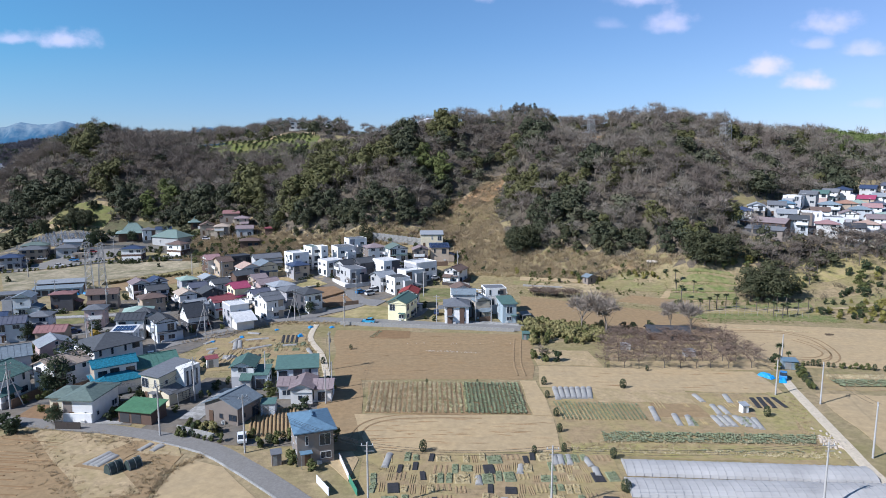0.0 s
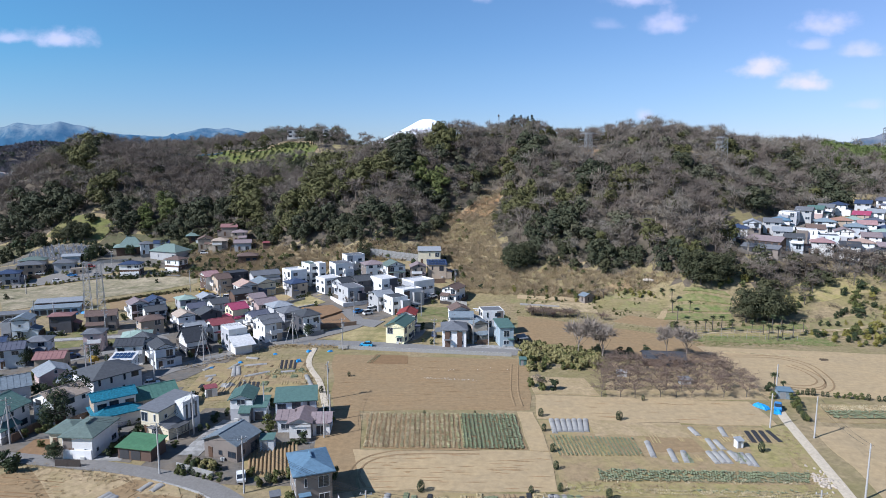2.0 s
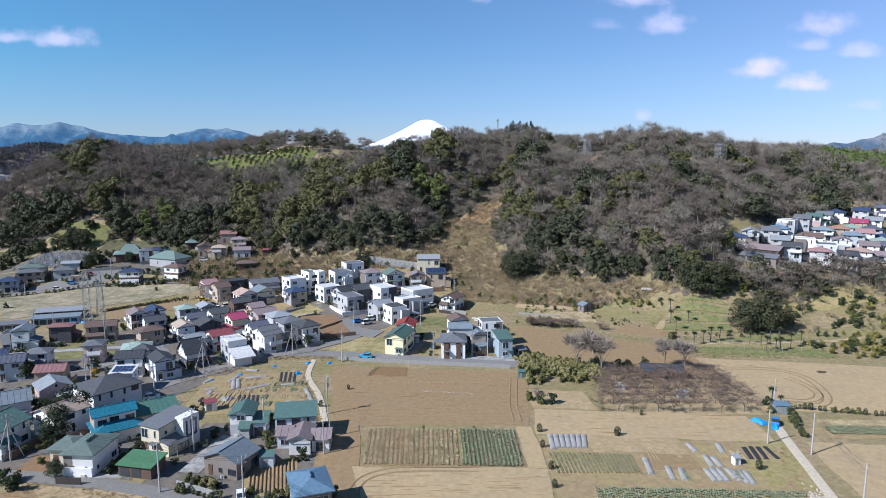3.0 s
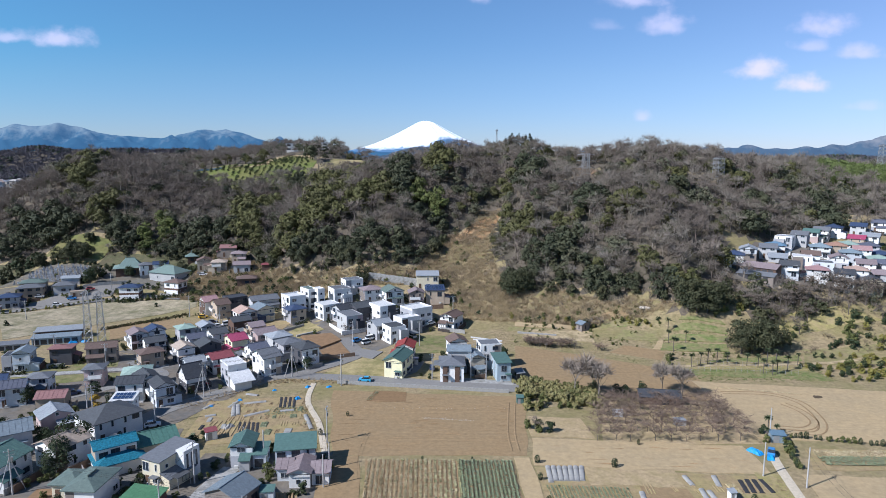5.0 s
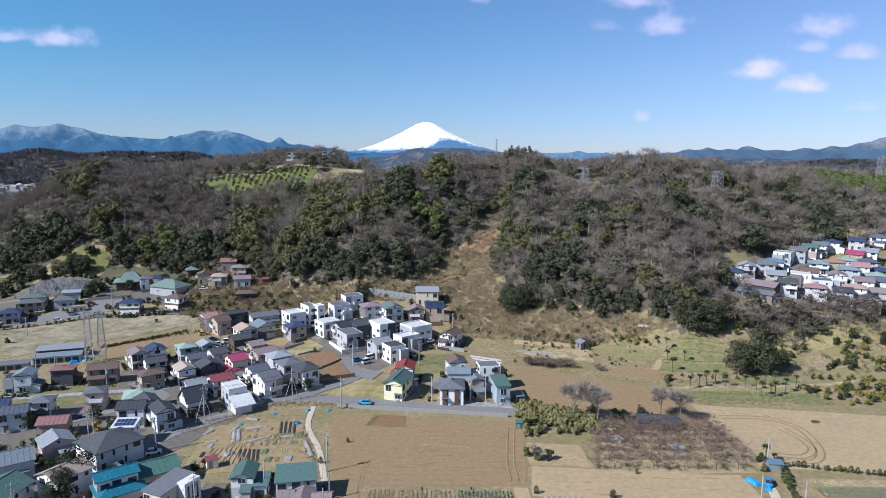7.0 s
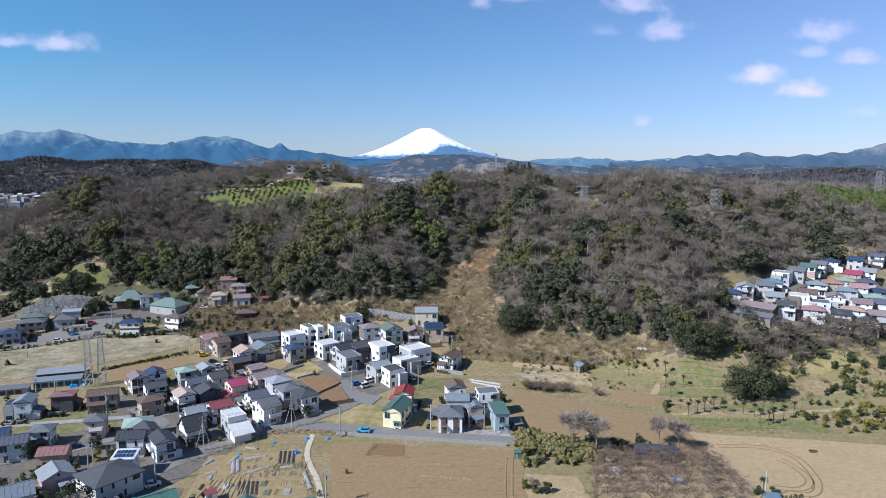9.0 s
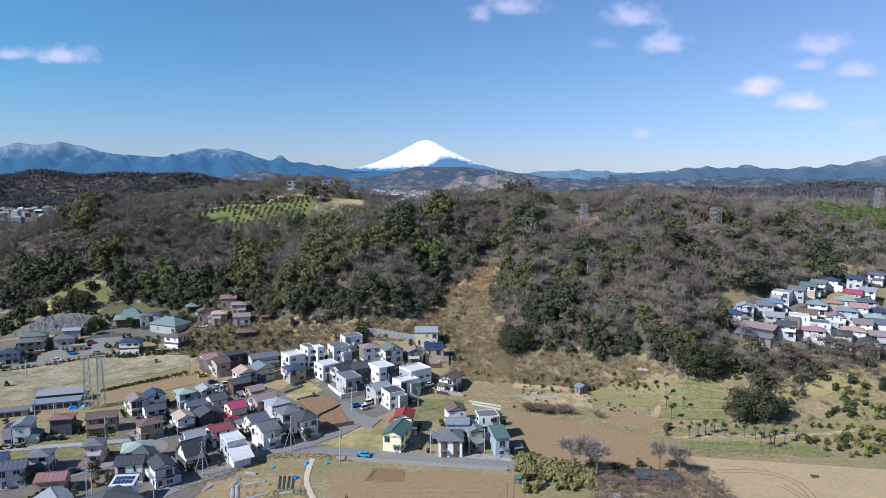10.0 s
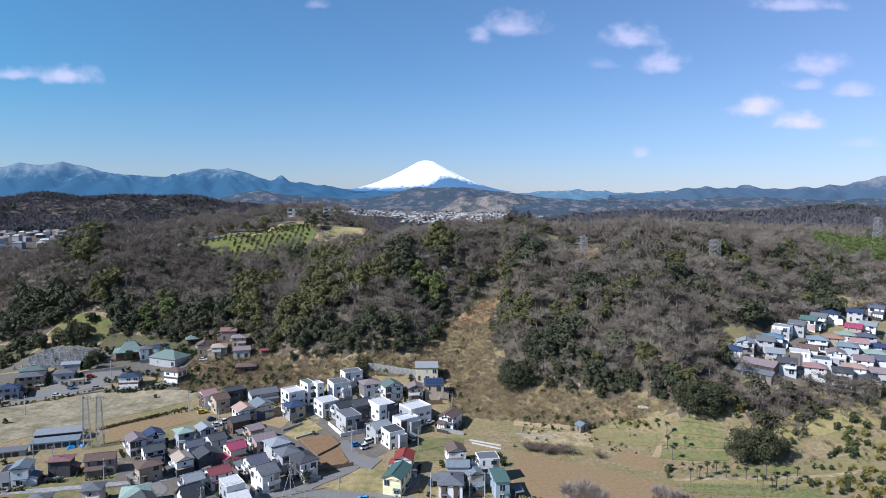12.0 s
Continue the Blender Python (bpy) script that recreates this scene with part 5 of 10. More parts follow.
house(-135.1, 223.0, 18, 17.0, 4.0, 2.6, "shed", "steel", "skyblue", "open")
house(-146.6, 214.6, 18, 13.0, 3.4, 2.2, "shed", "grey", "grey", "open")
house(54.2, 235.8, 30, 3.8, 2.9, 2.6, "gy", "steel", "taupe")
house(122.8, 265.2, -25, 7.6, 6.7, 4.7, "hip", "navy", "white")
house(132.2, 272.7, -25, 6.6, 6.7, 4.7, "gy", "lightgrey", "bluewhite", "balcony")
house(141.9, 275.1, -25, 6.6, 6.7, 4.7, "gx", "grey", "lightgrey", "balcony")
house(147.6, 280.1, -25, 7.6, 6.7, 4.7, "hip", "blue", "white")
house(157.3, 290.4, -40, 7.3, 7.5, 5.2, "flat", "lightgrey", "white")
house(165.5, 292.8, -40, 6.6, 6.7, 4.7, "gx", "grey", "lightgrey")
house(178.5, 306.3, -40, 6.6, 6.7, 4.7, "gx", "teal", "white")
house(186.8, 312.1, -40, 6.6, 6.7, 4.7, "gx", "grey", "white", "balcony")
house(194.5, 315.8, -40, 7.6, 6.7, 4.7, "hip", "navy", "white", "balcony")
house(207.3, 316.1, -40, 6.6, 6.7, 4.7, "gx", "navy", "lightgrey")
house(221.5, 321.7, -40, 6.6, 6.7, 4.7, "gx", "slate", "white")
house(194.6, 297.3, -40, 6.6, 6.7, 4.7, "gx", "magenta", "tan")
house(201.8, 298.1, -40, 6.6, 6.7, 4.7, "gx", "lightgrey", "white", "balcony")
house(185.0, 288.9, -25, 7.6, 6.7, 4.7, "hip", "mint", "white", "balcony")
house(173.9, 279.3, -25, 7.6, 6.7, 4.7, "hip", "orange", "tan")
house(166.0, 277.7, -25, 7.6, 6.7, 4.7, "hip", "lightblue", "white", "balcony")
house(193.2, 286.8, -25, 7.6, 6.7, 4.7, "hip", "slate", "lightgrey", "balcony")
house(183.4, 276.5, -25, 6.6, 6.7, 4.7, "gx", "rose", "white")
house(175.5, 271.7, -25, 7.6, 6.7, 4.7, "hip", "lightblue", "bluewhite")
house(192.2, 277.2, -25, 7.6, 6.7, 4.7, "hip", "navy", "white")
house(156.7, 268.5, -25, 6.6, 6.7, 4.7, "gx", "brown", "white", "balcony")
house(150.5, 263.7, -25, 7.3, 7.5, 5.2, "flat", "white", "white")
house(166.5, 264.8, -25, 6.6, 6.7, 4.7, "gy", "mauve", "white")
house(184.2, 266.5, -25, 7.6, 6.7, 4.7, "hip", "mint", "white", "balcony")
house(140.8, 255.2, -25, 6.6, 6.7, 4.7, "gx", "charcoal", "bluewhite", "balcony")
house(156.2, 258.4, -25, 7.3, 7.5, 5.2, "flat", "grey", "bluewhite")
house(167.2, 253.9, -25, 7.6, 6.7, 4.7, "hip", "salmon", "white", "balcony")
house(174.1, 259.3, -25, 6.6, 6.7, 4.7, "gx", "mauve", "white", "balcony")
house(151.3, 253.8, -25, 7.6, 6.7, 4.7, "hip", "rose", "white")
house(175.8, 251.6, -25, 6.6, 6.7, 4.7, "gx", "mauve", "lightgrey")
house(160.2, 250.5, -25, 6.6, 6.7, 4.7, "gx", "dark", "white", "balcony")
house(168.3, 245.7, -25, 6.6, 6.7, 4.7, "gy", "dark", "cream")
house(140.7, 264.5, -25, 6.6, 6.7, 4.7, "gx", "lightgrey", "lightgrey", "balcony")
house(182.8, 260.8, -25, 6.6, 6.7, 4.7, "gx", "slate", "white")
house(128.4, 259.3, -48, 20.0, 7.0, 2.8, "gx", "mauve", "brown", "open")
house(127.4, 253.3, -48, 14.0, 5.0, 2.3, "gx", "grey", "taupe", "open")

# ---------------------------------------------------------------- fields, roads and plots
STRAW_GRASS = mat("dry_straw_grass", (0.37, 0.30, 0.15), 0.95, 0.3, 0.5, 0.5, 3.0, second=(0.30, 0.27, 0.11), second_scale=0.12)
sheet("field", [(-24, 136), (20, 136), (24, 171), (-30, 176)], SOIL, 0.06, "ploughed brown field below the road", "field")
sheet("field", [(-15, 117.3), (16.3, 116.2), (16.3, 133.2), (-15.8, 134)], SOIL, 0.10, "planted field strip of dark soil", "field")
sheet("field", [(-20, 168), (-9, 168), (-9, 175.0), (-18, 175.6)], SOIL_DARK, 0.12, "freshly dug dark patch of field", "field")
sheet("field", [(-13, 101.5), (20, 101), (20.5, 115.6), (-17, 116.4)], SOIL_PALE, 0.08, "dry pale harrowed field", "field")
sheet("field", [(-24, 101), (-14, 101.5), (-17.5, 135.6), (-25, 135.6)], SOIL, 0.07, "narrow strip of bare soil beside houses", "field")
sheet("field", [(16.8, 116), (20.5, 116), (20.5, 135), (16.8, 135)], SOIL_PALE, 0.09, "dry pale strip at the end of the crop rows", "field")
sheet("field", [(21, 131.4), (70, 127), (70, 140.5), (22, 145)], SOIL_PALE, 0.08, "wide dry pale field", "field")
sheet("field", [(76, 144.5), (140, 139), (150, 172), (75, 184)], SOIL_PALE, 0.08, "wide harrowed pale field with tyre tracks", "field")
sheet("field", [(22.8, 181), (60, 173), (62, 201.5), (27, 220)], SOIL, 0.07, "brown field below the wooded hill", "field")
sheet("field", [(60, 173.1), (79, 166), (78, 191), (62.1, 201.4)], SOIL, 0.075, "brown field that runs on behind the orchard", "field")
sheet("field", [(-156.7, 226.2), (-129.4, 251.5), (-144.5, 284.2), (-182.9, 263.1)], STRAW, 0.10, "fallow field of pale straw", "field")
sheet("field", [(-130.2, 251.2), (-104.1, 273.4), (-107.0, 281.4), (-145.6, 284.4)], STRAW, 0.105, "fallow field of pale straw", "field")
sheet("field", [(-118.2, 226.2), (-96.1, 249.6), (-105.6, 258.8), (-126.7, 242.1)], SOIL, 0.10, "bare brown field with low banks", "field")
sheet("field", [(-50.4, 230.3), (-40.9, 215.0), (-34.9, 225.2), (-40, 233.6)], SOIL_ORANGE, 0.7, "raised terrace of bare orange earth", "terrace", depth=0.9)
sheet("field", [(-40.3, 213.6), (-36.2, 201.9), (-30.0, 211.0), (-34.7, 223.6)], SOIL_ORANGE, 0.3, "lower terrace of bare orange earth", "terrace", depth=0.6)
sheet("field", [(-90, 88), (-42, 82), (-42.5, 100), (-76, 108.5)], SOIL, 0.07, "furrowed pale field beside the lane", "field")
sheet("field", [(-41, 78), (-22, 80), (-34.5, 95.5), (-41.5, 98.5)], SOIL_PALE, 0.09, "smooth dry field in the bend of the lane", "field")
sheet("garden_ground", [(-13, 80), (27, 80), (27.5, 100), (-12.5, 101)], GARDEN, 0.06, "allotment soil with dry grass", "garden")
sheet("garden_ground", [(20.8, 100.4), (64, 96), (69.5, 126), (21, 130.6)], GARDEN, 0.06, "kitchen garden ground with dry grass", "garden")
sheet("garden_ground", [(-60, 141), (-30.5, 144), (-37, 172), (-62, 168)], GARDEN, 0.06, "allotments between the lane and the houses", "garden")
sheet("garden_ground", [(-34.5, 106), (-25, 106.5), (-27.9, 119.8), (-37.8, 119.8)], GARDEN, 0.06, "ridged vegetable plot between houses", "garden")
sheet("field", [(80, 129.5), (140, 127), (140, 137.5), (84, 139)], GARDEN, 0.09, "field with rows of leafy crops", "field")
sheet("field", [(72, 92), (130, 88), (138, 124), (76, 127)], SOIL_PALE, 0.07, "pale field beside the gravel track", "field")
sheet("grass", [(-36, 189.5), (-15, 186.9), (-15.5, 204), (-25.5, 205)], STRAW_GRASS, 0.08, "rough grass plot beside the road", "grass")
sheet("grass", [(-7.9, 210.1), (7.9, 212.9), (9.8, 230.2), (-7.8, 232.2)], GRASS, 0.08, "grass slope below the houses", "grass")
sheet("grass", [(-127, 186.4), (-101, 196.8), (-103.4, 203.6), (-131, 191.4)], GRASS, 0.075, "rough grass strip along the row of houses", "grass")
sheet("grass", [(-128, 176), (-88, 189), (-89.2, 192.9), (-130, 186)], GRASS, 0.08, "strip of green grass between houses", "grass")
ORCHARD_GRASS = mat("orchard_grass", (0.135, 0.162, 0.040), 0.95, 0.35, 0.3, second=(0.22, 0.215, 0.07), second_scale=0.07)
sheet("grass", [(-209, 340), (-176, 334), (-174, 347), (-205, 353)], mat("clearing_grass", (0.15, 0.158, 0.052), 0.95, 0.3, 0.4, second=(0.22, 0.19, 0.085), second_scale=0.12), 0.25, "rough green clearing above the graveyard", "grass", cell=3.0)
sheet("grass", [(-172, 428), (-88, 424), (-90, 486), (-184, 470)], ORCHARD_GRASS, 0.3, "green citrus orchard ground on the hill", "grass", cell=4.0)
sheet("grass", [(-146, 476), (-90, 482), (-96, 506), (-132, 500)], ORCHARD_GRASS, 0.3, "upper green citrus orchard ground on the hill", "grass", cell=4.0)
sheet("terrace_ground", [(72, 344), (90, 342), (88, 360), (74, 366)], SOIL_ORANGE, 0.3, "cleared dry ground round the pylon", "clearing", cell=3.0)
sheet("terrace_ground", [(-86, 446), (-54, 460), (-56, 502), (-82, 506)], STRAW_GRASS, 0.4, "pale dry meadow on the hilltop", "meadow", cell=4.0)
ribbon("track", [(-150, 466), (-138, 473), (-128, 492), (-116, 512), (-106, 508), (-98, 520)], 5.0, SOIL_PALE, 0.55, "pale earth track along the top of the orchard", "track")

ribbon("road", [(23, 177.5), (2, 181), (-14, 184.5), (-36, 187.5), (-48, 188), (-56, 179), (-64, 170.5), (-72, 161), (-76, 150), (-84, 141), (-100, 138)], 5.4, ASPHALT, 0.14, "grey asphalt village road", "road")
ribbon("road", [(-100, 116), (-81, 113.5), (-70, 111.5), (-59, 109.4), (-49, 106.5), (-39, 102.2), (-32, 96.5), (-26, 91), (-20, 85), (-12, 76)], 3.5, LANE, 0.16, "narrow pale grey worn asphalt lane", "road")
ribbon("road", [(-210.7, 251.5), (-182.8, 268.4), (-164.6, 279.4), (-145.1, 286.0), (-132.3, 288.9), (-114.4, 284.7)], 6.0, LANE, 0.14, "grey asphalt road past the temple", "road")
ribbon("road", [(-43, 188.5), (-37.4, 195.6), (-31.6, 201.6), (-27.0, 209), (-30.5, 219.3), (-35, 229)], 4.8, LANE, 0.16, "asphalt street between the houses", "road")
ribbon("road", [(-14, 187), (-8.9, 192.9), (-6.9, 202.4)], 4.5, ASPHALT, 0.12, "asphalt side street", "road")
ribbon("road", [(-47, 114), (-46, 122), (-44, 130)], 4.0, CONCRETE, 0.12, "concrete driveway between houses", "driveway")
ribbon("track", [(75, 137), (73.2, 130), (70.3, 115), (68, 103), (66.3, 94), (65, 80)], 2.0, mat("gravel", (0.52, 0.45, 0.345), 0.95, 0.2, 2.0, 0.5, 9.0), 0.12, "pale gravel farm track", "track")
ribbon("track", [(-36.5, 182), (-35.5, 168), (-30, 154), (-27, 143), (-25.5, 137)], 1.5, mat("gravel", (0.52, 0.45, 0.345)), 0.12, "pale earth field path", "path")
ribbon("road", [(-125, 160), (-106, 168), (-94, 178), (-83.3, 189.0), (-98.9, 201.4)], 3.4, ASPHALT, 0.12, "narrow asphalt street between houses", "road")
ribbon("road", [(-150, 186), (-128, 188), (-99.1, 193.9), (-85.2, 197.6)], 3.0, CONCRETE, 0.12, "concrete channel path beside grass", "path")
sheet("car_park", [(-184.6, 272.0), (-149.2, 288.5), (-149.6, 304.6), (-172.4, 298.2)], LANE, 0.12, "grey asphalt car park of the temple", "car park")
sheet("car_park", [(-29.6, 209.1), (-21.8, 204.4), (-18.8, 212.0), (-27.6, 216.7)], ASPHALT, 0.22, "asphalt parking bay", "car park", depth=0.6)
sheet("car_park", [(-58, 190), (-48.6, 193.4), (-45.6, 189.5), (-54, 184.6)], CONCRETE, 0.10, "concrete forecourt of the front houses", "forecourt")
sheet("car_park", [(0, 181.5), (24, 177.8), (25, 184), (1, 187)], CONCRETE, 0.10, "pale concrete forecourt", "forecourt")
sheet("yard", [(-80, 113.6), (-72, 112.4), (-73, 121), (-80, 121)], SOIL_ORANGE, 0.09, "bare earth yard beside a house", "yard")
sheet("yard", [(-71, 107.9 + 3), (-59, 110 + 1.8), (-59, 113), (-71, 114)], CONCRETE, 0.10, "pale concrete yard", "yard")


YARD = mat("village_yard", (0.165, 0.14, 0.11), 0.92, 0.3, 0.6, 0.4, 4.0, second=(0.20, 0.19, 0.175), second_scale=0.16)
sheet("yard", [(-104, 116), (-57, 111.5), (-62, 150), (-108, 150)], YARD, 0.05, "village yards of gravel, concrete and earth", "yard")
sheet("yard", [(-128, 151), (-66, 152), (-50, 187), (-108.6, 211.9)], YARD, 0.05, "village yards of gravel, concrete and earth", "yard")
sheet("yard", [(-108.7, 212.5), (-50, 187.5), (-23.6, 221.4), (-77.8, 259.3)], YARD, 0.05, "village yards of gravel, concrete and earth", "yard")
sheet("yard", [(-66.2, 253.8), (-21.7, 213.7), (2.0, 248.6), (-38.1, 271.1)], YARD, 0.05, "village yards of gravel and concrete below the slope", "yard", cell=3.0)
sheet("yard", [(-55, 104.5), (-24, 103), (-24, 137), (-52, 137)], YARD, 0.045, "yards of gravel and earth between houses", "yard")
sheet("yard", [(116.5, 253.0), (207.0, 237.4), (225.1, 297.2), (142.9, 289.4)], YARD, 0.15, "paved yards of the hillside village", "yard", cell=4.0)


def wall_run(p, q, h, t, material, label, seg=2.0, name="boundary_wall"):
    """A low wall of separate cast panels."""
    p, q = Vector(p), Vector(q)
    d = q - p
    n = max(1, int(d.length / seg))
    a = math.atan2(d.y, d.x)
    root = new(name)
    root.matrix_basis = pose(p.x, p.y, 0, 0, 0, math.degrees(a))
    tagged(root, label, "wall", "garden walls")
    me = Geo().box(0, 0, h / 2, d.length / n - 0.03, t, h + 0.5).mesh("panel", material)
    for k in range(n):
        c = p + d * (k + 0.5) / n
        part("panel", me, root, at=pose((k + 0.5) * d.length / n, 0, float(height(c.x, c.y))))
    return root


wall_run((-29.6, 181.6), (19.8, 174.3), 0.8, 0.25, CONCRETE, "long pale concrete retaining wall along the road")
wall_run((-31.1, 281.7), (-7.5, 277.0), 3.0, 0.5, CONCRETE, "grey concrete retaining wall under the slope")
wall_run((-47.4, 109.6), (-39.6, 106.0), 0.7, 0.25, CONCRETE, "pale concrete garden wall beside the lane")
wall_run((1.0, 237.4), (9.8, 233.8), 1.2, 0.3, CONCRETE, "concrete retaining wall below a house")
wall_run((-16.8, 98.7), (-14.2, 91.6), 0.7, 0.08, mat("white_sheet_fence", (0.7, 0.7, 0.7), 0.6, 0.1), "white sheet fence beside the allotments")
wall_run((-14.1, 91.2), (-12.3, 86.8), 0.8, 0.08, mat("green_net_fence", (0.06, 0.22, 0.14), 0.7, 0.2), "green net fence beside the allotments")
wall_run((-18.9, 90.8), (-16.4, 87.0), 1.0, 0.1, mat("white_sheet_fence", (0.7, 0.7, 0.7)), "white panel fence beside the lane")
wall_run((29.4, 233.7), (43.2, 229.9), 0.4, 0.5, CONCRETE, "low pale concrete strip in the grass")
wall_run((12.5, 226.6), (22.5, 221.4), 0.12, 0.4, FRAME_M, "row of long white concrete slabs beside a house")
wall_run((11.8, 229.2), (22.8, 224.2), 0.12, 0.4, FRAME_M, "long white stacked slabs beside a house")
wall_run((-39.6, 202.9), (-27.7, 207.5), 1.2, 0.3, mat("dark_block_wall", (0.2, 0.14, 0.1), 0.9, 0.2), "dark block retaining wall of a terrace")
wall_run((-192, 466), (-154, 467), 1.3, 0.1, mat("blue_mesh_fence", (0.075, 0.125, 0.17), 0.7, 0.2), "long blue mesh fence above the citrus orchard", 3.0, "mesh_fence")
wall_run((-167.2, 299.3), (-149.5, 306.2), 1.2, 0.3, CONCRETE, "concrete edge of the car park")


# crops
def rosette(seed, n=9, r=0.34):
    rng = np.random.default_rng(seed)
    g = Geo()
    for k in range(n):
        a = k * 2.4
        s = r * (0.55 + 0.45 * (k % 3) / 2)
        d = np.array([math.cos(a), math.sin(a), 0])
        e = np.array([-d[1], d[0], 0])
        p, q = d * 0.03 + np.array([0, 0, 0.05]), d * s + np.array([0, 0, 0.16 + 0.12 * rng.random()])
        m_ = (p + q) / 2 + np.array([0, 0, 0.07])
        g.add([tuple(p), tuple(m_ + e * s * 0.45), tuple(q), tuple(m_ - e * s * 0.45)], [(0, 1, 2, 3)])
    return proto_of(g)


def tuft(seed, n=26, r=0.35, h=1.0, w=0.02, lean=0.5):
    rng = np.random.default_rng(seed)
    g = Geo()
    for k in range(n):
        a, q = rng.uniform(0, 6.28), rng.uniform(0.2, 1)
        p = np.array([r * q * 0.5 * math.cos(a), r * q * 0.5 * math.sin(a), -0.05])
        e = p + np.array([lean * q * math.cos(a + rng.normal() * 0.4), lean * q * math.sin(a + rng.normal() * 0.4), h * rng.uniform(0.6, 1.0)])
        sliver(g, p, e, w * rng.uniform(0.7, 1.4), rng)
    return proto_of(g)


def rows_of(quad, row_gap, plant_gap, size, rng, miss=0.06, keep=None):
    """Places in rows over a four-cornered plot; the rows run from its near to its far edge."""
    a, b, c, d = [np.array(p, float) for p in quad]
    nu, nv = int(np.linalg.norm(b - a) / row_gap), int(np.linalg.norm(d - a) / plant_gap)
    out = []
    for i in range(nu):
        for j in range(nv):
            u, v = (i + 0.5 + rng.normal() * 0.05) / nu, (j + 0.5 + rng.normal() * 0.2) / nv
            if rng.random() < miss or (keep and not keep(u, v, rng)):
                continue
            p = (a * (1 - u) + b * u) * (1 - v) + (d * (1 - u) + c * u) * v
            out.append([p[0], p[1], float(height(p[0], p[1])) + 0.1, size * rng.uniform(0.75, 1.25), rng.uniform(0, 6.28), rng.integers(0, 3), 1.0])
    return out


CABBAGE = mat("cabbage_leaves", (0.215, 0.245, 0.145), 0.85, 0.3, 1.2, second=(0.29, 0.31, 0.20), second_scale=0.5, spec=0.15)
YOUNG_CROP = mat("yellowing_crop", (0.42, 0.40, 0.22), 0.9, 0.25, 1.0, second=(0.30, 0.32, 0.17), second_scale=0.4)
PALE_CROP = mat("withered_crop", (0.60, 0.51, 0.34), 0.9, 0.25, 1.0, second=(0.47, 0.40, 0.24), second_scale=0.4)
rng = np.random.default_rng(11)
ros = [rosette(k) for k in range(3)]
QUAD = [(-15, 117.5), (16, 116.5), (16, 133), (-15.6, 133.8)]
scatter("cabbage_rows", ros, rows_of(QUAD, 0.8, 0.34, 1.22, rng, keep=lambda u, v, r: u > 0.64), CABBAGE, "rows of blue-green cabbages in a field", "crop")
scatter("yellowing_rows", ros, rows_of(QUAD, 1.0, 0.36, 1.0, rng, keep=lambda u, v, r: u < 0.66 and r.random() < (u - 0.15) * 1.8), YOUNG_CROP, "rows of yellowing leafy crops in a field", "crop")
scatter("withered_rows", [tuft(k, 26, 0.3, 0.45, 0.04, 0.2) for k in range(3)], rows_of(QUAD, 1.0, 0.26, 1.15, rng, keep=lambda u, v, r: u < 0.6 and r.random() > u * 0.9), PALE_CROP, "rows of withered pale crops in a field", "crop")
green_rows = rows_of([(27.5, 104.4), (63, 103.4), (65, 107), (28, 108.6)], 0.45, 0.6, 1.0, rng, 0.1) + rows_of([(84, 131), (136, 129), (138, 134), (84, 135)], 0.5, 0.55, 1.1, rng, 0.1)
green_rows += rows_of([(22, 114), (38, 113.8), (38.2, 121.4), (21.6, 122.6)], 0.75, 0.3, 0.72, rng, 0.05) + rows_of([(42, 100.4), (60, 99.6), (60, 101), (42, 101.6)], 0.6, 0.7, 0.9, rng, 0.2)
green_rows += rows_of([(-45, 158), (-34, 160), (-36, 164), (-44, 163)], 0.8, 0.5, 0.7, rng, 0.2) + rows_of([(-20, 168.3), (-18.2, 168.3), (-16.6, 175), (-18, 175)], 0.6, 0.5, 0.6, rng, 0.1)
scatter("leafy_rows", ros, green_rows, CABBAGE, "rows of leafy winter vegetables", "crop")
straw_rows = rows_of([(21, 100.8), (64, 98), (64.5, 100), (21, 102.5)], 0.5, 0.6, 1.0, rng, 0.1) + rows_of([(84, 135.5), (138, 134), (138, 137), (85, 138)], 0.6, 0.6, 1.2, rng, 0.1) + rows_of([(27, 104), (62, 103), (62, 104.2), (27, 105)], 0.5, 0.6, 1.1, rng, 0.2)
scatter("straw_rows", [tuft(k, 16, 0.5, 0.42, 0.035, 0.3) for k in range(3)], straw_rows, PALE_CROP, "rows of straw-coloured withered crops", "crop")


# furrows: long low ridges of earth
def furrows(quad, n, width, h, material, label):
    a, b, c, d = [Vector(p) for p in quad]
    g = Geo()
    rng = random.Random(n * 7 + int(abs(a.x)))
    for k in range(n):
        faint = h < 0.08
        if faint and rng.random() < 0.35:
            continue
        u = (k + 0.5 + (rng.uniform(-0.35, 0.35) if faint else 0.0)) / n
        p, q = a.lerp(b, u), d.lerp(c, u)
        if faint:
            p, q = p.lerp(q, rng.uniform(0, 0.3)), q.lerp(p, rng.uniform(0, 0.3))
        z = float(height(p.x, p.y)) + 0.06
        e = (b - a).normalized() * width / 2
        g.extrude([(-e.x, -e.y, 0), (e.x, e.y, 0), (e.x * 0.4, e.y * 0.4, h), (-e.x * 0.4, -e.y * 0.4, h)], (p.x, p.y, z), (q.x, q.y, z))
    tagged(new("furrows", g.mesh("furrows", material)), label, "furrows", kind="stuff")


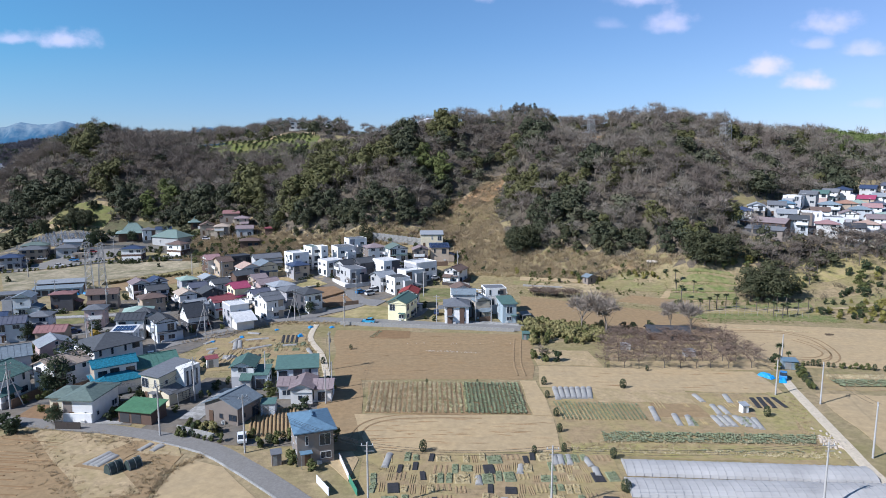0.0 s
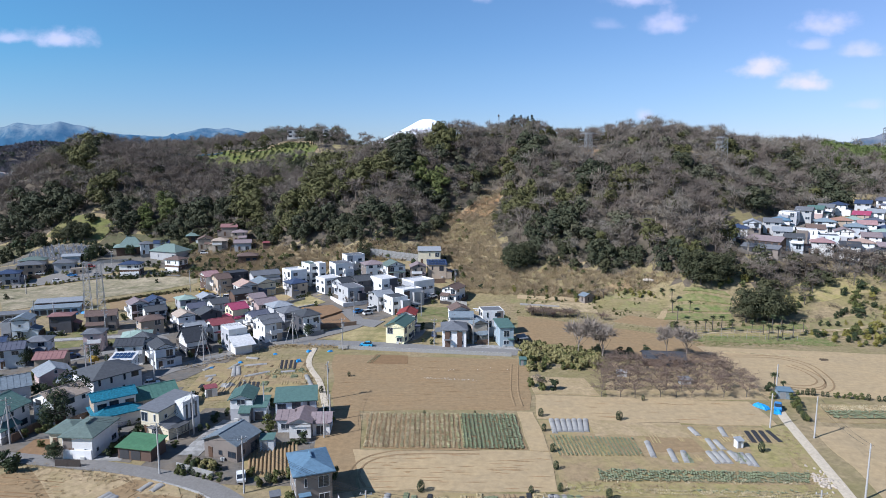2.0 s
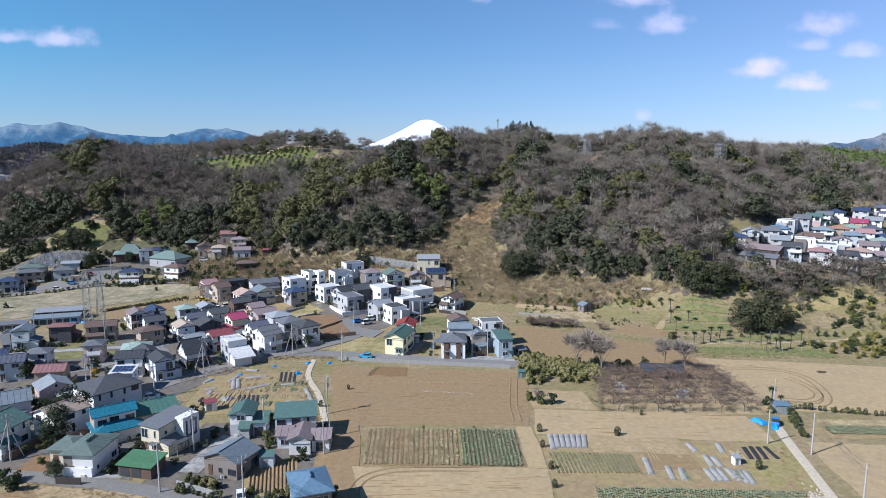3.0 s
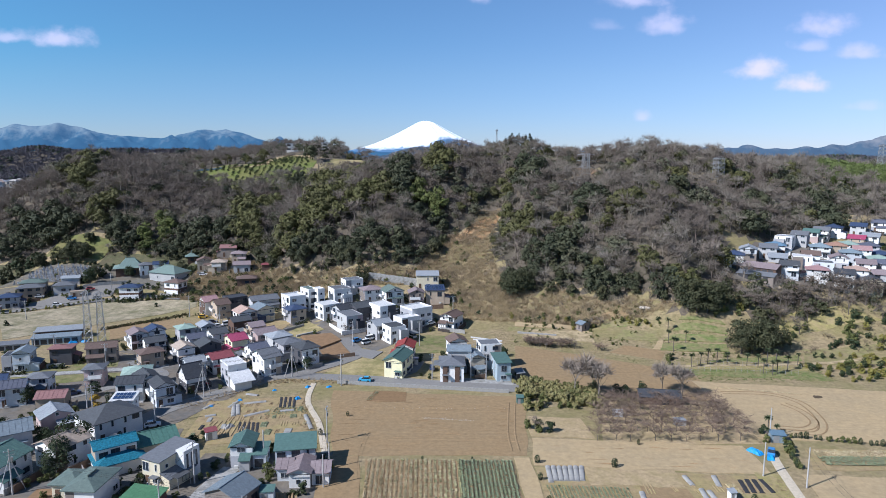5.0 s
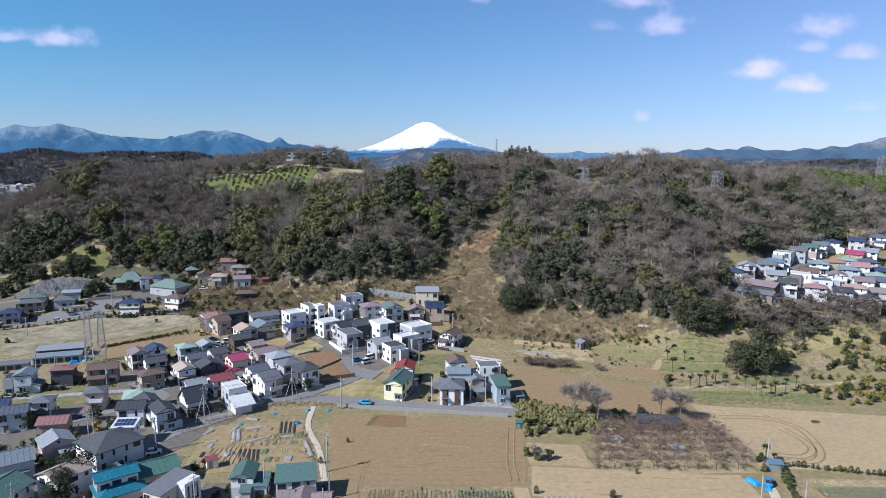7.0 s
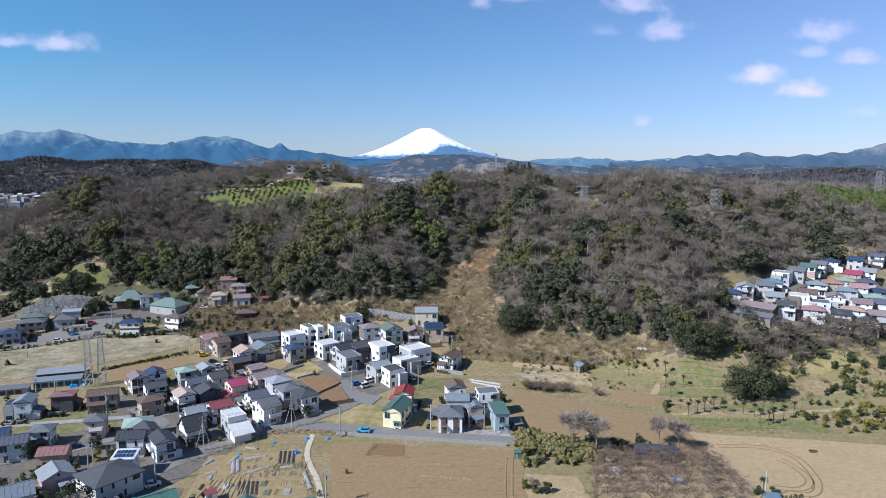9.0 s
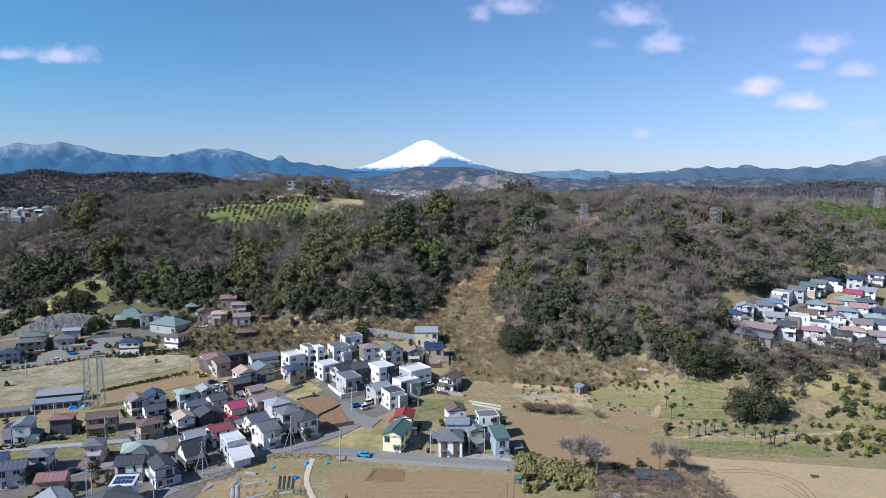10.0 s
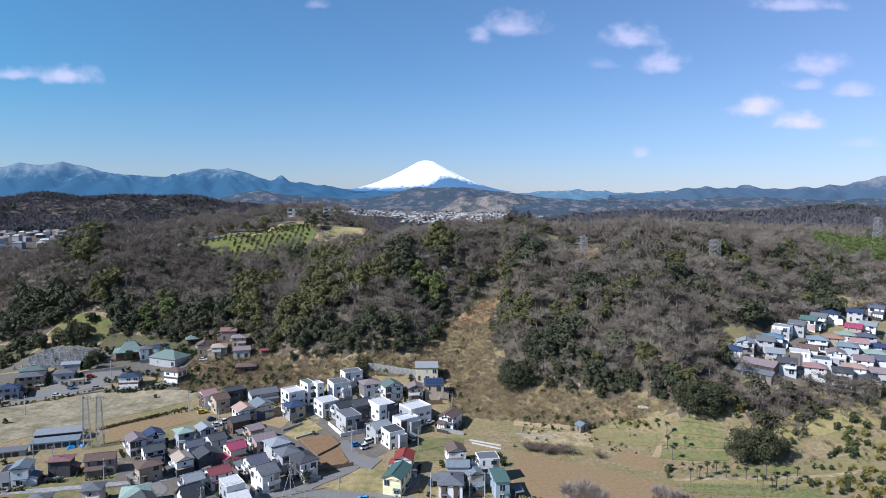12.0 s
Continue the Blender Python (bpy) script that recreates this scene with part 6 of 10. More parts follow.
furrows([(-34.0, 106.5), (-25.5, 107), (-28.4, 119.4), (-37.2, 119.4)], 12, 0.5, 0.26, SOIL, "ridged earth rows between houses")
furrows([(-90, 89), (-78, 107.2), (-63.5, 104.6), (-57, 86.6)], 24, 0.45, 0.07, SOIL_DARK, "shallow furrows in a dry field")
furrows([(-15, 117.5), (16, 116.5), (16, 133), (-15.6, 133.8)], 36, 0.5, 0.12, SOIL, "planting ridges of the crop field")
furrows([(21.8, 114), (38.2, 113.8), (38.4, 121.4), (21.8, 122.6)], 21, 0.4, 0.12, GARDEN, "planting ridges of the garden")
furrows([(-58, 145), (-46, 146), (-47, 155), (-57, 154)], 9, 0.6, 0.15, GARDEN, "planting ridges of the allotment")

furrows([(-23.5, 137), (-23.5, 167), (19, 167), (19.5, 137)], 24, 0.5, 0.032, SOIL, "faint ploughing lines across the field")
furrows([(-12.5, 102), (-15.5, 116), (20, 115), (19.5, 101.5)], 13, 0.5, 0.034, SOIL_PALE, "faint harrow lines across the dry field")
furrows([(22, 132.2), (22.5, 144.2), (69, 140), (69.5, 128)], 11, 0.6, 0.035, SOIL_PALE, "faint harrow lines across the dry field")
furrows([(79, 146), (78, 181), (146, 170), (138, 142)], 24, 0.7, 0.04, SOIL_PALE, "faint harrow lines across the wide field")
furrows([(-39.5, 80), (-40.5, 97), (-35.5, 94), (-24, 81)], 8, 0.5, 0.04, SOIL_PALE, "faint harrow lines in the field")


# tyre tracks pressed into the soil
def tracks(line, gap, label):
    g = Geo()
    pts = [Vector((x, y, 0)) for x, y in line]
    fine = []
    for i in range(len(pts) - 1):
        p0, p1, p2, p3 = pts[max(i - 1, 0)], pts[i], pts[i + 1], pts[min(i + 2, len(pts) - 1)]
        for k in range(8):
            t = k / 8
            fine.append(0.5 * ((2 * p1) + (p2 - p0) * t + (2 * p0 - 5 * p1 + 4 * p2 - p3) * t * t + (3 * p1 - p0 - 3 * p2 + p3) * t ** 3))
    for side in (-gap / 2, gap / 2):
        row = []
        for i, p in enumerate(fine):
            d = (fine[min(i + 1, len(fine) - 1)] - fine[max(i - 1, 0)]).normalized()
            n = Vector((-d.y, d.x, 0))
            c = p + n * side
            z = float(height(c.x, c.y)) + 0.155
            for w, up in ((-0.24, -0.05), (-0.1, 0.0), (0.1, 0.0), (0.24, -0.05)):
                row.append((c.x + n.x * w, c.y + n.y * w, z + up))
        g.add(row, [(i * 4 + k, i * 4 + k + 1, i * 4 + k + 5, i * 4 + k + 4) for i in range(len(fine) - 1) for k in range(3)])
    tagged(new("tyre_tracks", g.mesh("tyre_tracks", mat("pressed_earth", (0.265, 0.185, 0.10), 0.95, 0.25, 1.5, 0.4, 4.0))), label, "tracks", kind="stuff")


tracks([(80, 174.6), (92, 173.8), (97.5, 169), (98.3, 162.5), (96.0, 153.0), (91.5, 147.6), (86, 148.6)], 1.8, "dark curved tyre tracks in the pale field")
tracks([(84, 151), (90, 150.2), (94.5, 154), (95.2, 161), (93, 167)], 1.8, "dark curved tyre tracks in the pale field")
tracks([(-13.5, 102), (-15.2, 107), (-13.8, 112), (-9, 115), (-1, 115.6), (8, 115.4)], 1.7, "dark curved tyre tracks at the field corner")
tracks([(17.5, 138), (17.5, 146), (18.5, 156), (20, 168)], 1.7, "tyre tracks along the field edge")

rng = np.random.default_rng(19)
lump = Geo().add([(-0.3, -0.2, -0.05), (0.3, -0.25, -0.05), (0.35, 0.2, -0.05), (-0.25, 0.25, -0.05), (-0.15, -0.1, 0.2), (0.18, -0.08, 0.24), (0.15, 0.12, 0.18), (-0.12, 0.1, 0.22)],
                 [(3, 2, 1, 0), (4, 5, 6, 7), (0, 1, 5, 4), (1, 2, 6, 5), (2, 3, 7, 6), (3, 0, 4, 7)])
STONE_PALE = mat("pale_field_stone", (0.46, 0.40, 0.33), 0.9, 0.2)
places = [[-4 + k * 0.33 + rng.normal() * 0.2, 156.6 - k * 0.045 + rng.normal() * 0.25, 0.08, rng.uniform(0.2, 0.75), rng.uniform(0, 6), 0, 1.0] for k in range(40)]
places += [[rng.uniform(-20, 18), 163 + rng.normal() * 1.0, 0.08, rng.uniform(0.2, 0.5), rng.uniform(0, 6), 0, 1.0] for k in range(16)]
places += [[66.0 + rng.normal() * 1.0, 105.0 + rng.normal() * 1.6, 0.05, rng.uniform(0.4, 1.3), rng.uniform(0, 6), 0, 1.0] for k in range(90)]
scatter("field_stones", [proto_of(lump)], places, STONE_PALE, "line of pale stones left in the field", "stones")

# clods and streaks of darker, damper earth left by the harrow
def streaks(quad, n, label, seed):
    g, rs = Geo(), random.Random(seed)
    a, b, c, d = [Vector(p) for p in quad]
    for k in range(n):
        u, v = rs.random(), rs.random()
        p = (a * (1 - u) + b * u) * (1 - v) + (d * (1 - u) + c * u) * v
        e = (b - a).normalized() * rs.uniform(0.5, 2.6)
        z = float(height(p.x, p.y)) + 0.12
        w = rs.uniform(0.06, 0.16)
        g.add([(p.x - e.x, p.y - e.y, z), (p.x, p.y - w, z), (p.x + e.x, p.y + e.y, z), (p.x, p.y + w, z), (p.x, p.y, z + 0.05)], [(0, 1, 4), (1, 2, 4), (2, 3, 4), (3, 0, 4)])
    tagged(new("earth_streaks", g.mesh("earth_streaks", mat("damp_earth", (0.335, 0.225, 0.12), 0.95, 0.25))), label, "soil", kind="stuff")


streaks([(-12, 102), (19.5, 101.8), (19.8, 114), (-14, 115)], 60, "damp streaks in the dry harrowed field", 1)
streaks([(-22, 138), (19, 138), (22, 168), (-27, 172)], 65, "damp streaks in the ploughed field", 2)
streaks([(23, 132.5), (69, 128.5), (69, 139), (23, 143)], 22, "damp streaks in the dry field", 3)
streaks([(-86, 90), (-58, 87), (-64, 103), (-76, 106)], 40, "damp streaks in the furrowed field", 4)

sheet("garden_ground", [(-57.4, 235.1), (-50.6, 229.0), (-43.5, 239.5), (-52.3, 250.7)], STRAW_GRASS, 0.14, "rough grass garden above the terraces", "garden", cell=3.0)
sheet("garden_ground", [(-70.5, 246.7), (-60.3, 241.4), (-58.1, 250.7), (-68.9, 254.6)], GARDEN, 0.14, "bare garden plot beside houses", "garden", cell=3.0)
wall_run((-58.5, 238.2), (-52.4, 245.1), 0.7, 0.25, CONCRETE, "low dark retaining wall of a garden")
wall_run((-52.1, 230.6), (-46.3, 236.0), 0.5, 0.8, CONCRETE, "pale concrete strip across a garden")

# ---------------------------------------------------------------- plants
LEAF = {"dark": ("dark green", mat("bush_dark", (0.040, 0.055, 0.024), 0.8, 0.4, 1.2)), "olive": ("olive green", mat("bush_olive", (0.10, 0.11, 0.035), 0.8, 0.35, 1.2)),
        "yellow": ("yellow-green", mat("bush_yellow", (0.20, 0.18, 0.045), 0.8, 0.3, 1.2)), "orange": ("orange-yellow", mat("bush_orange", (0.30, 0.20, 0.03), 0.8, 0.3, 1.2)),
        "straw": ("straw-coloured bamboo-grass", mat("bush_straw", (0.27, 0.24, 0.10), 0.85, 0.3, 1.2)), "bigdark": ("dark green", mat("tree_dark", (0.055, 0.062, 0.030), 0.8, 0.4, 0.5, second=(0.11, 0.105, 0.05), second_scale=0.25))}
CROWN, TRUNK = {}, Geo().tube((0, 0, -0.3), (0.02, 0, 0.55), 0.035, 0.018, 6).mesh("trunk", BARK)


def clipped_crown(seed):
    """An egg of small leaves down to the ground."""
    rng = np.random.default_rng(seed)
    g = Geo()
    for k in range(620):
        d = rng.normal(size=3)
        d /= np.linalg.norm(d)
        r = rng.uniform(0.86, 1.06)
        p = np.array([d[0] * 0.34 * r, d[1] * 0.34 * r, 0.46 + d[2] * 0.52 * r])
        n = d + rng.normal(size=3) * 0.4
        a = np.cross(n, rng.normal(size=3))
        a /= np.linalg.norm(a)
        b = np.cross(n / np.linalg.norm(n), a)
        s = rng.uniform(0.03, 0.055)
        g.add([tuple(p - a * s - b * s * 0.5), tuple(p + a * s - b * s * 0.5), tuple(p + b * s * 1.1)], [(0, 1, 2)])
    return g


def crown_mesh(c, kind, k):
    key = (c, kind, k)
    if key not in CROWN and kind == "clipped":
        CROWN[key] = clipped_crown(200 + k).mesh("crown", LEAF[c][1])
    if key not in CROWN:
        g = leafy_tree(60 + k, 0.5, 12, 680, -0.14, 0.066) if kind == "bush" else leafy_tree(80 + k, 0.5, 22, 2400, 0.08, 0.027)
        g.v, g.f = g.v[10:], [tuple(i - 10 for i in f) for f in g.f[7:]]
        CROWN[key] = g.mesh("crown", LEAF[c][1])
    return CROWN[key]


PLANTED = [0]


def leafy_thing(x, y, h, c, kind, label, category, group, wide=1.0, tall=1.0):
    PLANTED[0] += 1
    k = PLANTED[0]
    root = new("tree" if kind == "tree" else "bush")
    root.matrix_basis = pose(x, y, float(height(x, y)) + 0.05, 0, 0, k * 47 % 360) @ Matrix.Diagonal((h * wide * (1.0 + 0.1 * (k % 3)), h * wide, h * tall, 1))
    tagged(root, label, category, group)
    part("trunk", TRUNK, root)
    part("crown", crown_mesh(c, kind, k % 3), root)


FAR_BUSHES = {k: [] for k in LEAF}


def bush(x, y, s, c):
    if y > 172 or y < 0:
        # far off: one of a thicket
        g = random.Random(int(x * 31 + y * 17))
        FAR_BUSHES[c].append([x, y, float(height(x, y)), s, g.uniform(0, 6.28), g.randrange(3), g.uniform(0.9, 1.2)])
        return
    if c == "dark" and s < 2.0:
        leafy_thing(x, y, s, c, "clipped", "dark green clipped upright bush", "bush", "clipped bushes", 0.95, 1.1)
    else:
        leafy_thing(x, y, s, c, "bush", "%s rounded bush with dense leaves" % LEAF[c][0], "bush", "bushes")


def leafy(x, y, h, c):
    leafy_thing(x, y, h, c, "tree", "%s evergreen tree with a dense crown" % LEAF[c][0], "tree", "evergreen trees")


TWIG = mat("grey_brown_twigs", (0.17, 0.14, 0.115), 0.95, 0.3, 1.0)
TWIG_RED = mat("reddish_orchard_twigs", (0.185, 0.135, 0.105), 0.95, 0.3, 1.0)


def bare_meshes(seed, spread, twigs, thin, m):
    g = bare_tree(seed, spread, twigs, thin)
    t = Geo()
    t.v, t.f = g.v[:10 + 36], g.f[:7 + 30]
    c = Geo()
    c.v, c.f = g.v[46:], [tuple(i - 46 for i in f) for f in g.f[37:]]
    return t.mesh("trunk", BARK), c.mesh("crown", m)


BIG_BARE = [(bare_meshes(36 + k, 0.46, 60, 0.62, TWIG)[0], winter_tree(300 + k, 1500).mesh("crown", mat("pale_twigs", (0.29, 0.245, 0.205), 0.95, 0.2, 0.5))) for k in range(2)]
BARE = [bare_meshes(30 + k, 0.42, 260, 0.9, TWIG) for k in range(3)]
GROVE = [bare_meshes(40 + k, 0.62, 330, 0.9, TWIG_RED) for k in range(4)]


def bare_thing(x, y, h, w, pair, label, group):
    PLANTED[0] += 1
    root = new("tree")
    root.matrix_basis = pose(x, y, float(height(x, y)) + 0.05, 0, 0, PLANTED[0] * 73 % 360) @ Matrix.Diagonal((h * w, h * w, h, 1))
    tagged(root, label, "tree", group)
    part("trunk", pair[0], root)
    part("crown", pair[1], root, "leafless twigs")


def bare(x, y, h, w):
    bare_thing(x, y, h, w, BARE[PLANTED[0] % 3], "leafless tree with spreading grey-brown twigs", "bare trees")


def grove_tree(x, y, h):
    bare_thing(x, y, h * 1.12, 1.12, GROVE[PLANTED[0] % 4], "pruned leafless orchard tree with reddish twigs", "orchard trees")


def palm_meshes():
    t = Geo().tube((0, 0, -0.05), (0.01, 0, 0.84), 0.022, 0.03, 6)
    c = Geo()
    rng = np.random.default_rng(3)
    for k in range(26):
        a, up = k * 2.4, rng.uniform(-0.5, 0.9)
        d = np.array([math.cos(a), math.sin(a), up])
        d /= np.linalg.norm(d)
        e = np.array([-math.sin(a), math.cos(a), 0])
        p = np.array([0, 0, 0.86]) + d * 0.11
        q = np.array([0, 0, 0.86]) + d * 0.25 - np.array([0, 0, 0.05])
        c.add([(0, 0, 0.86), tuple(p + e * 0.05), tuple(q), tuple(p - e * 0.05)], [(0, 1, 2, 3)])
    return t.mesh("trunk", BARK), c.mesh("fronds", mat("palm_fronds", (0.055, 0.07, 0.03), 0.7, 0.3))


PALM = palm_meshes()


def palm(x, y, h):
    PLANTED[0] += 1
    root = new("palm_tree")
    root.matrix_basis = pose(x, y, float(height(x, y)), 0, 0, PLANTED[0] * 31 % 360) @ Matrix.Diagonal((h, h, h, 1))
    tagged(root, "slender fan palm with a shaggy dark crown", "palm", "palm row")
    part("trunk", PALM[0], root)
    part("fronds", PALM[1], root)


# tall dry grass, brush and orchard bushes
def strew(name, protos, n, box, size, material, label, category, ok, seed, width=1.0):
    rng = np.random.default_rng(seed)
    out = []
    while len(out) < n:
        x, y = rng.uniform(box[0], box[1]), rng.uniform(box[2], box[3])
        if ok(x, y):
            out.append([x, y, float(height(x, y)) - 0.05, rng.uniform(*size), rng.uniform(0, 6.28), rng.integers(0, len(protos)), width * rng.uniform(0.8, 1.2)])
    scatter(name, protos, out, material, label, category)


def open_slope(x, y):
    return y > 238 and height(x, y) > 2.2 and not wooded(x, y) and not inside(x, y, 175, 275, 70, 40, 20) and not (-50 < x < 5 and y < 278) and y < 340


DRY_TALL = mat("tall_dry_grass", (0.42, 0.33, 0.195), 0.95, 0.28, 0.4, second=(0.40, 0.31, 0.20), second_scale=0.1)
strew("tall_dry_grass", [tuft(50 + k, 22, 0.9, 1.0, 0.05, 0.7) for k in range(3)], 8200, (-120, 125, 228, 335), (0.9, 2.0), DRY_TALL, "tall golden dry grass on the slope", "grass", open_slope, 6)
strew("slope_brush", [proto_of(bare_tree(90 + k, 0.55, 70, 1.6)) for k in range(3)], 190, (-120, 125, 232, 335), (1.4, 2.8), mat("brush_twigs", (0.17, 0.135, 0.095), 0.95, 0.3, 0.3), "bare brushwood on the grassy slope", "brush", open_slope, 7)
strew("slope_bushes", [proto_of(leafy_tree(95 + k, 0.6, 6, 200, -0.1, 0.1)) for k in range(3)], 130, (-138, 125, 232, 335), (1.2, 2.6), LEAF["olive"][1], "low olive-green bushes on the slope", "bushes", lambda x, y: open_slope(x, y) and abs(x - 26) > 12, 8)
strew("rim_trees", [proto_of(leafy_tree(95 + k, 0.55, 10, 420, 0.0, 0.062)) for k in range(3)], 150, (-235, 145, 226, 352), (4.0, 7.0), LEAF["bigdark"][1], "dark evergreen trees along the edge of the woods", "woods",
      lambda x, y: -2 < y - np.interp(x, RIM_X, RIM_Y) < 14 and not (5 < x < 34), 9)
citrus = []
for quad in ([(-168, 431), (-92, 428), (-94, 482), (-178, 468)], [(-142, 480), (-96, 484), (-100, 500), (-130, 497)]):
    citrus += [q for q in rows_of(quad, 3.7, 2.7, 2.1, np.random.default_rng(10), 0.12) if not inside(q[0], q[1], -155, 452, 10, 8)]
scatter("citrus_orchard", [proto_of(leafy_tree(97 + k, 0.6, 6, 120, -0.1, 0.12)) for k in range(3)], citrus, mat("citrus_leaves", (0.06, 0.075, 0.026), 0.7, 0.35, 0.4), "rows of dark green citrus bushes on a grassy hilltop", "orchard")
valley_grass = lambda x, y: y < 180 and not (-32 < x < 26 and 98 < y < 180) and not any(abs(x - cx) < rx and abs(y - cy) < ry for cx, cy, rx, ry in ((48, 136, 30, 12), (105, 160, 50, 26), (-65, 96, 28, 14)))
strew("field_weeds", [tuft(70 + k, 14, 0.5, 0.5, 0.03, 0.35) for k in range(3)], 10500, (20, 165, 176, 256), (0.4, 1.0), mat("dry_weeds", (0.34, 0.27, 0.15), 0.95, 0.3, 0.3, second=(0.15, 0.165, 0.06), second_scale=0.09), "dry and green weeds over the meadow", "grass",
      lambda x, y: not (22 < x < 79 and y < 199.5) and not (22 < x < 62 and y < 233 - (x - 0) * 0.5) and not inside(x, y, 67, 211, 7, 6) and not (75 < x < 150 and y < 183), 12)
strew("gully_scrub", [proto_of(bare_tree(240 + k, 0.6, 110, 1.2)) for k in range(3)], 420, (-6, 62, 258, 345), (1.8, 4.2), mat("scrub_twigs", (0.17, 0.145, 0.11), 0.95, 0.3, 0.2, second=(0.12, 0.12, 0.065), second_scale=0.1), "grey-brown scrub along both sides of the bare gully", "brush", wooded, 44)
strew("garden_weeds", [tuft(70 + k, 14, 0.5, 0.5, 0.03, 0.35) for k in range(3)], 6500, (-66, 66, 80, 176), (0.3, 0.7), mat("dry_weeds_near", (0.26, 0.23, 0.11), 0.95, 0.3, 0.3, second=(0.14, 0.17, 0.05), second_scale=0.1), "dry grass and weeds among the garden plots", "grass",
      lambda x, y: valley_grass(x, y) and not (-46 < x < 21 and 82 < y < 101 and x < -13) and not (-30 < x < 21 and 100 < y < 140), 13)
strew("undergrowth", [tuft(190 + k, 12, 0.9, 1.0, 0.06, 0.8) for k in range(3)], 9000, (-330, 320, 226, 470), (1.2, 2.6), mat("undergrowth_twigs", (0.17, 0.14, 0.10), 0.95, 0.35, 0.1, second=(0.11, 0.115, 0.06), second_scale=0.05), "dry undergrowth below the trees of the hillside", "undergrowth", wooded, 43)
# tall bamboo-grass hedge beside the field
strew("bamboo_grass", [proto_of(leafy_tree(120 + k, 0.8, 8, 330, -0.15, 0.075)) for k in range(3)], 190, (21, 44, 158, 184), (1.8, 3.4), mat("bamboo_grass_leaves", (0.27, 0.24, 0.105), 0.9, 0.3, 0.5, second=(0.17, 0.18, 0.065), second_scale=0.25), "dense straw-green bamboo-grass hedge beside the field", "hedge",
      lambda x, y: not inside(x, y, 28.4, 165.6, 5.0, 2.6, 20) and (y < 183 - (x - 22) * 0.42 and y > 171.5 - (x - 22) * 0.42) and x > 24 - (y - 170) * 0.1, 31)
# bamboo grove on the ridge
strew("bamboo_grove", [proto_of(leafy_tree(99 + k, 0.3, 12, 220, 0.1, 0.05)) for k in range(2)] + [tuft(150, 50, 0.5, 1.0, 0.022, 0.3)], 900, (238, 350, 386, 442), (8, 11), mat("bamboo_leaves", (0.115, 0.145, 0.045), 0.8, 0.3, 0.3), "pale green bamboo grove on the ridge", "bamboo", lambda x, y: y > 389 + (x - 240) * 0.38 and x > 238 + (y - 389) * 0.25, 14)


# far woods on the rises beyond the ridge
def far_wooded(x, y):
    return abs(x) < y * 0.78 and swell(x, y, 420.0) + 0.5 * swell(y, x, 150.0) > (-1.1 if x < -150 else -0.75) and not (-110 < x - (y - 600) * 0.02 < 140) and not inside(x, y, -530, 770, 175, 230, 35)


def far_tree(seed, n=30):
    """A leafless crown seen from afar: a dome of short broad twigs."""
    rng = np.random.default_rng(seed)
    g = Geo()
    for k in range(n):
        d = rng.normal(size=3)
        d[2] = abs(d[2]) * 0.8
        d /= np.linalg.norm(d)
        p = np.array([d[0] * 0.26, d[1] * 0.26, 0.45 + d[2] * 0.25])
        facing_sliver(g, p, p + (d + rng.normal(size=3) * 0.6) * 0.28, 0.06, d, rng)
    return proto_of(g)


# twig colours shifted towards blue to carry the haze of the distance
strew("far_woods", [far_tree(110 + k) for k in range(4)], 19000, (-1300, 1300, 620, 1750), (8.5, 13), mat("far_wood_twigs_haze", (0.098, 0.094, 0.110), 0.95, 0.25, 0.03, second=(0.145, 0.135, 0.150), second_scale=0.012), "leafless woods on hills beyond the ridge, tinted blue for haze", "woods", far_wooded, 15)
strew("far_evergreens", [proto_of(leafy_tree(110 + k, 0.75, 8, 80, 0.0, 0.17)) for k in range(3)], 2300, (-1300, 1300, 620, 1700), (7, 12), mat("far_evergreen_leaves", (0.062, 0.078, 0.056), 0.9, 0.3, 0.03), "dark evergreen trees on hills beyond the ridge", "woods",
      lambda x, y: far_wooded(x, y) and swell(x + 90, y, 230.0) + 0.6 * swell(y, x, 80.0) > 0.25, 16)


def conifer(x, y, h):
    g = Geo()
    rng = np.random.default_rng(int(x * 10))
    for k in range(150):
        f = rng.uniform(0, 1)
        r = 0.16 * (1 - f) + 0.02
        a = rng.uniform(0, 6.28)
        p = np.array([r * math.cos(a), r * math.sin(a), 0.15 + 0.83 * f])
        q = p + np.array([0.08 * math.cos(a), 0.08 * math.sin(a), -0.05])
        e = np.array([-math.sin(a), math.cos(a), 0]) * 0.035
        g.add([tuple(p - e), tuple(p + e), tuple(q)], [(0, 1, 2)])
    root = new("conifer")
    root.matrix_basis = pose(x, y, float(height(x, y)), 0, 0, 0) @ Matrix.Diagonal((h, h, h, 1))
    tagged(root, "narrow dark conifer standing on the hilltop", "tree", "hilltop conifers")
    part("trunk", Geo().tube((0, 0, -0.02), (0, 0, 0.9), 0.02, 0.005, 5).mesh("trunk", BARK), root)
    part("crown", g.mesh("crown", mat("conifer_needles", (0.035, 0.04, 0.022), 0.85, 0.3)), root)


for k in range(9):
    conifer(40 + k * 2.0 + (k % 2) * 0.6, 393 + (k % 3) * 1.5, 7.6 + (k * 37 % 5) * 0.5)

# ---------------------------------------------------------------- poles, wires, pylons, vehicles, plots
POLE_M = mat("concrete_pole", (0.42, 0.41, 0.40), 0.85, 0.12, 2.0)
POLE_TOPS = []


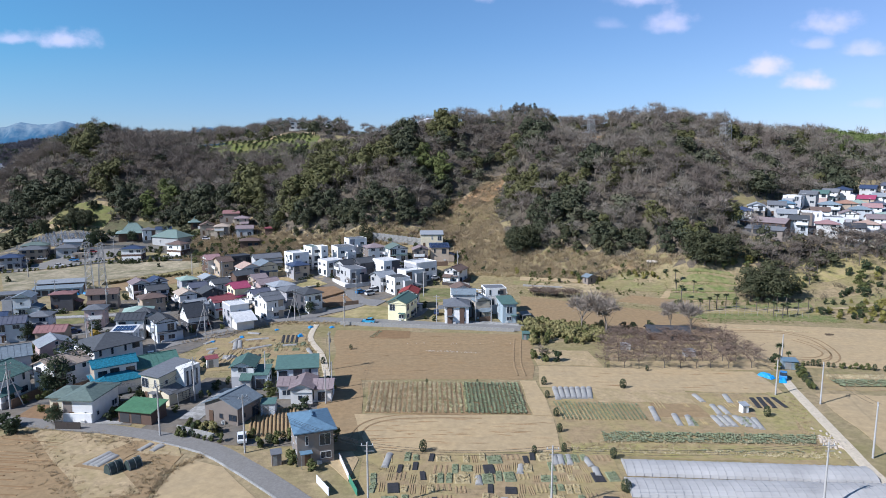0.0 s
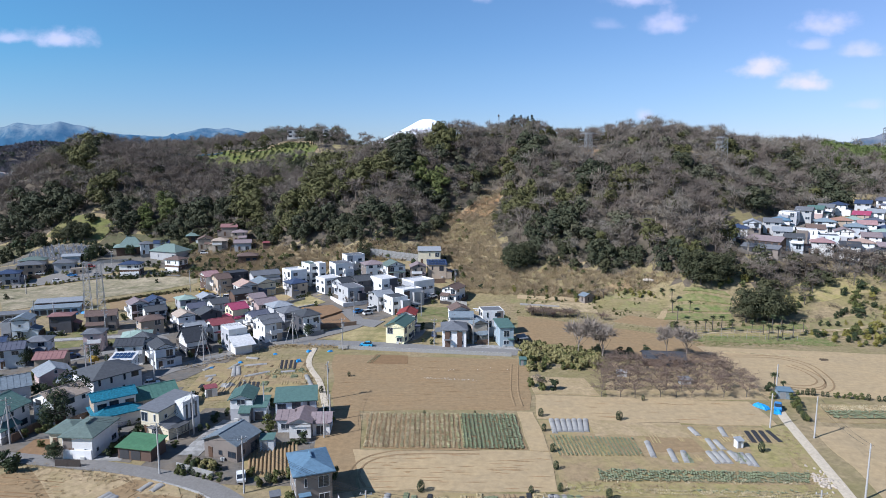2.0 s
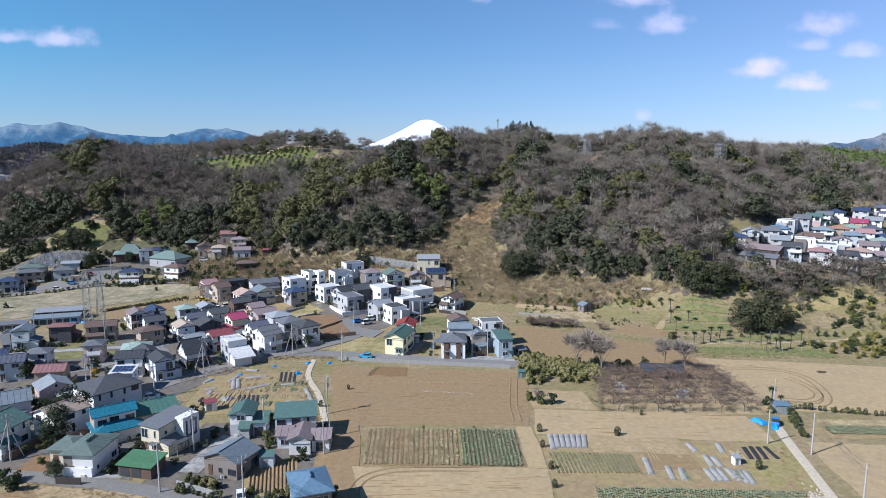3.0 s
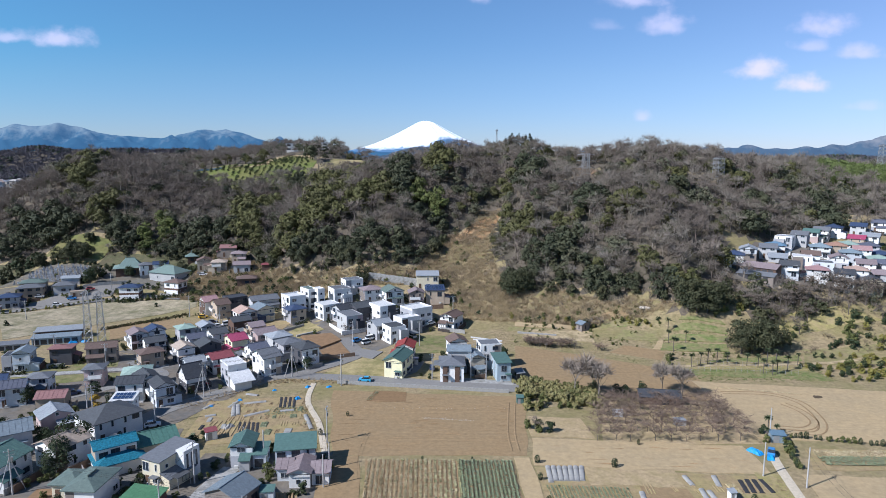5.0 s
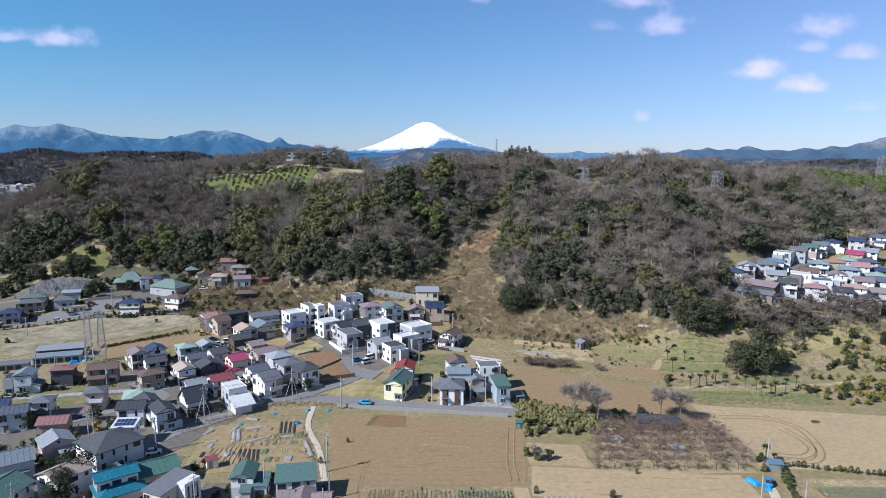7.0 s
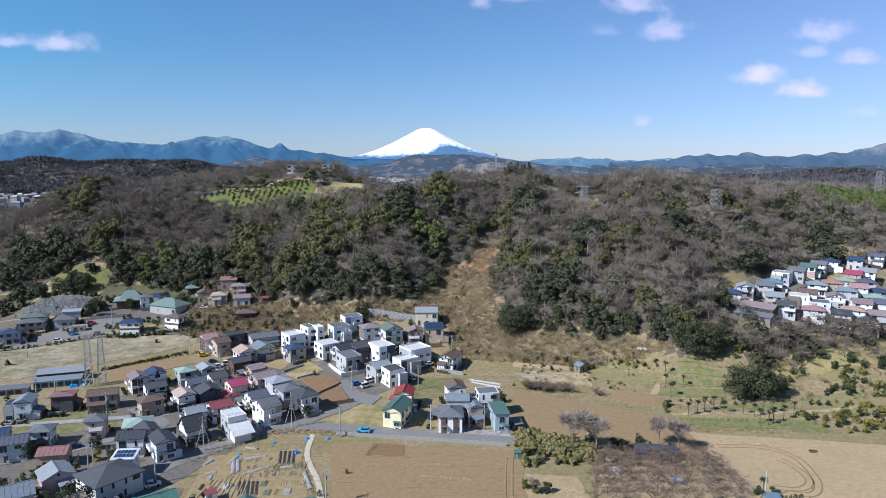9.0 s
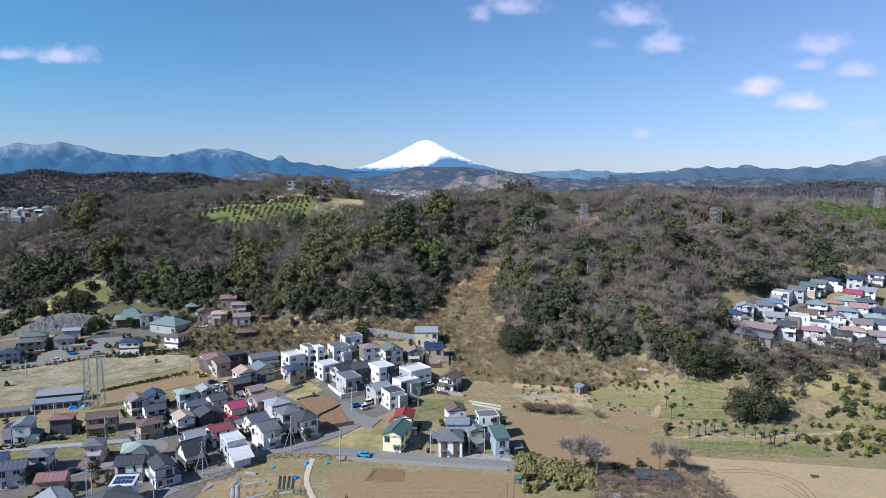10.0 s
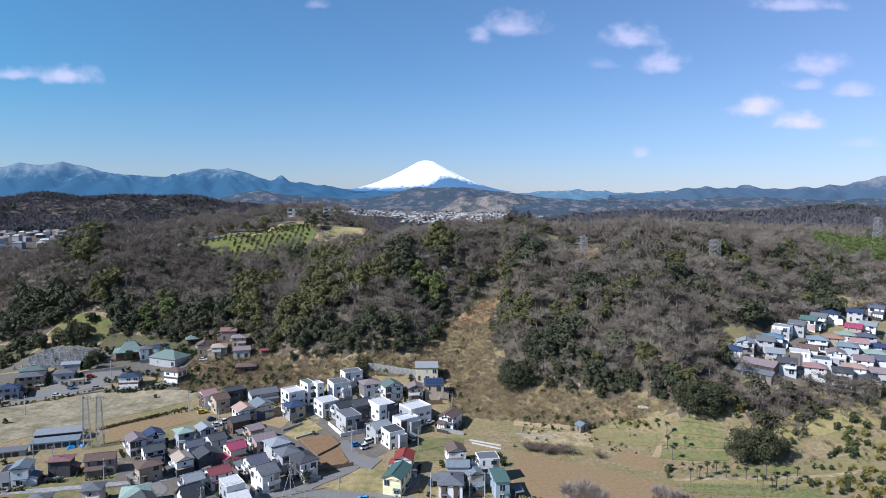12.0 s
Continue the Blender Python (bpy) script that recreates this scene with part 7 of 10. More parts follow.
def pole(x, y, h, theta):
    z = float(height(x, y))
    root = new("utility_pole")
    root.matrix_basis = pose(x, y, z, 0, 0, theta)
    tagged(root, "grey concrete utility pole with crossarms", "pole", "utility poles")
    part("shaft", Geo().tube((0, 0, -0.4), (0, 0, h), 0.17, 0.11, 8).mesh("shaft", POLE_M), root)
    if h > 7.8:
        arm = Geo().box(0, 0, h - 0.5, 1.8, 0.09, 0.09).mesh("crossarm", STEEL)
        part("crossarm", arm, root)
        part("crossarm", Geo().box(0.25, 0, h - 1.3, 1.4, 0.09, 0.09).mesh("crossarm", STEEL), root)
        for sx in (-0.75, 0, 0.75):
            part("insulator", Geo().tube((sx, 0, h - 0.45), (sx, 0, h - 0.2), 0.06, 0.04, 6).mesh("insulator", FRAME_M), root)
        if int(x * 10) % 3 == 0:
            part("transformer", Geo().tube((0.38, 0, h - 2.6), (0.38, 0, h - 1.7), 0.26, 0.26, 10).mesh("transformer", STEEL), root)
    if theta == 40 and h >= 9.5:
        for sx, sy in ((-2.4, 0.8), (2.4, 0.8)):
            part("strut", Geo().tube((sx, sy, -0.3), (0, 0, h * 0.82), 0.09, 0.08, 6).mesh("strut", POLE_M), root)
    POLE_TOPS.append((x, y, z + h))


WIRE_M = mat("cable_black", (0.03, 0.03, 0.032), 0.6, 0.1)


def wire(p, q, sag, off):
    p, q = Vector(p), Vector(q)
    side = Vector((-(q - p).y, (q - p).x, 0)).normalized() * off
    g = Geo()
    n = 10
    pts = [p.lerp(q, k / n) + side - Vector((0, 0, sag * 4 * (k / n) * (1 - k / n) + 0.4)) for k in range(n + 1)]
    g.pipe(pts, 0.022, 3)
    tagged(new("power_line", g.mesh("power_line", WIRE_M)), "thin black overhead cable between poles", "cable", "overhead cables")


def lattice(x, y, base_w, top_w, h, arms, theta, name="pylon", label="grey steel lattice pylon with crossarms", thick=0.09):
    z = float(height(x, y))
    root = new(name)
    root.matrix_basis = pose(x, y, z, 0, 0, theta)
    tagged(root, label, "pylon", "pylons")

    def corner(i, f):
        w = (base_w * (1 - f) + top_w * f) / 2
        return ((-w, -w), (w, -w), (w, w), (-w, w))[i % 4] + (h * f - (0.3 if f == 0 else 0),)

    for i in range(4):
        part("leg", Geo().tube(corner(i, 0), corner(i, 1), thick, thick * 0.8, 4).mesh("leg", STEEL), root)
    n = max(4, int(h / 2.4))
    for i in range(4):
        g = Geo()
        for k in range(n):
            a, b = k / n, (k + 1) / n
            g.tube(corner(i, a), corner(i + 1, b), thick * 0.55, thick * 0.55, 3).tube(corner(i + 1, a), corner(i, b), thick * 0.55, thick * 0.55, 3).tube(corner(i, b), corner(i + 1, b), thick * 0.55, thick * 0.55, 3)
        part("bracing", g.mesh("bracing", STEEL), root)["kind"] = "stuff"
    for f, ln in arms:
        g = Geo()
        for s in (-1, 1):
            for yy in (-top_w / 2, top_w / 2):
                g.tube((0, yy, h * f), (s * ln, 0, h * f + 0.1), thick * 0.6, thick * 0.5, 3).tube((0, yy, h * f + 1.0), (s * ln, 0, h * f + 0.1), thick * 0.6, thick * 0.5, 3)
            g.tube((s * ln, 0, h * f + 0.1), (s * ln, 0, h * f - 0.9), 0.09, 0.06, 4)
        part("crossarm", g.mesh("crossarm", STEEL), root)["kind"] = "stuff"
    return root


lattice(77.5, 344, 4.0, 2.6, 15.0, ((0.98, 4.6), (0.76, 5.4), (0.54, 4.8)), 10, thick=0.16)
lattice(151, 351, 4.4, 3.6, 12.5, ((0.98, 4.2), (0.76, 4.6), (0.56, 4.4)), 20, thick=0.17)
lattice(304, 446, 4.4, 3.2, 21.0, ((0.98, 4.4), (0.8, 4.8), (0.62, 4.6)), 20, thick=0.19)
lattice(-123.7, 222.4, 2.6, 1.4, 18.5, ((0.97, 1.6),), 20, thick=0.10)
lattice(-119.8, 223.8, 2.6, 1.4, 18.0, ((0.97, 1.6),), 20, thick=0.10)
lattice(44, 500, 2.0, 0.7, 40.0, ((0.97, 1.0),), 0, "radio_mast", "slim grey radio mast on the hill", 0.17)

PAINT = {"white": (0.75, 0.75, 0.75), "skyblue": (0.08, 0.42, 0.68), "yellow": (0.75, 0.45, 0.02), "blue": (0.05, 0.22, 0.5), "dark": (0.03, 0.03, 0.035), "grey": (0.3, 0.31, 0.32), "darkred": (0.3, 0.03, 0.04), "navy": (0.03, 0.05, 0.12)}
TYRE = Geo().tube((-0.1, 0, 0), (0.1, 0, 0), 0.31, 0.31, 12).mesh("wheel", mat("tyre_rubber", (0.02, 0.02, 0.02), 0.9, 0.1))
CAR_ME = {}


def car(x, y, theta, kind, colour):
    root = new("car" if kind == "hatch" else "van")
    root.matrix_basis = pose(x, y, float(height(x, y)) + (0.19 if height(x, y) < 1.0 else 0.5), 0, 0, theta)
    tagged(root, "%s parked %s" % ({"skyblue": "light blue", "dark": "black", "darkred": "dark red"}.get(colour, colour), "small hatchback car" if kind == "hatch" else "boxy minivan"), "car", "parked cars")
    key = (kind, colour)
    if key not in CAR_ME:
        pm = mat("car_paint_" + colour, PAINT[colour], 0.3, 0.05, spec=0.5)
        if kind == "hatch":
            low = [(-1.85, 0, 0.3), (1.85, 0, 0.3), (1.9, 0, 0.62), (1.75, 0, 0.82), (0.95, 0, 0.92), (-1.75, 0, 0.95), (-1.88, 0, 0.7)]
            cab = [(0.95, 0, 0.9), (0.25, 0, 1.44), (-1.2, 0, 1.5), (-1.72, 0, 0.93)]
        else:
            low = [(-1.7, 0, 0.3), (1.7, 0, 0.3), (1.72, 0, 0.7), (1.5, 0, 0.95), (-1.7, 0, 1.0)]
            cab = [(1.5, 0, 0.93), (0.95, 0, 1.72), (-1.6, 0, 1.78), (-1.7, 0, 0.98)]
        b = Geo().extrude(low[::-1], (0, -0.76, 0), (0, 0.76, 0))
        c = Geo().extrude([(px * 0.98, 0, pz) for px, _, pz in cab], (0, -0.66, 0), (0, 0.66, 0))
        top = Geo().box((cab[1][0] + cab[2][0]) / 2, 0, cab[2][2] - 0.005, abs(cab[1][0] - cab[2][0]) * 0.94, 1.24, 0.07)
        CAR_ME[key] = (b.mesh("body", pm), c.mesh("cabin_glass", GLASS), top.mesh("car_roof", pm), pm)
    b, c, t, pm = CAR_ME[key]
    part("body", b, root)
    part("cabin_glass", c, root, "dark tinted glass cabin")
    part("car_roof", t, root)
    for sx in (-1.15, 1.15):
        for sy in (-0.7, 0.7):
            part("wheel", TYRE, root, at=pose(sx, sy, 0.3, 0, 0, 90))


FILM = mat("milky_plastic_film", (0.36, 0.35, 0.325), 0.5, 0.15, 1.5, spec=0.2, second=(0.34, 0.33, 0.32), second_scale=0.8)
FILM_G = mat("greenhouse_film", (0.43, 0.42, 0.41), 0.6, 0.12, 0.8, spec=0.15, second=(0.50, 0.49, 0.48), second_scale=0.2)
FILM_D = mat("black_mulch_film", (0.04, 0.04, 0.043), 0.75, 0.25, 1.5, spec=0.2)


def arch_tube(length, width, h, ribs, seed=1, uneven=1.0):
    """A long low tunnel of sheeting along x with a slightly uneven skin."""
    rng = np.random.default_rng(seed)
    g = Geo()
    n = max(3, int(ribs))
    vs = []
    for i in range(n + 1):
        s = 1.0 - (i % 2) * 0.05 * uneven
        s *= 1 + rng.uniform(-0.04, 0.03) * uneven
        for k in range(8):
            a = math.pi * k / 7
            vs.append((-length / 2 + length * i / n, -math.cos(a) * width / 2 * s, math.sin(a) * h * s))
    fs = [(i * 8 + k, i * 8 + k + 1, (i + 1) * 8 + k + 1, (i + 1) * 8 + k) for i in range(n) for k in range(7)]
    fs += [tuple(range(7, -1, -1)), tuple(range(n * 8, n * 8 + 8))]
    return g.add(vs, fs)


def tunnel(x0, y0, x1, y1, w, c):
    d = math.hypot(x1 - x0, y1 - y0)
    g = arch_tube(d, w * 1.3, w * (0.34 if c == "film" else 0.18), d / 0.7, int(x0 * 7 + y0 * 3) % 1000 + 1000)
    root = new("row_cover", g.mesh("row_cover", FILM if c == "film" else FILM_D))
    root.matrix_basis = pose((x0 + x1) / 2, (y0 + y1) / 2, float(height((x0 + x1) / 2, (y0 + y1) / 2)) + 0.06, 0, 0, math.degrees(math.atan2(y1 - y0, x1 - x0)))
    tagged(root, "low plastic row tunnel over a vegetable bed" if c == "film" else "vegetable bed covered with black mulch film", "row cover", "row covers")


def greenhouse(cx, cy, length, w, h, theta):
    root = new("polytunnel")
    root.matrix_basis = pose(cx, cy, float(height(cx, cy)) + 0.05, 0, 0, theta)
    tagged(root, "long low polytunnel of milky plastic film", "polytunnel", "polytunnels")
    part("cover", arch_tube(length, w, h, length / 1.1, 77, 0.12).mesh("cover", FILM_G), root)
    n = int(length / 1.2)
    hoop = Geo().pipe([(0, -math.cos(math.pi * k / 9) * w / 2 * 1.02, math.sin(math.pi * k / 9) * h * 1.03) for k in range(10)], 0.03, 4)
    hm = hoop.mesh("hoop", STEEL)
    for k in range(n + 1):
        part("hoop", hm, root, at=pose(-length / 2 + length * k / n, 0, 0))
    part("end_frame", Geo().box(length / 2 + 0.05, 0, h * 0.4, 0.06, w * 0.7, h * 0.8).mesh("end_frame", FILM), root)


greenhouse(46.8, 94.0, 37.0, 5.0, 1.0, -4.0)
greenhouse(46.2, 88.2, 38.0, 5.4, 1.0, -3.0)

# allotment beds
BED_M = {"mulch": (FILM_D, "bed under black mulch film"), "straw": (mat("bed_straw", (0.38, 0.31, 0.175), 0.9, 0.35, 1.2), "bed covered with straw"), "green": (CABBAGE, "bed of green vegetables"), "earth": (mat("dug_bed_earth", (0.275, 0.195, 0.11), 0.95, 0.25, 1.5, 0.4), "bed of dug dark earth"), "film": (FILM, "bed under milky plastic"), "dry": (GARDEN, "bed of dry weeds")}
BED_ME = {}


def bed(x, y, w, d, theta, kind):
    m, words = BED_M[kind]
    z = float(height(x, y)) + 0.06
    key = (kind, round(w), round(d))
    if key not in BED_ME:
        g = Geo()
        a, b, h = w / 2, d / 2, 0.08 if kind in ("earth", "dry") else 0.18
        g.add([(-a, -b, -0.1), (a, -b, -0.1), (a, b, -0.1), (-a, b, -0.1), (-a * 0.8, -b * 0.93, h), (a * 0.8, -b * 0.93, h), (a * 0.8, b * 0.93, h), (-a * 0.8, b * 0.93, h)],
              [(3, 2, 1, 0), (4, 5, 6, 7), (0, 1, 5, 4), (1, 2, 6, 5), (2, 3, 7, 6), (3, 0, 4, 7)])
        if kind in ("earth", "dry"):
            # three planting ridges
            g = Geo()
            for k in (-1, 0, 1):
                cx = k * w / 3
                g.extrude([(-w * 0.15, 0, -0.1), (w * 0.15, 0, -0.1), (w * 0.05, 0, h), (-w * 0.05, 0, h)], (cx, b, 0), (cx, -b, 0))
        if kind in ("green", "straw"):
            rr = np.random.default_rng(len(BED_ME))
            for k in range(int(w * d * 9)):
                px, py = rr.uniform(-a, a) * 0.85, rr.uniform(-b, b) * 0.9
                for q in range(3):
                    sliver(g, (px, py, h), (px + rr.normal() * 0.13, py + rr.normal() * 0.13, h + rr.uniform(0.08, 0.35)), 0.05, rr)
        BED_ME[key] = g.mesh("garden_bed", m)
    ob = new("garden_bed", BED_ME[key])
    ob.matrix_basis = pose(x, y, z, 0, 0, theta)
    tagged(ob, "allotment " + words, "garden bed", "allotment beds")


rr = random.Random(21)
for j in range(6):
    x = -11.0
    while x < 25.5:
        w = rr.choice((0.9, 1.0, 1.2, 1.9, 2.6))
        if rr.random() > 0.18:
            bed(x + w / 2, 82.5 + j * 3.2 + rr.uniform(-0.6, 0.6), w, rr.choice((1.9, 2.6, 2.9)), rr.uniform(-6, 6), rr.choice(("mulch", "straw", "green", "earth", "dry", "straw", "earth", "dry", "earth", "straw", "dry", "green", "film", "mulch", "earth", "green", "straw", "dry")))
        x += w + rr.uniform(0.12, 0.4)
for j in range(5):
    x = -59.0 + j * 0.4
    while x < -33 - j * 0.8:
        w = rr.choice((0.9, 1.2, 2.0))
        if rr.random() > 0.25:
            bed(x + w / 2, 147.5 + j * 4.6 + (x + 46) * 0.12, w, rr.choice((1.9, 2.9, 3.4)), rr.uniform(-4, 8), rr.choice(("mulch", "straw", "green", "earth", "earth", "earth", "earth", "dry", "dry", "film")))
        x += w + rr.uniform(0.4, 1.2)
for j in range(2):
    x = 39.5
    while x < 64:
        w = rr.choice((0.9, 1.2, 2.0))
        if rr.random() > 0.45:
            bed(x + w / 2, 113.0 + j * 8.2, w, rr.choice((2.9, 3.9)), rr.uniform(-6, 10), rr.choice(("straw", "earth", "dry", "dry", "green")))
        x += w + rr.uniform(0.6, 1.8)


def tarp(x, y, w, d, h, c, label, name="tarpaulin"):
    rg = np.random.default_rng(int(abs(x * 10 + y)))
    n = 7
    vs = []
    for j in range(n):
        for i in range(n):
            u, v = i / (n - 1) * 2 - 1, j / (n - 1) * 2 - 1
            vs.append((u * w / 2, v * d / 2, max(0.0, h * ((1 - min(1.0, math.hypot(u, v)) ** 2.5) if name.endswith("mound") else (1 - max(abs(u), abs(v)) ** 3)) * rg.uniform(0.6, 1.1)) - (0.15 if name.endswith("mound") else 0.0)))
    ob = new(name, Geo().add(vs, [(j * n + i, j * n + i + 1, (j + 1) * n + i + 1, (j + 1) * n + i) for j in range(n - 1) for i in range(n - 1)]).mesh(name, c))
    ob.matrix_basis = pose(x, y, float(height(x, y)) + 0.07, 0, 0, (x * 13) % 90)
    tagged(ob, label, "mound" if name.endswith("mound") else "tarpaulin", "" if name.endswith("mound") else "tarpaulins")


BLUE_TARP = mat("blue_tarpaulin", (0.03, 0.27, 0.62), 0.5, 0.2, 1.5, 0.4, 4.0)
for x, y, w, d, h in ((71.5, 137.5, 2.0, 3.6, 0.9), (74.0, 135.2, 4.5, 1.6, 0.8), (-46.5, 176.0, 1.2, 0.8, 0.4), (-37.5, 178.5, 1.6, 1.1, 0.6), (-31.5, 178.8, 1.6, 1.0, 0.4), (-60.5, 164.0, 1.6, 0.7, 0.3), (-54, 168.5, 1.2, 1.0, 0.5), (-38.5, 169.5, 1.5, 1.2, 0.8), (-129, 222, 3, 2, 1.0), (-126, 224, 2, 2, 0.8)):
    tarp(x, y, w, d, h, BLUE_TARP, "crumpled bright blue tarpaulin over garden tools")
for x, y, w, d, h in ((-51.5, 151, 3.0, 2.0, 0.7),):
    tarp(x, y, w, d, h, FILM, "crumpled heap of pale plastic sheeting")


def small_shed(x, y, w, d, h, theta, colour, roofc, label):
    root = new("garden_shed")
    root.matrix_basis = pose(x, y, float(height(x, y)), 0, 0, theta)
    tagged(root, label, "shed", "garden sheds")
    part("wall", Geo().box(0, 0, h / 2 - 0.1, w, d, h + 0.2).mesh("wall", colour), root)
    part("roof", Geo().extrude([(0, -d / 2 - 0.2, h), (0, d / 2 + 0.2, h + 0.3), (0, d / 2 + 0.2, h + 0.38), (0, -d / 2 - 0.2, h + 0.08)], (-w / 2 - 0.15, 0, 0), (w / 2 + 0.15, 0, 0)).mesh("roof", roofc), root)
    part("door", Geo().box(-w * 0.15, -d / 2 - 0.02, h * 0.45, w * 0.4, 0.06, h * 0.85).mesh("door", STEEL), root)


small_shed(57.3, 117.6, 1.3, 1.1, 1.5, 10, wall_mat("white"), roof_mat("lightgrey"), "small white garden shed among vegetable beds")


def hooped_store(x, y, length, w, h, theta):
    """A small store: a dark tarpaulin drawn over hoops, closed at both ends."""
    root = new("hooped_store")
    root.matrix_basis = pose(x, y, float(height(x, y)) + 0.05, 0, 0, theta)
    tagged(root, "small store of dark green tarpaulin drawn over hoops", "store", "hooped stores")
    part("cover", arch_tube(length, w, h, 6, int(abs(x) * 10), 1.4).mesh("cover", mat("dark_green_tarpaulin", (0.045, 0.065, 0.062), 0.6, 0.3, 2.0, 0.4, 5.0)), root)
    for k in (-1, 0, 1):
        part("hoop", Geo().pipe([(k * length * 0.46, -math.cos(math.pi * i / 9) * w / 2 * 1.03, math.sin(math.pi * i / 9) * h * 1.04) for i in range(10)], 0.03, 4).mesh("hoop", STEEL), root)


hooped_store(-50.9, 94.2, 2.4, 1.7, 1.7, 62)
hooped_store(-48.6, 95.6, 2.2, 1.6, 1.5, 60)
small_shed(-53.5, 144.5, 2.6, 2.0, 2.1, 30, wall_mat("white"), roof_mat("darkred"), "small white shed with a striped rusty roof")
small_shed(79.5, 143.4, 3.2, 2.2, 1.9, -10, roof_mat("lightblue"), mat("blue_sheet_roof", (0.13, 0.20, 0.26), 0.5, 0.2), "small farm shed with a grey-blue sheet roof")
small_shed(22.0, 167.0, 1.8, 1.4, 1.7, 0, roof_mat("teal"), roof_mat("teal"), "small teal storage box beside the field")
small_shed(-33.0, 117.0, 2.6, 2.2, 2.3, 5, wall_mat("bluewhite"), roof_mat("teal"), "pale blue outhouse with a teal roof")
small_shed(60.0, 152.5, 2.6, 1.6, 1.3, 10, wall_mat("lightgrey"), roof_mat("lightgrey"), "grey sheet-metal shelter in the orchard")
small_shed(46.0, 158.0, 2.4, 1.4, 1.2, -8, wall_mat("lightgrey"), roof_mat("white"), "pale sheet-metal shelter in the orchard")

# graveyard on the slope
STONE = mat("gravestone_granite", (0.40, 0.40, 0.41), 0.6, 0.25, 2.0, per_object=0.35)
GRAVE = [Geo().box(0, 0, 0.12, 1.1, 1.1, 0.5).box(0, 0, 0.5, 0.75, 0.75, 0.3).box(0, 0, 1.05, 0.38, 0.38, 0.85).mesh("gravestone", STONE), Geo().box(0, 0, 0.1, 1.2, 1.0, 0.45).box(0, 0, 0.65, 0.9, 0.3, 0.8).mesh("gravestone", STONE)]
for i in range(17):
    for j in range(9):
        x, y = -205 + i * 2.0 + j * 0.4, 308.5 + j * 2.3 - i * 0.15
        if rr.random() < 0.16:
            continue
        ob = new("gravestone", GRAVE[(i * 3 + j) % 2])
        ob.matrix_basis = pose(x + rr.uniform(-0.2, 0.2), y + rr.uniform(-0.2, 0.2), float(height(x, y)) + 0.02, 0, 0, 25 + rr.uniform(-5, 5)) @ Matrix.Diagonal((1.1, 1.1, rr.uniform(0.9, 1.5), 1))
        tagged(ob, "grey granite gravestone on a stepped base", "gravestone", "graveyard")


# buildings beyond the ridge
def block(x, y, w, d, h, theta, wallc, label, bands=3):
    root = new("building")
    root.matrix_basis = pose(x, y, float(height(x, y)), 0, 0, theta)
    tagged(root, label, "building", "distant buildings")
    part("wall", Geo().box(0, 0, h / 2 - 1, w, d, h + 2).mesh("wall", wall_mat(wallc)), root)
    part("roof", Geo().box(0, 0, h + 0.15, w + 0.6, d + 0.6, 0.3).mesh("roof", roof_mat("lightgrey")), root)
    for k in range(bands):
        if y > 1500:
            part("window_band", Geo().box(0, -d / 2 - 0.05, (k + 0.55) * h / bands, w * 0.94, 0.1, h / bands * 0.36).mesh("window_band", GLASS), root)
            continue
        for i in range(max(2, int(w / 5))):
            part("window", Geo().box(-w / 2 + (i + 0.5) * w / max(2, int(w / 5)), -d / 2 - 0.05, (k + 0.55) * h / bands, 2.8, 0.1, h / bands * 0.42).mesh("window", GLASS), root)
    return root


block(-121, 552, 15, 9, 6.5, 10, "white", "white two-storey building on the hilltop", 2)
block(-92, 545, 10, 8, 5.0, 5, "lightgrey", "pale building on the hilltop", 2)
block(-224, 458, 16, 5, 3.0, 5, "skyblue", "long low pale blue building on the wooded hill", 1)
block(-652, 885, 84, 30, 11, 6, "white", "large white factory hall in the valley behind the hill", 3)
block(-600, 800, 70, 18, 8, 8, "grey", "long grey works building in the valley", 2)
block(-500, 690, 52, 22, 8, 8, "bluewhite", "long bluish white factory hall", 2)
block(-462, 622, 44, 18, 7, 8, "bluewhite", "pale blue factory hall with a flat roof", 2)
block(-505, 940, 40, 16, 7, 10, "white", "white flat-roofed works building in the valley", 2)
for k in range(20):
    x, y = rr.uniform(-300, 380), rr.uniform(1850, 2250)
    block(x, y, rr.uniform(14, 30), 12, rr.uniform(8, 13), rr.uniform(-8, 8), rr.choice(("white", "lightgrey", "beige", "beige")), "distant pale apartment block in the town", 4)


def town_mat():
    m = mat("town_walls", (0.5, 0.5, 0.5), 0.85)
    nodes, links = m.node_tree.nodes, m.node_tree.links
    geo = nodes.new("ShaderNodeNewGeometry")
    ramp = nodes.new("ShaderNodeValToRGB")
    ramp.color_ramp.interpolation = "CONSTANT"
    for pos, c in ((0.25, (0.42, 0.40, 0.37, 1)), (0.45, (0.10, 0.11, 0.13, 1)), (0.6, (0.58, 0.57, 0.55, 1)), (0.75, (0.28, 0.22, 0.20, 1))):
        ramp.color_ramp.elements.new(pos).color = c
    ramp.color_ramp.elements[0].color = (0.22, 0.24, 0.27, 1)
    ramp.color_ramp.elements[-1].color = (0.16, 0.19, 0.24, 1)
    links.new(geo.outputs["Random Per Island"], ramp.inputs[0])
    links.new(ramp.outputs[0], nodes["Principled BSDF"].inputs["Base Color"])
    return m


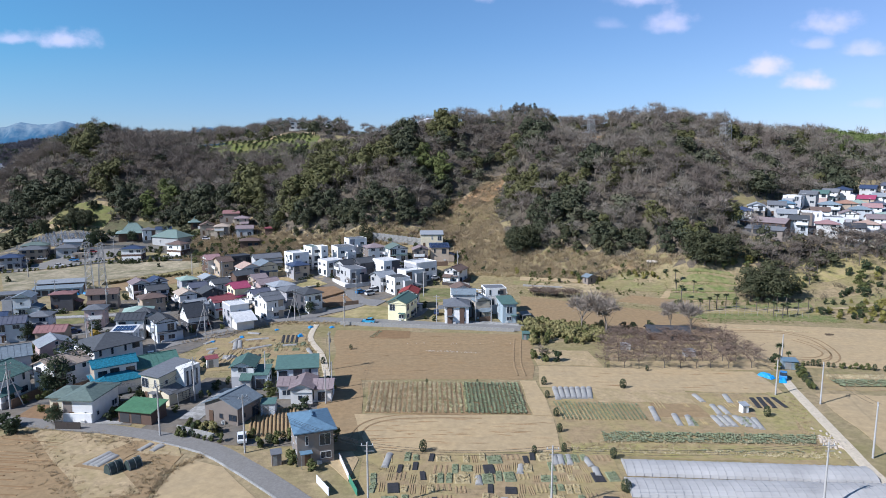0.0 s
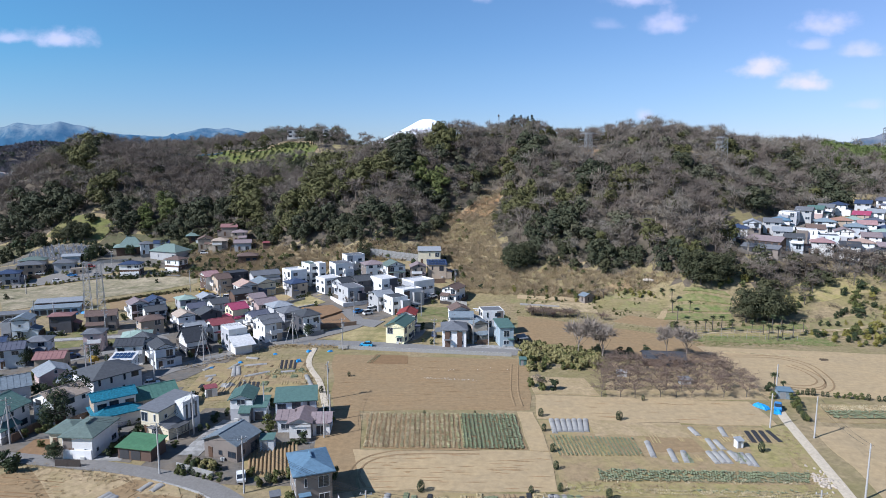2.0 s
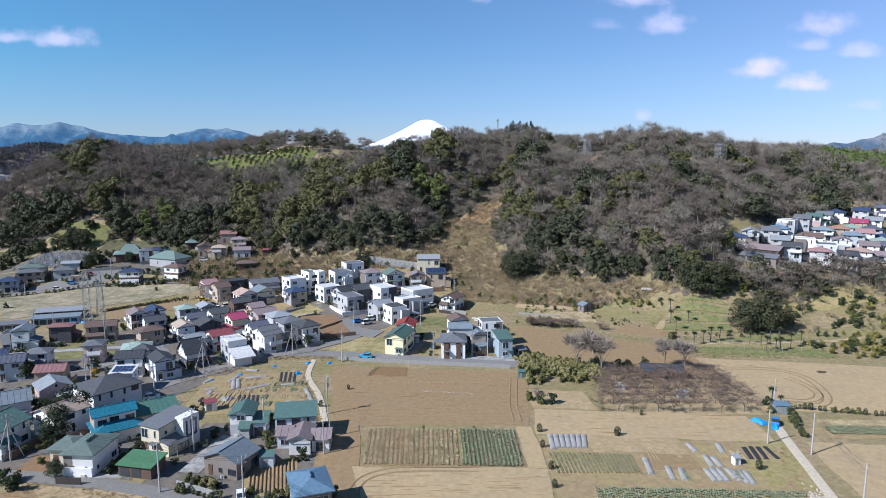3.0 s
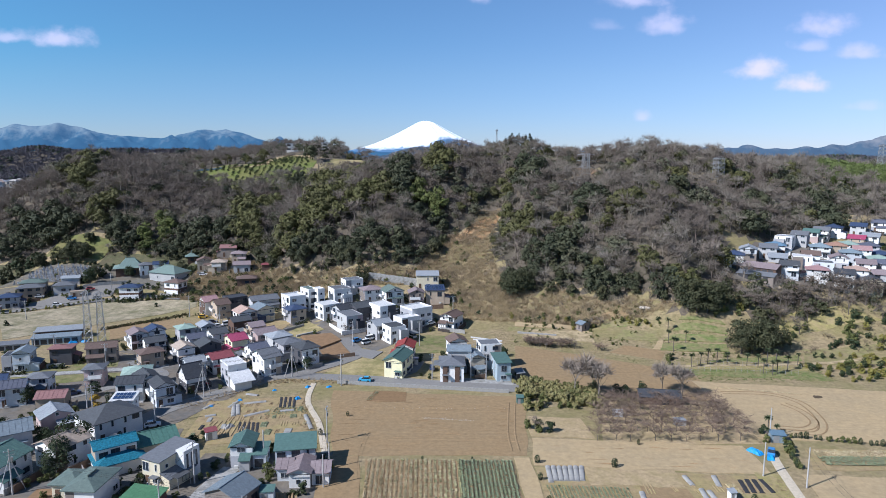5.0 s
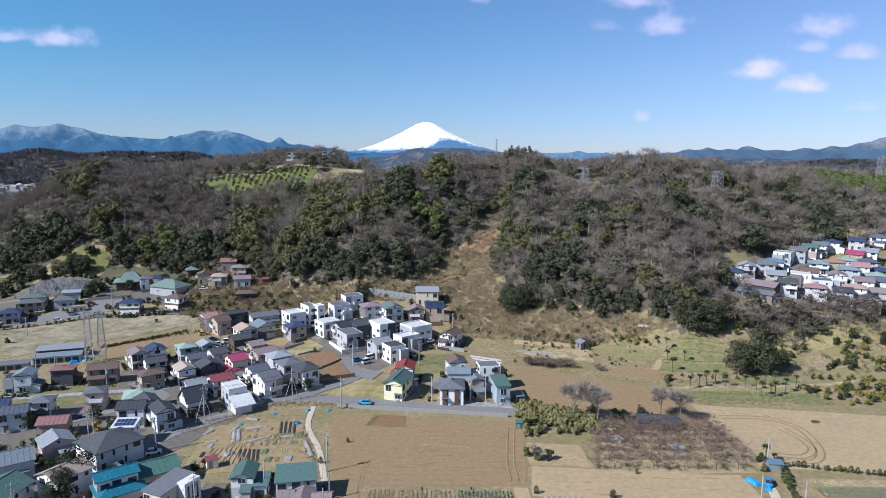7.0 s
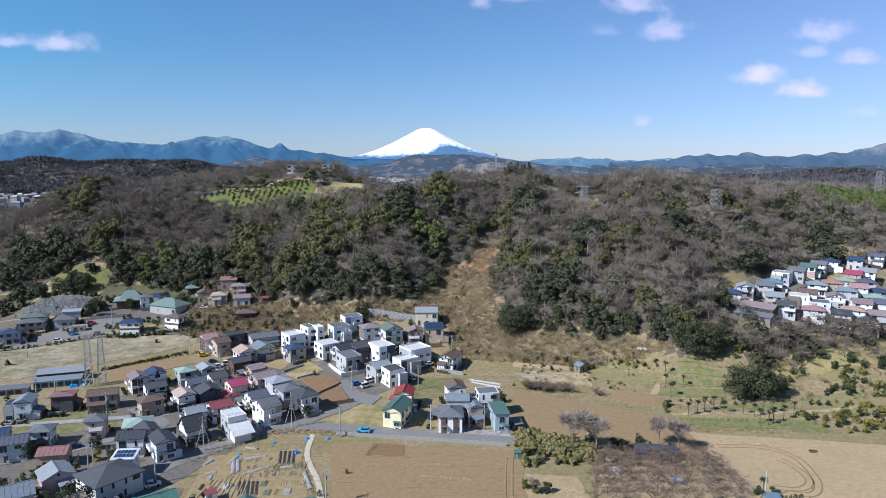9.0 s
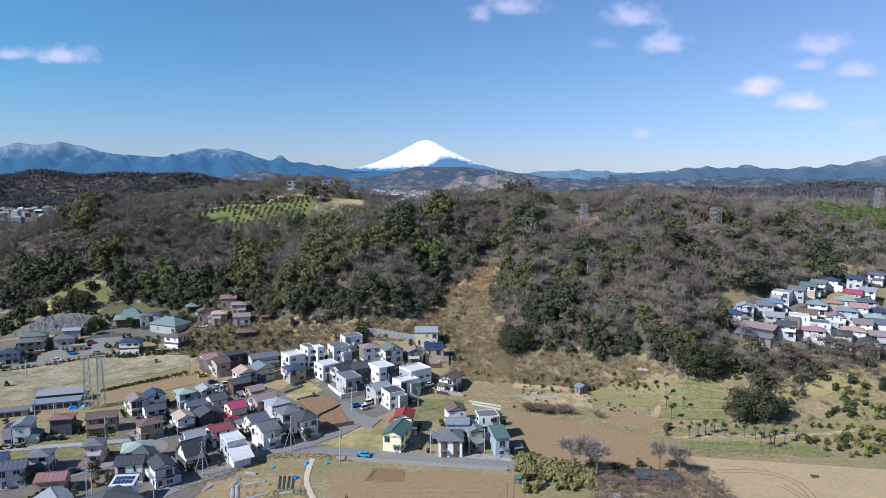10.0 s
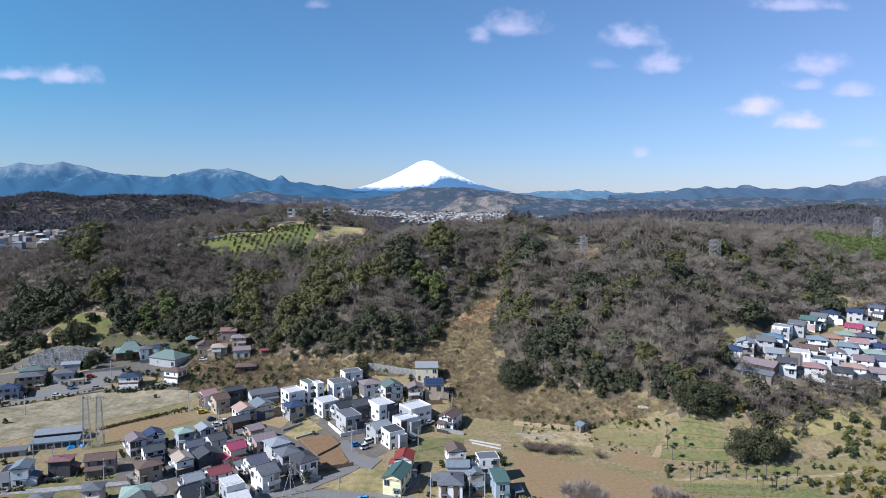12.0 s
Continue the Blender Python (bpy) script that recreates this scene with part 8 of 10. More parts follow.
def town(n, spots, label):
    g = Geo()
    while n:
        x, y = spots()
        z, w, d, h, a = float(height(x, y)), rr.uniform(6, 11), rr.uniform(6, 9), rr.uniform(3.5, 6.5), rr.uniform(0, 1.5)
        g.box(x, y, z + h / 2 - 1, w, d, h + 2, a)
        c, s = math.cos(a), math.sin(a)
        g.add([(x + px * c - py * s, y + px * s + py * c, z + h + pz) for px, py, pz in ((-w * 0.55, -d * 0.55, 0.06), (w * 0.55, -d * 0.55, 0.06), (w * 0.55, d * 0.55, 0.06), (-w * 0.55, d * 0.55, 0.06), (-w * 0.3, 0, 1.9), (w * 0.3, 0, 1.9))],
              [(0, 1, 5, 4), (1, 2, 5), (2, 3, 4, 5), (3, 0, 4), (3, 2, 1, 0)])
        n -= 1
    tagged(new("distant_town", g.mesh("distant_town", town_mat())), label, "town", kind="stuff")


town(1500, lambda: (rr.uniform(-420, 560), 1450 + 900 * rr.random() ** 0.8), "tightly packed small houses of a distant town")
town(130, lambda: (rr.uniform(-640, -380), rr.uniform(640, 1000)), "small houses round the factory in the valley")
strew("town_trees", [proto_of(leafy_tree(130 + k, 0.75, 6, 40, 0.0, 0.2)) for k in range(3)], 900, (-460, 620, 1380, 2450), (5, 9), mat("far_evergreen_leaves", (0.062, 0.078, 0.056)), "dark trees among the houses of the distant town", "woods", lambda x, y: swell(x, y, 160.0) > -0.3, 17)
bush(-3.3, 101.0, 1.9, "dark")
bush(15.0, 100.4, 1.3, "dark")
bush(27.5, 98.6, 1.7, "dark")
bush(20.6, 108.7, 1.5, "dark")
bush(21.2, 115.6, 1.6, "dark")
bush(21.0, 124.9, 1.5, "dark")
bush(21.5, 132.4, 1.7, "dark")
bush(37.8, 130.4, 1.9, "dark")
bush(46.3, 141.4, 1.2, "dark")
bush(-23.2, 157.8, 1.2, "dark")
bush(26.6, 88.0, 1.9, "dark")
bush(20.0, 101.0, 1.4, "dark")
bush(60.7, 115.5, 1.9, "dark")
bush(-3.5, 133.7, 0.8, "dark")
bush(7.4, 133.8, 0.7, "dark")
bush(-28.1, 146.3, 1.6, "dark")
bush(-23.9, 96.7, 2.6, "olive")
bush(-30.7, 102.7, 2.0, "olive")
bush(-29.7, 104.3, 1.6, "dark")
bush(-33.2, 106.4, 1.7, "olive")
bush(-45.9, 111.2, 1.6, "olive")
bush(-43.9, 109.9, 1.5, "olive")
bush(-40.5, 108.8, 1.4, "olive")
bush(-35.1, 126.4, 3.0, "olive")
bush(-54.8, 144.2, 2.2, "dark")
bush(-56.6, 142.2, 2.2, "dark")
bush(-75.7, 107.6, 3.2, "dark")
bush(-78.7, 109.9, 3.0, "dark")
bush(-77.0, 111.1, 2.0, "olive")
bush(24.3, 148.4, 3.0, "olive")
bush(27.0, 148.3, 2.6, "dark")
bush(21.9, 150.6, 2.4, "olive")
bush(52.2, 171.6, 3.6, "dark")
bush(58.2, 177.1, 2.6, "dark")
bush(50.0, 173.0, 3.2, "dark")
bush(21.8, 208.1, 3.6, "dark")
bush(21.4, 213.8, 2.6, "dark")
bush(35.2, 244.1, 2.2, "olive")
bush(41.1, 246.8, 2.0, "olive")
bush(46.3, 244.6, 2.0, "olive")
bush(50.3, 242.8, 2.2, "dark")
bush(58.8, 246.8, 1.5, "dark")
bush(75.5, 235.9, 1.8, "olive")
bush(81.7, 232.5, 1.5, "olive")
bush(78.5, 232.2, 1.4, "yellow")
bush(3.6, 266.3, 2.4, "olive")
bush(9.4, 261.6, 2.8, "olive")
bush(12.8, 257.1, 2.2, "olive")
bush(5.8, 255.9, 1.8, "yellow")
bush(15.9, 250.9, 2.2, "dark")
bush(20.2, 248.5, 2.0, "olive")
bush(8.4, 268.0, 2.4, "olive")
bush(-98.7, 296.0, 2.2, "olive")
bush(-107.0, 297.1, 2.4, "dark")
bush(-100.6, 289.7, 2.4, "olive")
bush(-106.8, 289.1, 2.0, "dark")
bush(-90.7, 295.4, 2.0, "olive")
bush(-76.8, 282.8, 2.2, "olive")
bush(-80.8, 279.0, 1.8, "dark")
bush(-145.3, 283.8, 2.6, "dark")
bush(-128.9, 286.5, 2.6, "dark")
bush(-148.2, 292.2, 2.4, "dark")
bush(-123.7, 283.3, 2.4, "olive")
bush(-137.7, 281.0, 2.4, "olive")
bush(-167.9, 245.6, 2.4, "dark")
bush(-122.5, 274.8, 2.0, "dark")
bush(-109.2, 281.7, 2.0, "olive")
bush(-91.1, 164.8, 3.2, "orange")
bush(-93.5, 158.4, 2.6, "olive")
bush(-94.1, 154.9, 2.2, "dark")
bush(-101.4, 154.9, 2.0, "olive")
bush(-94.5, 148.3, 2.4, "olive")
bush(-100.6, 148.4, 2.0, "dark")
bush(-168.2, 310.6, 3.4, "dark")
bush(-166.0, 314.4, 2.8, "dark")
bush(-154.0, 318.3, 3.2, "dark")
bush(-187.5, 313.1, 2.2, "olive")
bush(-43.1, 247.1, 2.2, "dark")
bush(-1.0, 245.9, 2.0, "olive")
bush(-3.0, 236.8, 1.8, "olive")
bush(-46.2, 234.8, 2.0, "olive")
bush(-180.7, 301.4, 2.5, "dark")
bush(-67.4, 297.1, 2.0, "olive")
bush(-72.1, 294.8, 1.8, "olive")
leafy(-80.8, 135.9, 9.0, "dark")
leafy(-80.3, 129.7, 7.5, "dark")
leafy(-166.1, 304.1, 8.0, "dark")
leafy(105.8, 210.2, 13.0, "bigdark")
leafy(109.1, 209.2, 12.0, "bigdark")
leafy(101.7, 209.5, 12.0, "bigdark")
leafy(114.3, 211.8, 10.0, "bigdark")
leafy(95.7, 233.6, 12.0, "bigdark")
leafy(93.1, 235.1, 13.0, "bigdark")
leafy(99.9, 233.7, 12.0, "bigdark")
leafy(105.2, 236.3, 11.0, "bigdark")
leafy(-184.6, 333.7, 9.0, "bigdark")
leafy(-204.9, 330.5, 8.0, "bigdark")
leafy(-192.5, 332.0, 8.0, "bigdark")
leafy(-152.4, 315.1, 6.0, "dark")
leafy(-33.8, 281.1, 8.0, "bigdark")
leafy(29.5, 263.4, 11.0, "bigdark")
leafy(33.0, 263.4, 12.0, "bigdark")
leafy(36.5, 263.2, 10.0, "bigdark")
bare_thing(38.0, 172.5, 12.0, 1.05, BIG_BARE[0], "large leafless tree with a wide grey crown", "bare trees")
bare_thing(43.8, 169.6, 10.8, 1.0, BIG_BARE[1], "large leafless tree with a wide grey crown", "bare trees")
bare_thing(63.4, 175.4, 8.6, 1.0, BIG_BARE[1], "leafless tree beside the farm shed", "bare trees")
bare_thing(68.0, 172.4, 9.2, 1.0, BIG_BARE[0], "leafless tree beside the farm shed", "bare trees")
bare(23.6, 148.3, 4.5, 1.30)
bare(-26.6, 123.4, 4.0, 1.20)
bare(-34.7, 234.9, 4.0, 1.30)
bare(-88.5, 183.7, 5.0, 1.40)
bare(57.5, 236.2, 4.5, 1.50)
bare(60.9, 236.9, 4.0, 1.40)
grove_tree(37.3, 143.5, 3.5)
grove_tree(41.7, 143.5, 3.6)
grove_tree(45.1, 143.5, 3.9)
grove_tree(50.9, 143.4, 4.4)
grove_tree(54.6, 143.4, 3.7)
grove_tree(58.3, 143.5, 3.7)
grove_tree(61.5, 143.4, 3.5)
grove_tree(65.7, 143.4, 4.5)
grove_tree(71.0, 143.5, 4.4)
grove_tree(38.7, 148.3, 3.6)
grove_tree(41.7, 148.3, 4.2)
grove_tree(46.4, 148.4, 4.4)
grove_tree(50.6, 148.4, 3.5)
grove_tree(54.0, 148.4, 4.2)
grove_tree(57.7, 148.5, 3.6)
grove_tree(61.6, 148.4, 3.5)
grove_tree(66.4, 148.4, 4.4)
grove_tree(69.6, 148.5, 3.8)
grove_tree(74.1, 148.4, 4.1)
grove_tree(40.2, 153.2, 4.4)
grove_tree(43.0, 153.2, 3.9)
grove_tree(46.6, 153.2, 3.9)
grove_tree(49.2, 153.2, 3.8)
grove_tree(53.7, 153.3, 3.5)
grove_tree(55.8, 153.1, 4.2)
grove_tree(59.6, 153.2, 4.0)
grove_tree(63.3, 153.1, 3.8)
grove_tree(67.6, 153.2, 3.6)
grove_tree(70.0, 153.2, 3.6)
grove_tree(73.8, 153.3, 3.7)
grove_tree(40.8, 157.8, 4.3)
grove_tree(44.0, 157.9, 4.1)
grove_tree(48.2, 157.9, 3.5)
grove_tree(50.1, 157.9, 3.7)
grove_tree(54.5, 157.9, 4.1)
grove_tree(56.9, 157.9, 3.8)
grove_tree(60.0, 157.9, 4.0)
grove_tree(63.0, 157.8, 4.2)
grove_tree(67.7, 157.9, 4.5)
grove_tree(70.7, 157.9, 4.6)
grove_tree(72.7, 157.8, 3.7)
grove_tree(44.0, 161.7, 4.3)
grove_tree(46.5, 161.8, 4.5)
grove_tree(50.2, 161.7, 4.4)
grove_tree(53.1, 161.8, 3.6)
grove_tree(56.7, 161.8, 3.6)
grove_tree(60.0, 161.8, 4.6)
grove_tree(63.3, 161.8, 3.4)
grove_tree(66.3, 161.9, 3.6)
grove_tree(70.9, 161.8, 3.8)
grove_tree(73.4, 161.7, 3.5)
grove_tree(47.1, 165.4, 3.9)
grove_tree(49.2, 165.5, 3.5)
grove_tree(52.1, 165.4, 3.6)
grove_tree(58.6, 165.4, 4.0)
grove_tree(65.3, 165.4, 4.0)
grove_tree(69.6, 165.5, 3.9)
grove_tree(73.2, 165.4, 4.0)
bare(31.8, 219.3, 3.0, 1.60)
bare(34.0, 220.2, 3.0, 1.60)
bare(35.8, 219.2, 3.5, 1.60)
bare(37.3, 216.5, 3.1, 1.60)
bare(39.9, 220.2, 2.9, 1.60)
bare(41.7, 219.1, 2.8, 1.60)
bare(43.7, 219.1, 3.5, 1.60)
bare(45.7, 219.5, 2.7, 1.60)
bare(47.0, 216.1, 3.2, 1.60)
bush(43.3, 172.1, 2.5, "olive")
bush(39.4, 166.3, 1.6, "straw")
bush(24.4, 175.9, 2.5, "straw")
bush(28.4, 167.3, 2.4, "olive")
bush(28.6, 171.8, 1.8, "olive")
bush(39.5, 173.4, 2.0, "straw")
bush(41.5, 167.2, 1.6, "olive")
bush(23.2, 161.9, 2.3, "straw")
bush(39.5, 166.8, 2.1, "straw")
bush(36.0, 162.5, 1.8, "straw")
bush(27.1, 176.9, 2.2, "straw")
bush(23.3, 164.6, 2.4, "straw")
bush(32.1, 163.3, 1.8, "olive")
bush(33.5, 164.4, 2.2, "straw")
bush(41.5, 171.3, 1.7, "olive")
bush(34.4, 170.5, 2.5, "olive")
bush(40.2, 179.3, 1.7, "olive")
bush(41.9, 174.2, 1.9, "straw")
bush(28.9, 164.9, 1.9, "straw")
bush(36.5, 163.8, 2.0, "straw")
bush(23.8, 168.1, 2.5, "olive")
bush(43.4, 171.8, 2.3, "straw")
bush(26.4, 174.1, 2.4, "straw")
bush(24.0, 169.2, 2.0, "straw")
bush(26.4, 177.0, 2.1, "straw")
bush(25.8, 161.7, 1.6, "straw")
bush(22.2, 173.9, 2.1, "straw")
bush(38.1, 168.4, 2.1, "olive")
bush(25.9, 163.8, 2.0, "straw")
bush(42.2, 168.0, 2.3, "olive")
bush(40.9, 169.5, 2.5, "olive")
bush(27.1, 163.6, 2.4, "olive")
bush(35.3, 172.3, 1.9, "olive")
bush(28.9, 167.3, 1.7, "straw")
bush(34.0, 167.1, 2.2, "straw")
bush(41.5, 172.7, 2.2, "straw")
bush(34.7, 163.4, 1.7, "olive")
bush(43.1, 176.4, 2.3, "straw")
bush(24.4, 163.3, 2.2, "olive")
bush(40.5, 164.2, 2.4, "straw")
bush(24.8, 168.7, 2.1, "olive")
bush(44.9, 178.6, 2.5, "straw")
bush(25.3, 170.6, 2.5, "straw")
palm(80.8, 219.9, 5.1)
palm(79.8, 212.0, 5.4)
palm(86.7, 219.3, 4.6)
palm(83.1, 227.2, 5.5)
palm(79.9, 196.5, 4.8)
palm(83.3, 197.7, 5.0)
palm(86.4, 199.7, 5.5)
palm(89.8, 200.8, 5.2)
palm(92.1, 198.5, 4.6)
palm(98.0, 197.6, 4.5)
palm(100.7, 195.8, 4.7)
palm(100.0, 190.9, 5.1)
palm(105.4, 199.5, 5.6)
palm(107.7, 198.3, 5.5)
palm(102.0, 189.4, 4.8)
palm(104.2, 190.9, 4.8)
palm(108.5, 193.0, 5.3)
palm(114.1, 197.4, 4.6)
pole(-49.3, 106.9, 9.5, 70)
pole(-49.5, 123.4, 9.0, 70)
pole(-32.6, 100.6, 10.0, 50)
pole(-28.2, 180.2, 9.5, 10)
pole(-25.8, 142.2, 9.0, 80)
pole(-23.1, 121.9, 7.0, 80)
pole(-23.2, 129.7, 6.0, 80)
pole(78.6, 145.0, 7.5, 20)
pole(67.9, 126.5, 7.5, 20)
pole(74.3, 121.7, 8.6, 60)
pole(69.5, 98.7, 9.5, 60)
pole(-43.8, 186.5, 9.5, 40)
pole(-64.6, 170.8, 10.0, 40)
pole(-10.3, 83.1, 10.0, 0)
pole(14.9, 83.0, 9.5, 0)
pole(52.4, 83.1, 10.0, 0)
pole(-102.5, 260.3, 9.0, 30)
pole(-82.3, 237.5, 9.5, 40)
pole(-61.2, 251.8, 9.0, 40)
pole(-6.7, 219.4, 9.0, 10)
pole(5.7, 249.9, 9.0, 10)
pole(-37.8, 132.4, 7.5, 60)
pole(-166.3, 255.2, 8.0, 20)
pole(-101.4, 190.7, 9.5, 15)
pole(-122.8, 200.8, 9.5, 15)
pole(-134.3, 209.1, 8.0, 15)
pole(-88.5, 158.4, 8.0, 40)
pole(-89.9, 158.5, 8.5, 40)
pole(9.6, 185.4, 8.5, 0)
pole(14.2, 185.5, 8.0, 0)
pole(-1.9, 185.5, 8.0, 0)
pole(-30.0, 219.4, 9.0, 30)
pole(-70.0, 152.5, 9.0, 40)
pole(-83.4, 119.0, 9.5, 40)
pole(-152.3, 296.3, 8.0, 0)
car(-21.7, 183.2, 172, "hatch", "skyblue")
car(-61.9, 188.5, 42, "van", "white")
car(-96.0, 257.7, 30, "hatch", "yellow")
car(-25.6, 221.7, 40, "van", "white")
car(-24.7, 226.8, 40, "van", "white")
car(-29.1, 224.2, 40, "hatch", "blue")
car(-57.6, 196.9, -45, "hatch", "dark")
car(-34.4, 104.9, 108, "hatch", "white")
car(-70.0, 150.9, 25, "hatch", "white")
car(-180.7, 288.0, 20, "hatch", "white")
car(-164.2, 284.6, 15, "hatch", "blue")
car(-152.5, 283.9, 15, "hatch", "grey")
car(-161.5, 295.3, 20, "hatch", "darkred")
car(-166.7, 277.2, 15, "hatch", "white")
car(-85.1, 237.5, 35, "hatch", "white")
car(-85.0, 243.4, 35, "hatch", "white")
car(-82.7, 246.5, 35, "van", "white")
car(-102.9, 216.4, 20, "hatch", "white")
car(-137.8, 201.7, 10, "hatch", "navy")
car(-2.0, 194.1, 90, "hatch", "navy")
car(-89.3, 249.6, 35, "hatch", "navy")
car(-68.2, 179.0, 40, "hatch", "darkred")
car(-9.4, 191.5, 80, "van", "grey")
car(-17.7, 255.4, 60, "hatch", "white")
car(-114.4, 310.2, 10, "hatch", "white")
car(74.6, 136.4, 62, "hatch", "blue")
car(-101.2, 172.3, 40, "hatch", "navy")
car(-3.1, 242.9, 40, "hatch", "white")
car(-52.6, 188.9, 160, "hatch", "white")
tunnel(23.1, 123.7, 23.5, 130.7, 0.9, "film")
tunnel(24.2, 124.3, 24.7, 130.7, 0.9, "film")
tunnel(25.3, 124.3, 25.9, 130.6, 0.9, "film")
tunnel(26.4, 124.3, 27.1, 130.6, 0.9, "film")
tunnel(27.5, 124.3, 28.3, 130.7, 0.9, "film")
tunnel(28.5, 124.2, 29.5, 130.7, 0.9, "film")
tunnel(29.6, 124.4, 30.7, 130.6, 0.9, "film")
tunnel(39.6, 113.2, 40.4, 119.9, 0.9, "film")
tunnel(43.0, 111.2, 43.6, 116.4, 0.9, "film")
tunnel(45.0, 111.1, 45.9, 115.7, 0.9, "film")
tunnel(51.6, 122.5, 51.3, 126.5, 0.9, "film")
tunnel(56.8, 122.0, 57.5, 126.4, 0.9, "film")
tunnel(52.3, 116.2, 52.7, 121.0, 0.9, "film")
tunnel(54.0, 116.3, 54.0, 120.4, 0.9, "film")
tunnel(50.5, 110.7, 50.6, 115.5, 0.9, "film")
tunnel(51.8, 110.8, 51.8, 115.6, 0.9, "film")
tunnel(52.8, 110.7, 53.0, 115.5, 0.9, "film")
tunnel(55.1, 110.7, 55.3, 115.0, 0.9, "film")
tunnel(56.2, 109.9, 56.5, 114.9, 0.9, "film")
tunnel(57.0, 109.5, 57.7, 114.5, 0.9, "film")
tunnel(54.7, 111.6, 54.7, 115.6, 0.9, "film")
tunnel(61.4, 119.5, 62.2, 124.8, 0.8, "dark")
tunnel(62.8, 119.6, 63.7, 125.0, 0.8, "dark")
tunnel(64.3, 119.5, 65.1, 124.9, 0.8, "dark")
tunnel(66.6, 119.6, 66.6, 125.0, 0.8, "dark")
tunnel(-50.3, 101.0, -49.4, 103.7, 0.9, "film")
tunnel(-48.2, 101.0, -47.2, 103.2, 0.9, "film")
tunnel(-48.0, 102.1, -47.6, 103.4, 0.9, "film")
tunnel(-56.5, 96.1, -54.7, 100.4, 1.0, "film")
tunnel(-55.4, 95.8, -53.9, 99.8, 1.0, "film")
tunnel(-54.5, 95.6, -53.1, 99.4, 1.0, "film")
tunnel(-49.6, 157.5, -44.2, 161.3, 0.9, "film")
tunnel(-52.4, 157.4, -54.9, 166.5, 0.9, "film")
tunnel(-51.4, 158.3, -53.5, 165.3, 0.9, "film")
tunnel(-55.4, 163.3, -54.2, 167.5, 0.9, "film")
tunnel(-41.2, 160.9, -37.8, 161.7, 0.9, "film")
tunnel(-34.2, 158.4, -30.9, 149.8, 0.9, "film")
tunnel(-59.5, 157.3, -57.1, 158.4, 0.9, "film")
tunnel(-52.2, 165.9, -46.6, 167.6, 0.9, "film")
tunnel(-53.5, 173.0, -50.1, 172.0, 0.9, "film")
tunnel(-61.7, 162.2, -60.2, 165.4, 0.9, "film")
tunnel(-47.8, 147.1, -49.5, 153.7, 0.6, "dark")
tunnel(-46.8, 147.2, -48.3, 153.6, 0.6, "dark")
tunnel(-45.7, 147.1, -47.2, 153.6, 0.6, "dark")
tunnel(-44.6, 147.1, -46.1, 153.7, 0.6, "dark")
tunnel(-43.6, 147.2, -45.0, 153.6, 0.6, "dark")
tunnel(-41.8, 163.3, -43.2, 170.7, 0.6, "dark")
tunnel(-40.7, 163.4, -42.0, 170.8, 0.6, "dark")
tunnel(-39.5, 163.3, -40.7, 170.7, 0.6, "dark")
tunnel(-38.3, 163.4, -39.5, 170.8, 0.6, "dark")
tunnel(-9.2, 95.3, -8.7, 100.1, 0.9, "film")
tunnel(17.9, 96.1, 18.0, 99.5, 0.9, "film")
tunnel(18.8, 96.2, 19.0, 99.5, 0.9, "film")
tunnel(20.2, 96.1, 20.3, 99.5, 0.9, "film")
tunnel(23.4, 95.6, 23.0, 98.6, 0.9, "film")
tunnel(23.7, 92.5, 23.8, 95.3, 0.9, "film")
tunnel(11.8, 93.3, 12.4, 96.2, 0.9, "film")
tunnel(5.4, 89.9, 5.3, 92.5, 0.9, "film")

for i, j, offs in ((0, 2, (-0.7, 0, 0.7)), (2, 13, (-0.7, 0, 0.7, 0.3)), (0, 1, (-0.5, 0.5)), (13, 14, (-0.7, 0, 0.7)), (14, 15, (-0.7, 0, 0.7)), (9, 10, (-0.6, 0.6)), (11, 12, (-0.6, 0, 0.6)), (3, 11, (-0.6, 0.6)), (0, 33, (-0.6, 0, 0.6)), (12, 32, (-0.6, 0.6)), (4, 5, (-0.4, 0.4)), (28, 29, (-0.4, 0.4))):
    for off in offs:
        wire(POLE_TOPS[i], POLE_TOPS[j], 0.9, off)

# ---------------------------------------------------------------- gardens round the houses
def free_spot(x, y, gap):
    for hx, hy, th, w, d, _ in HOUSES:
        c, s = math.cos(radians(th)), math.sin(radians(th))
        u, v = (x - hx) * c + (y - hy) * s, -(x - hx) * s + (y - hy) * c
        if abs(u) < w / 2 + gap and abs(v) < d / 2 + gap:
            return False
    return True


rr = random.Random(8)
MAIN_ROAD = [(23, 177.5), (2, 181), (-14, 184.5), (-36, 187.5), (-48, 188), (-56, 179), (-64, 170.5), (-72, 161), (-76, 150), (-84, 141), (-100, 138), (-34, 190), (-28, 206), (-26, 218), (-31, 229), (-46, 244), (-62, 254), (-84, 260),
             (-125, 160), (-106, 168), (-94, 178), (-84, 192), (-100, 205)]


def near_road(x, y):
    return any(math.hypot(x - a, y - b) < 6.0 for a, b in MAIN_ROAD)


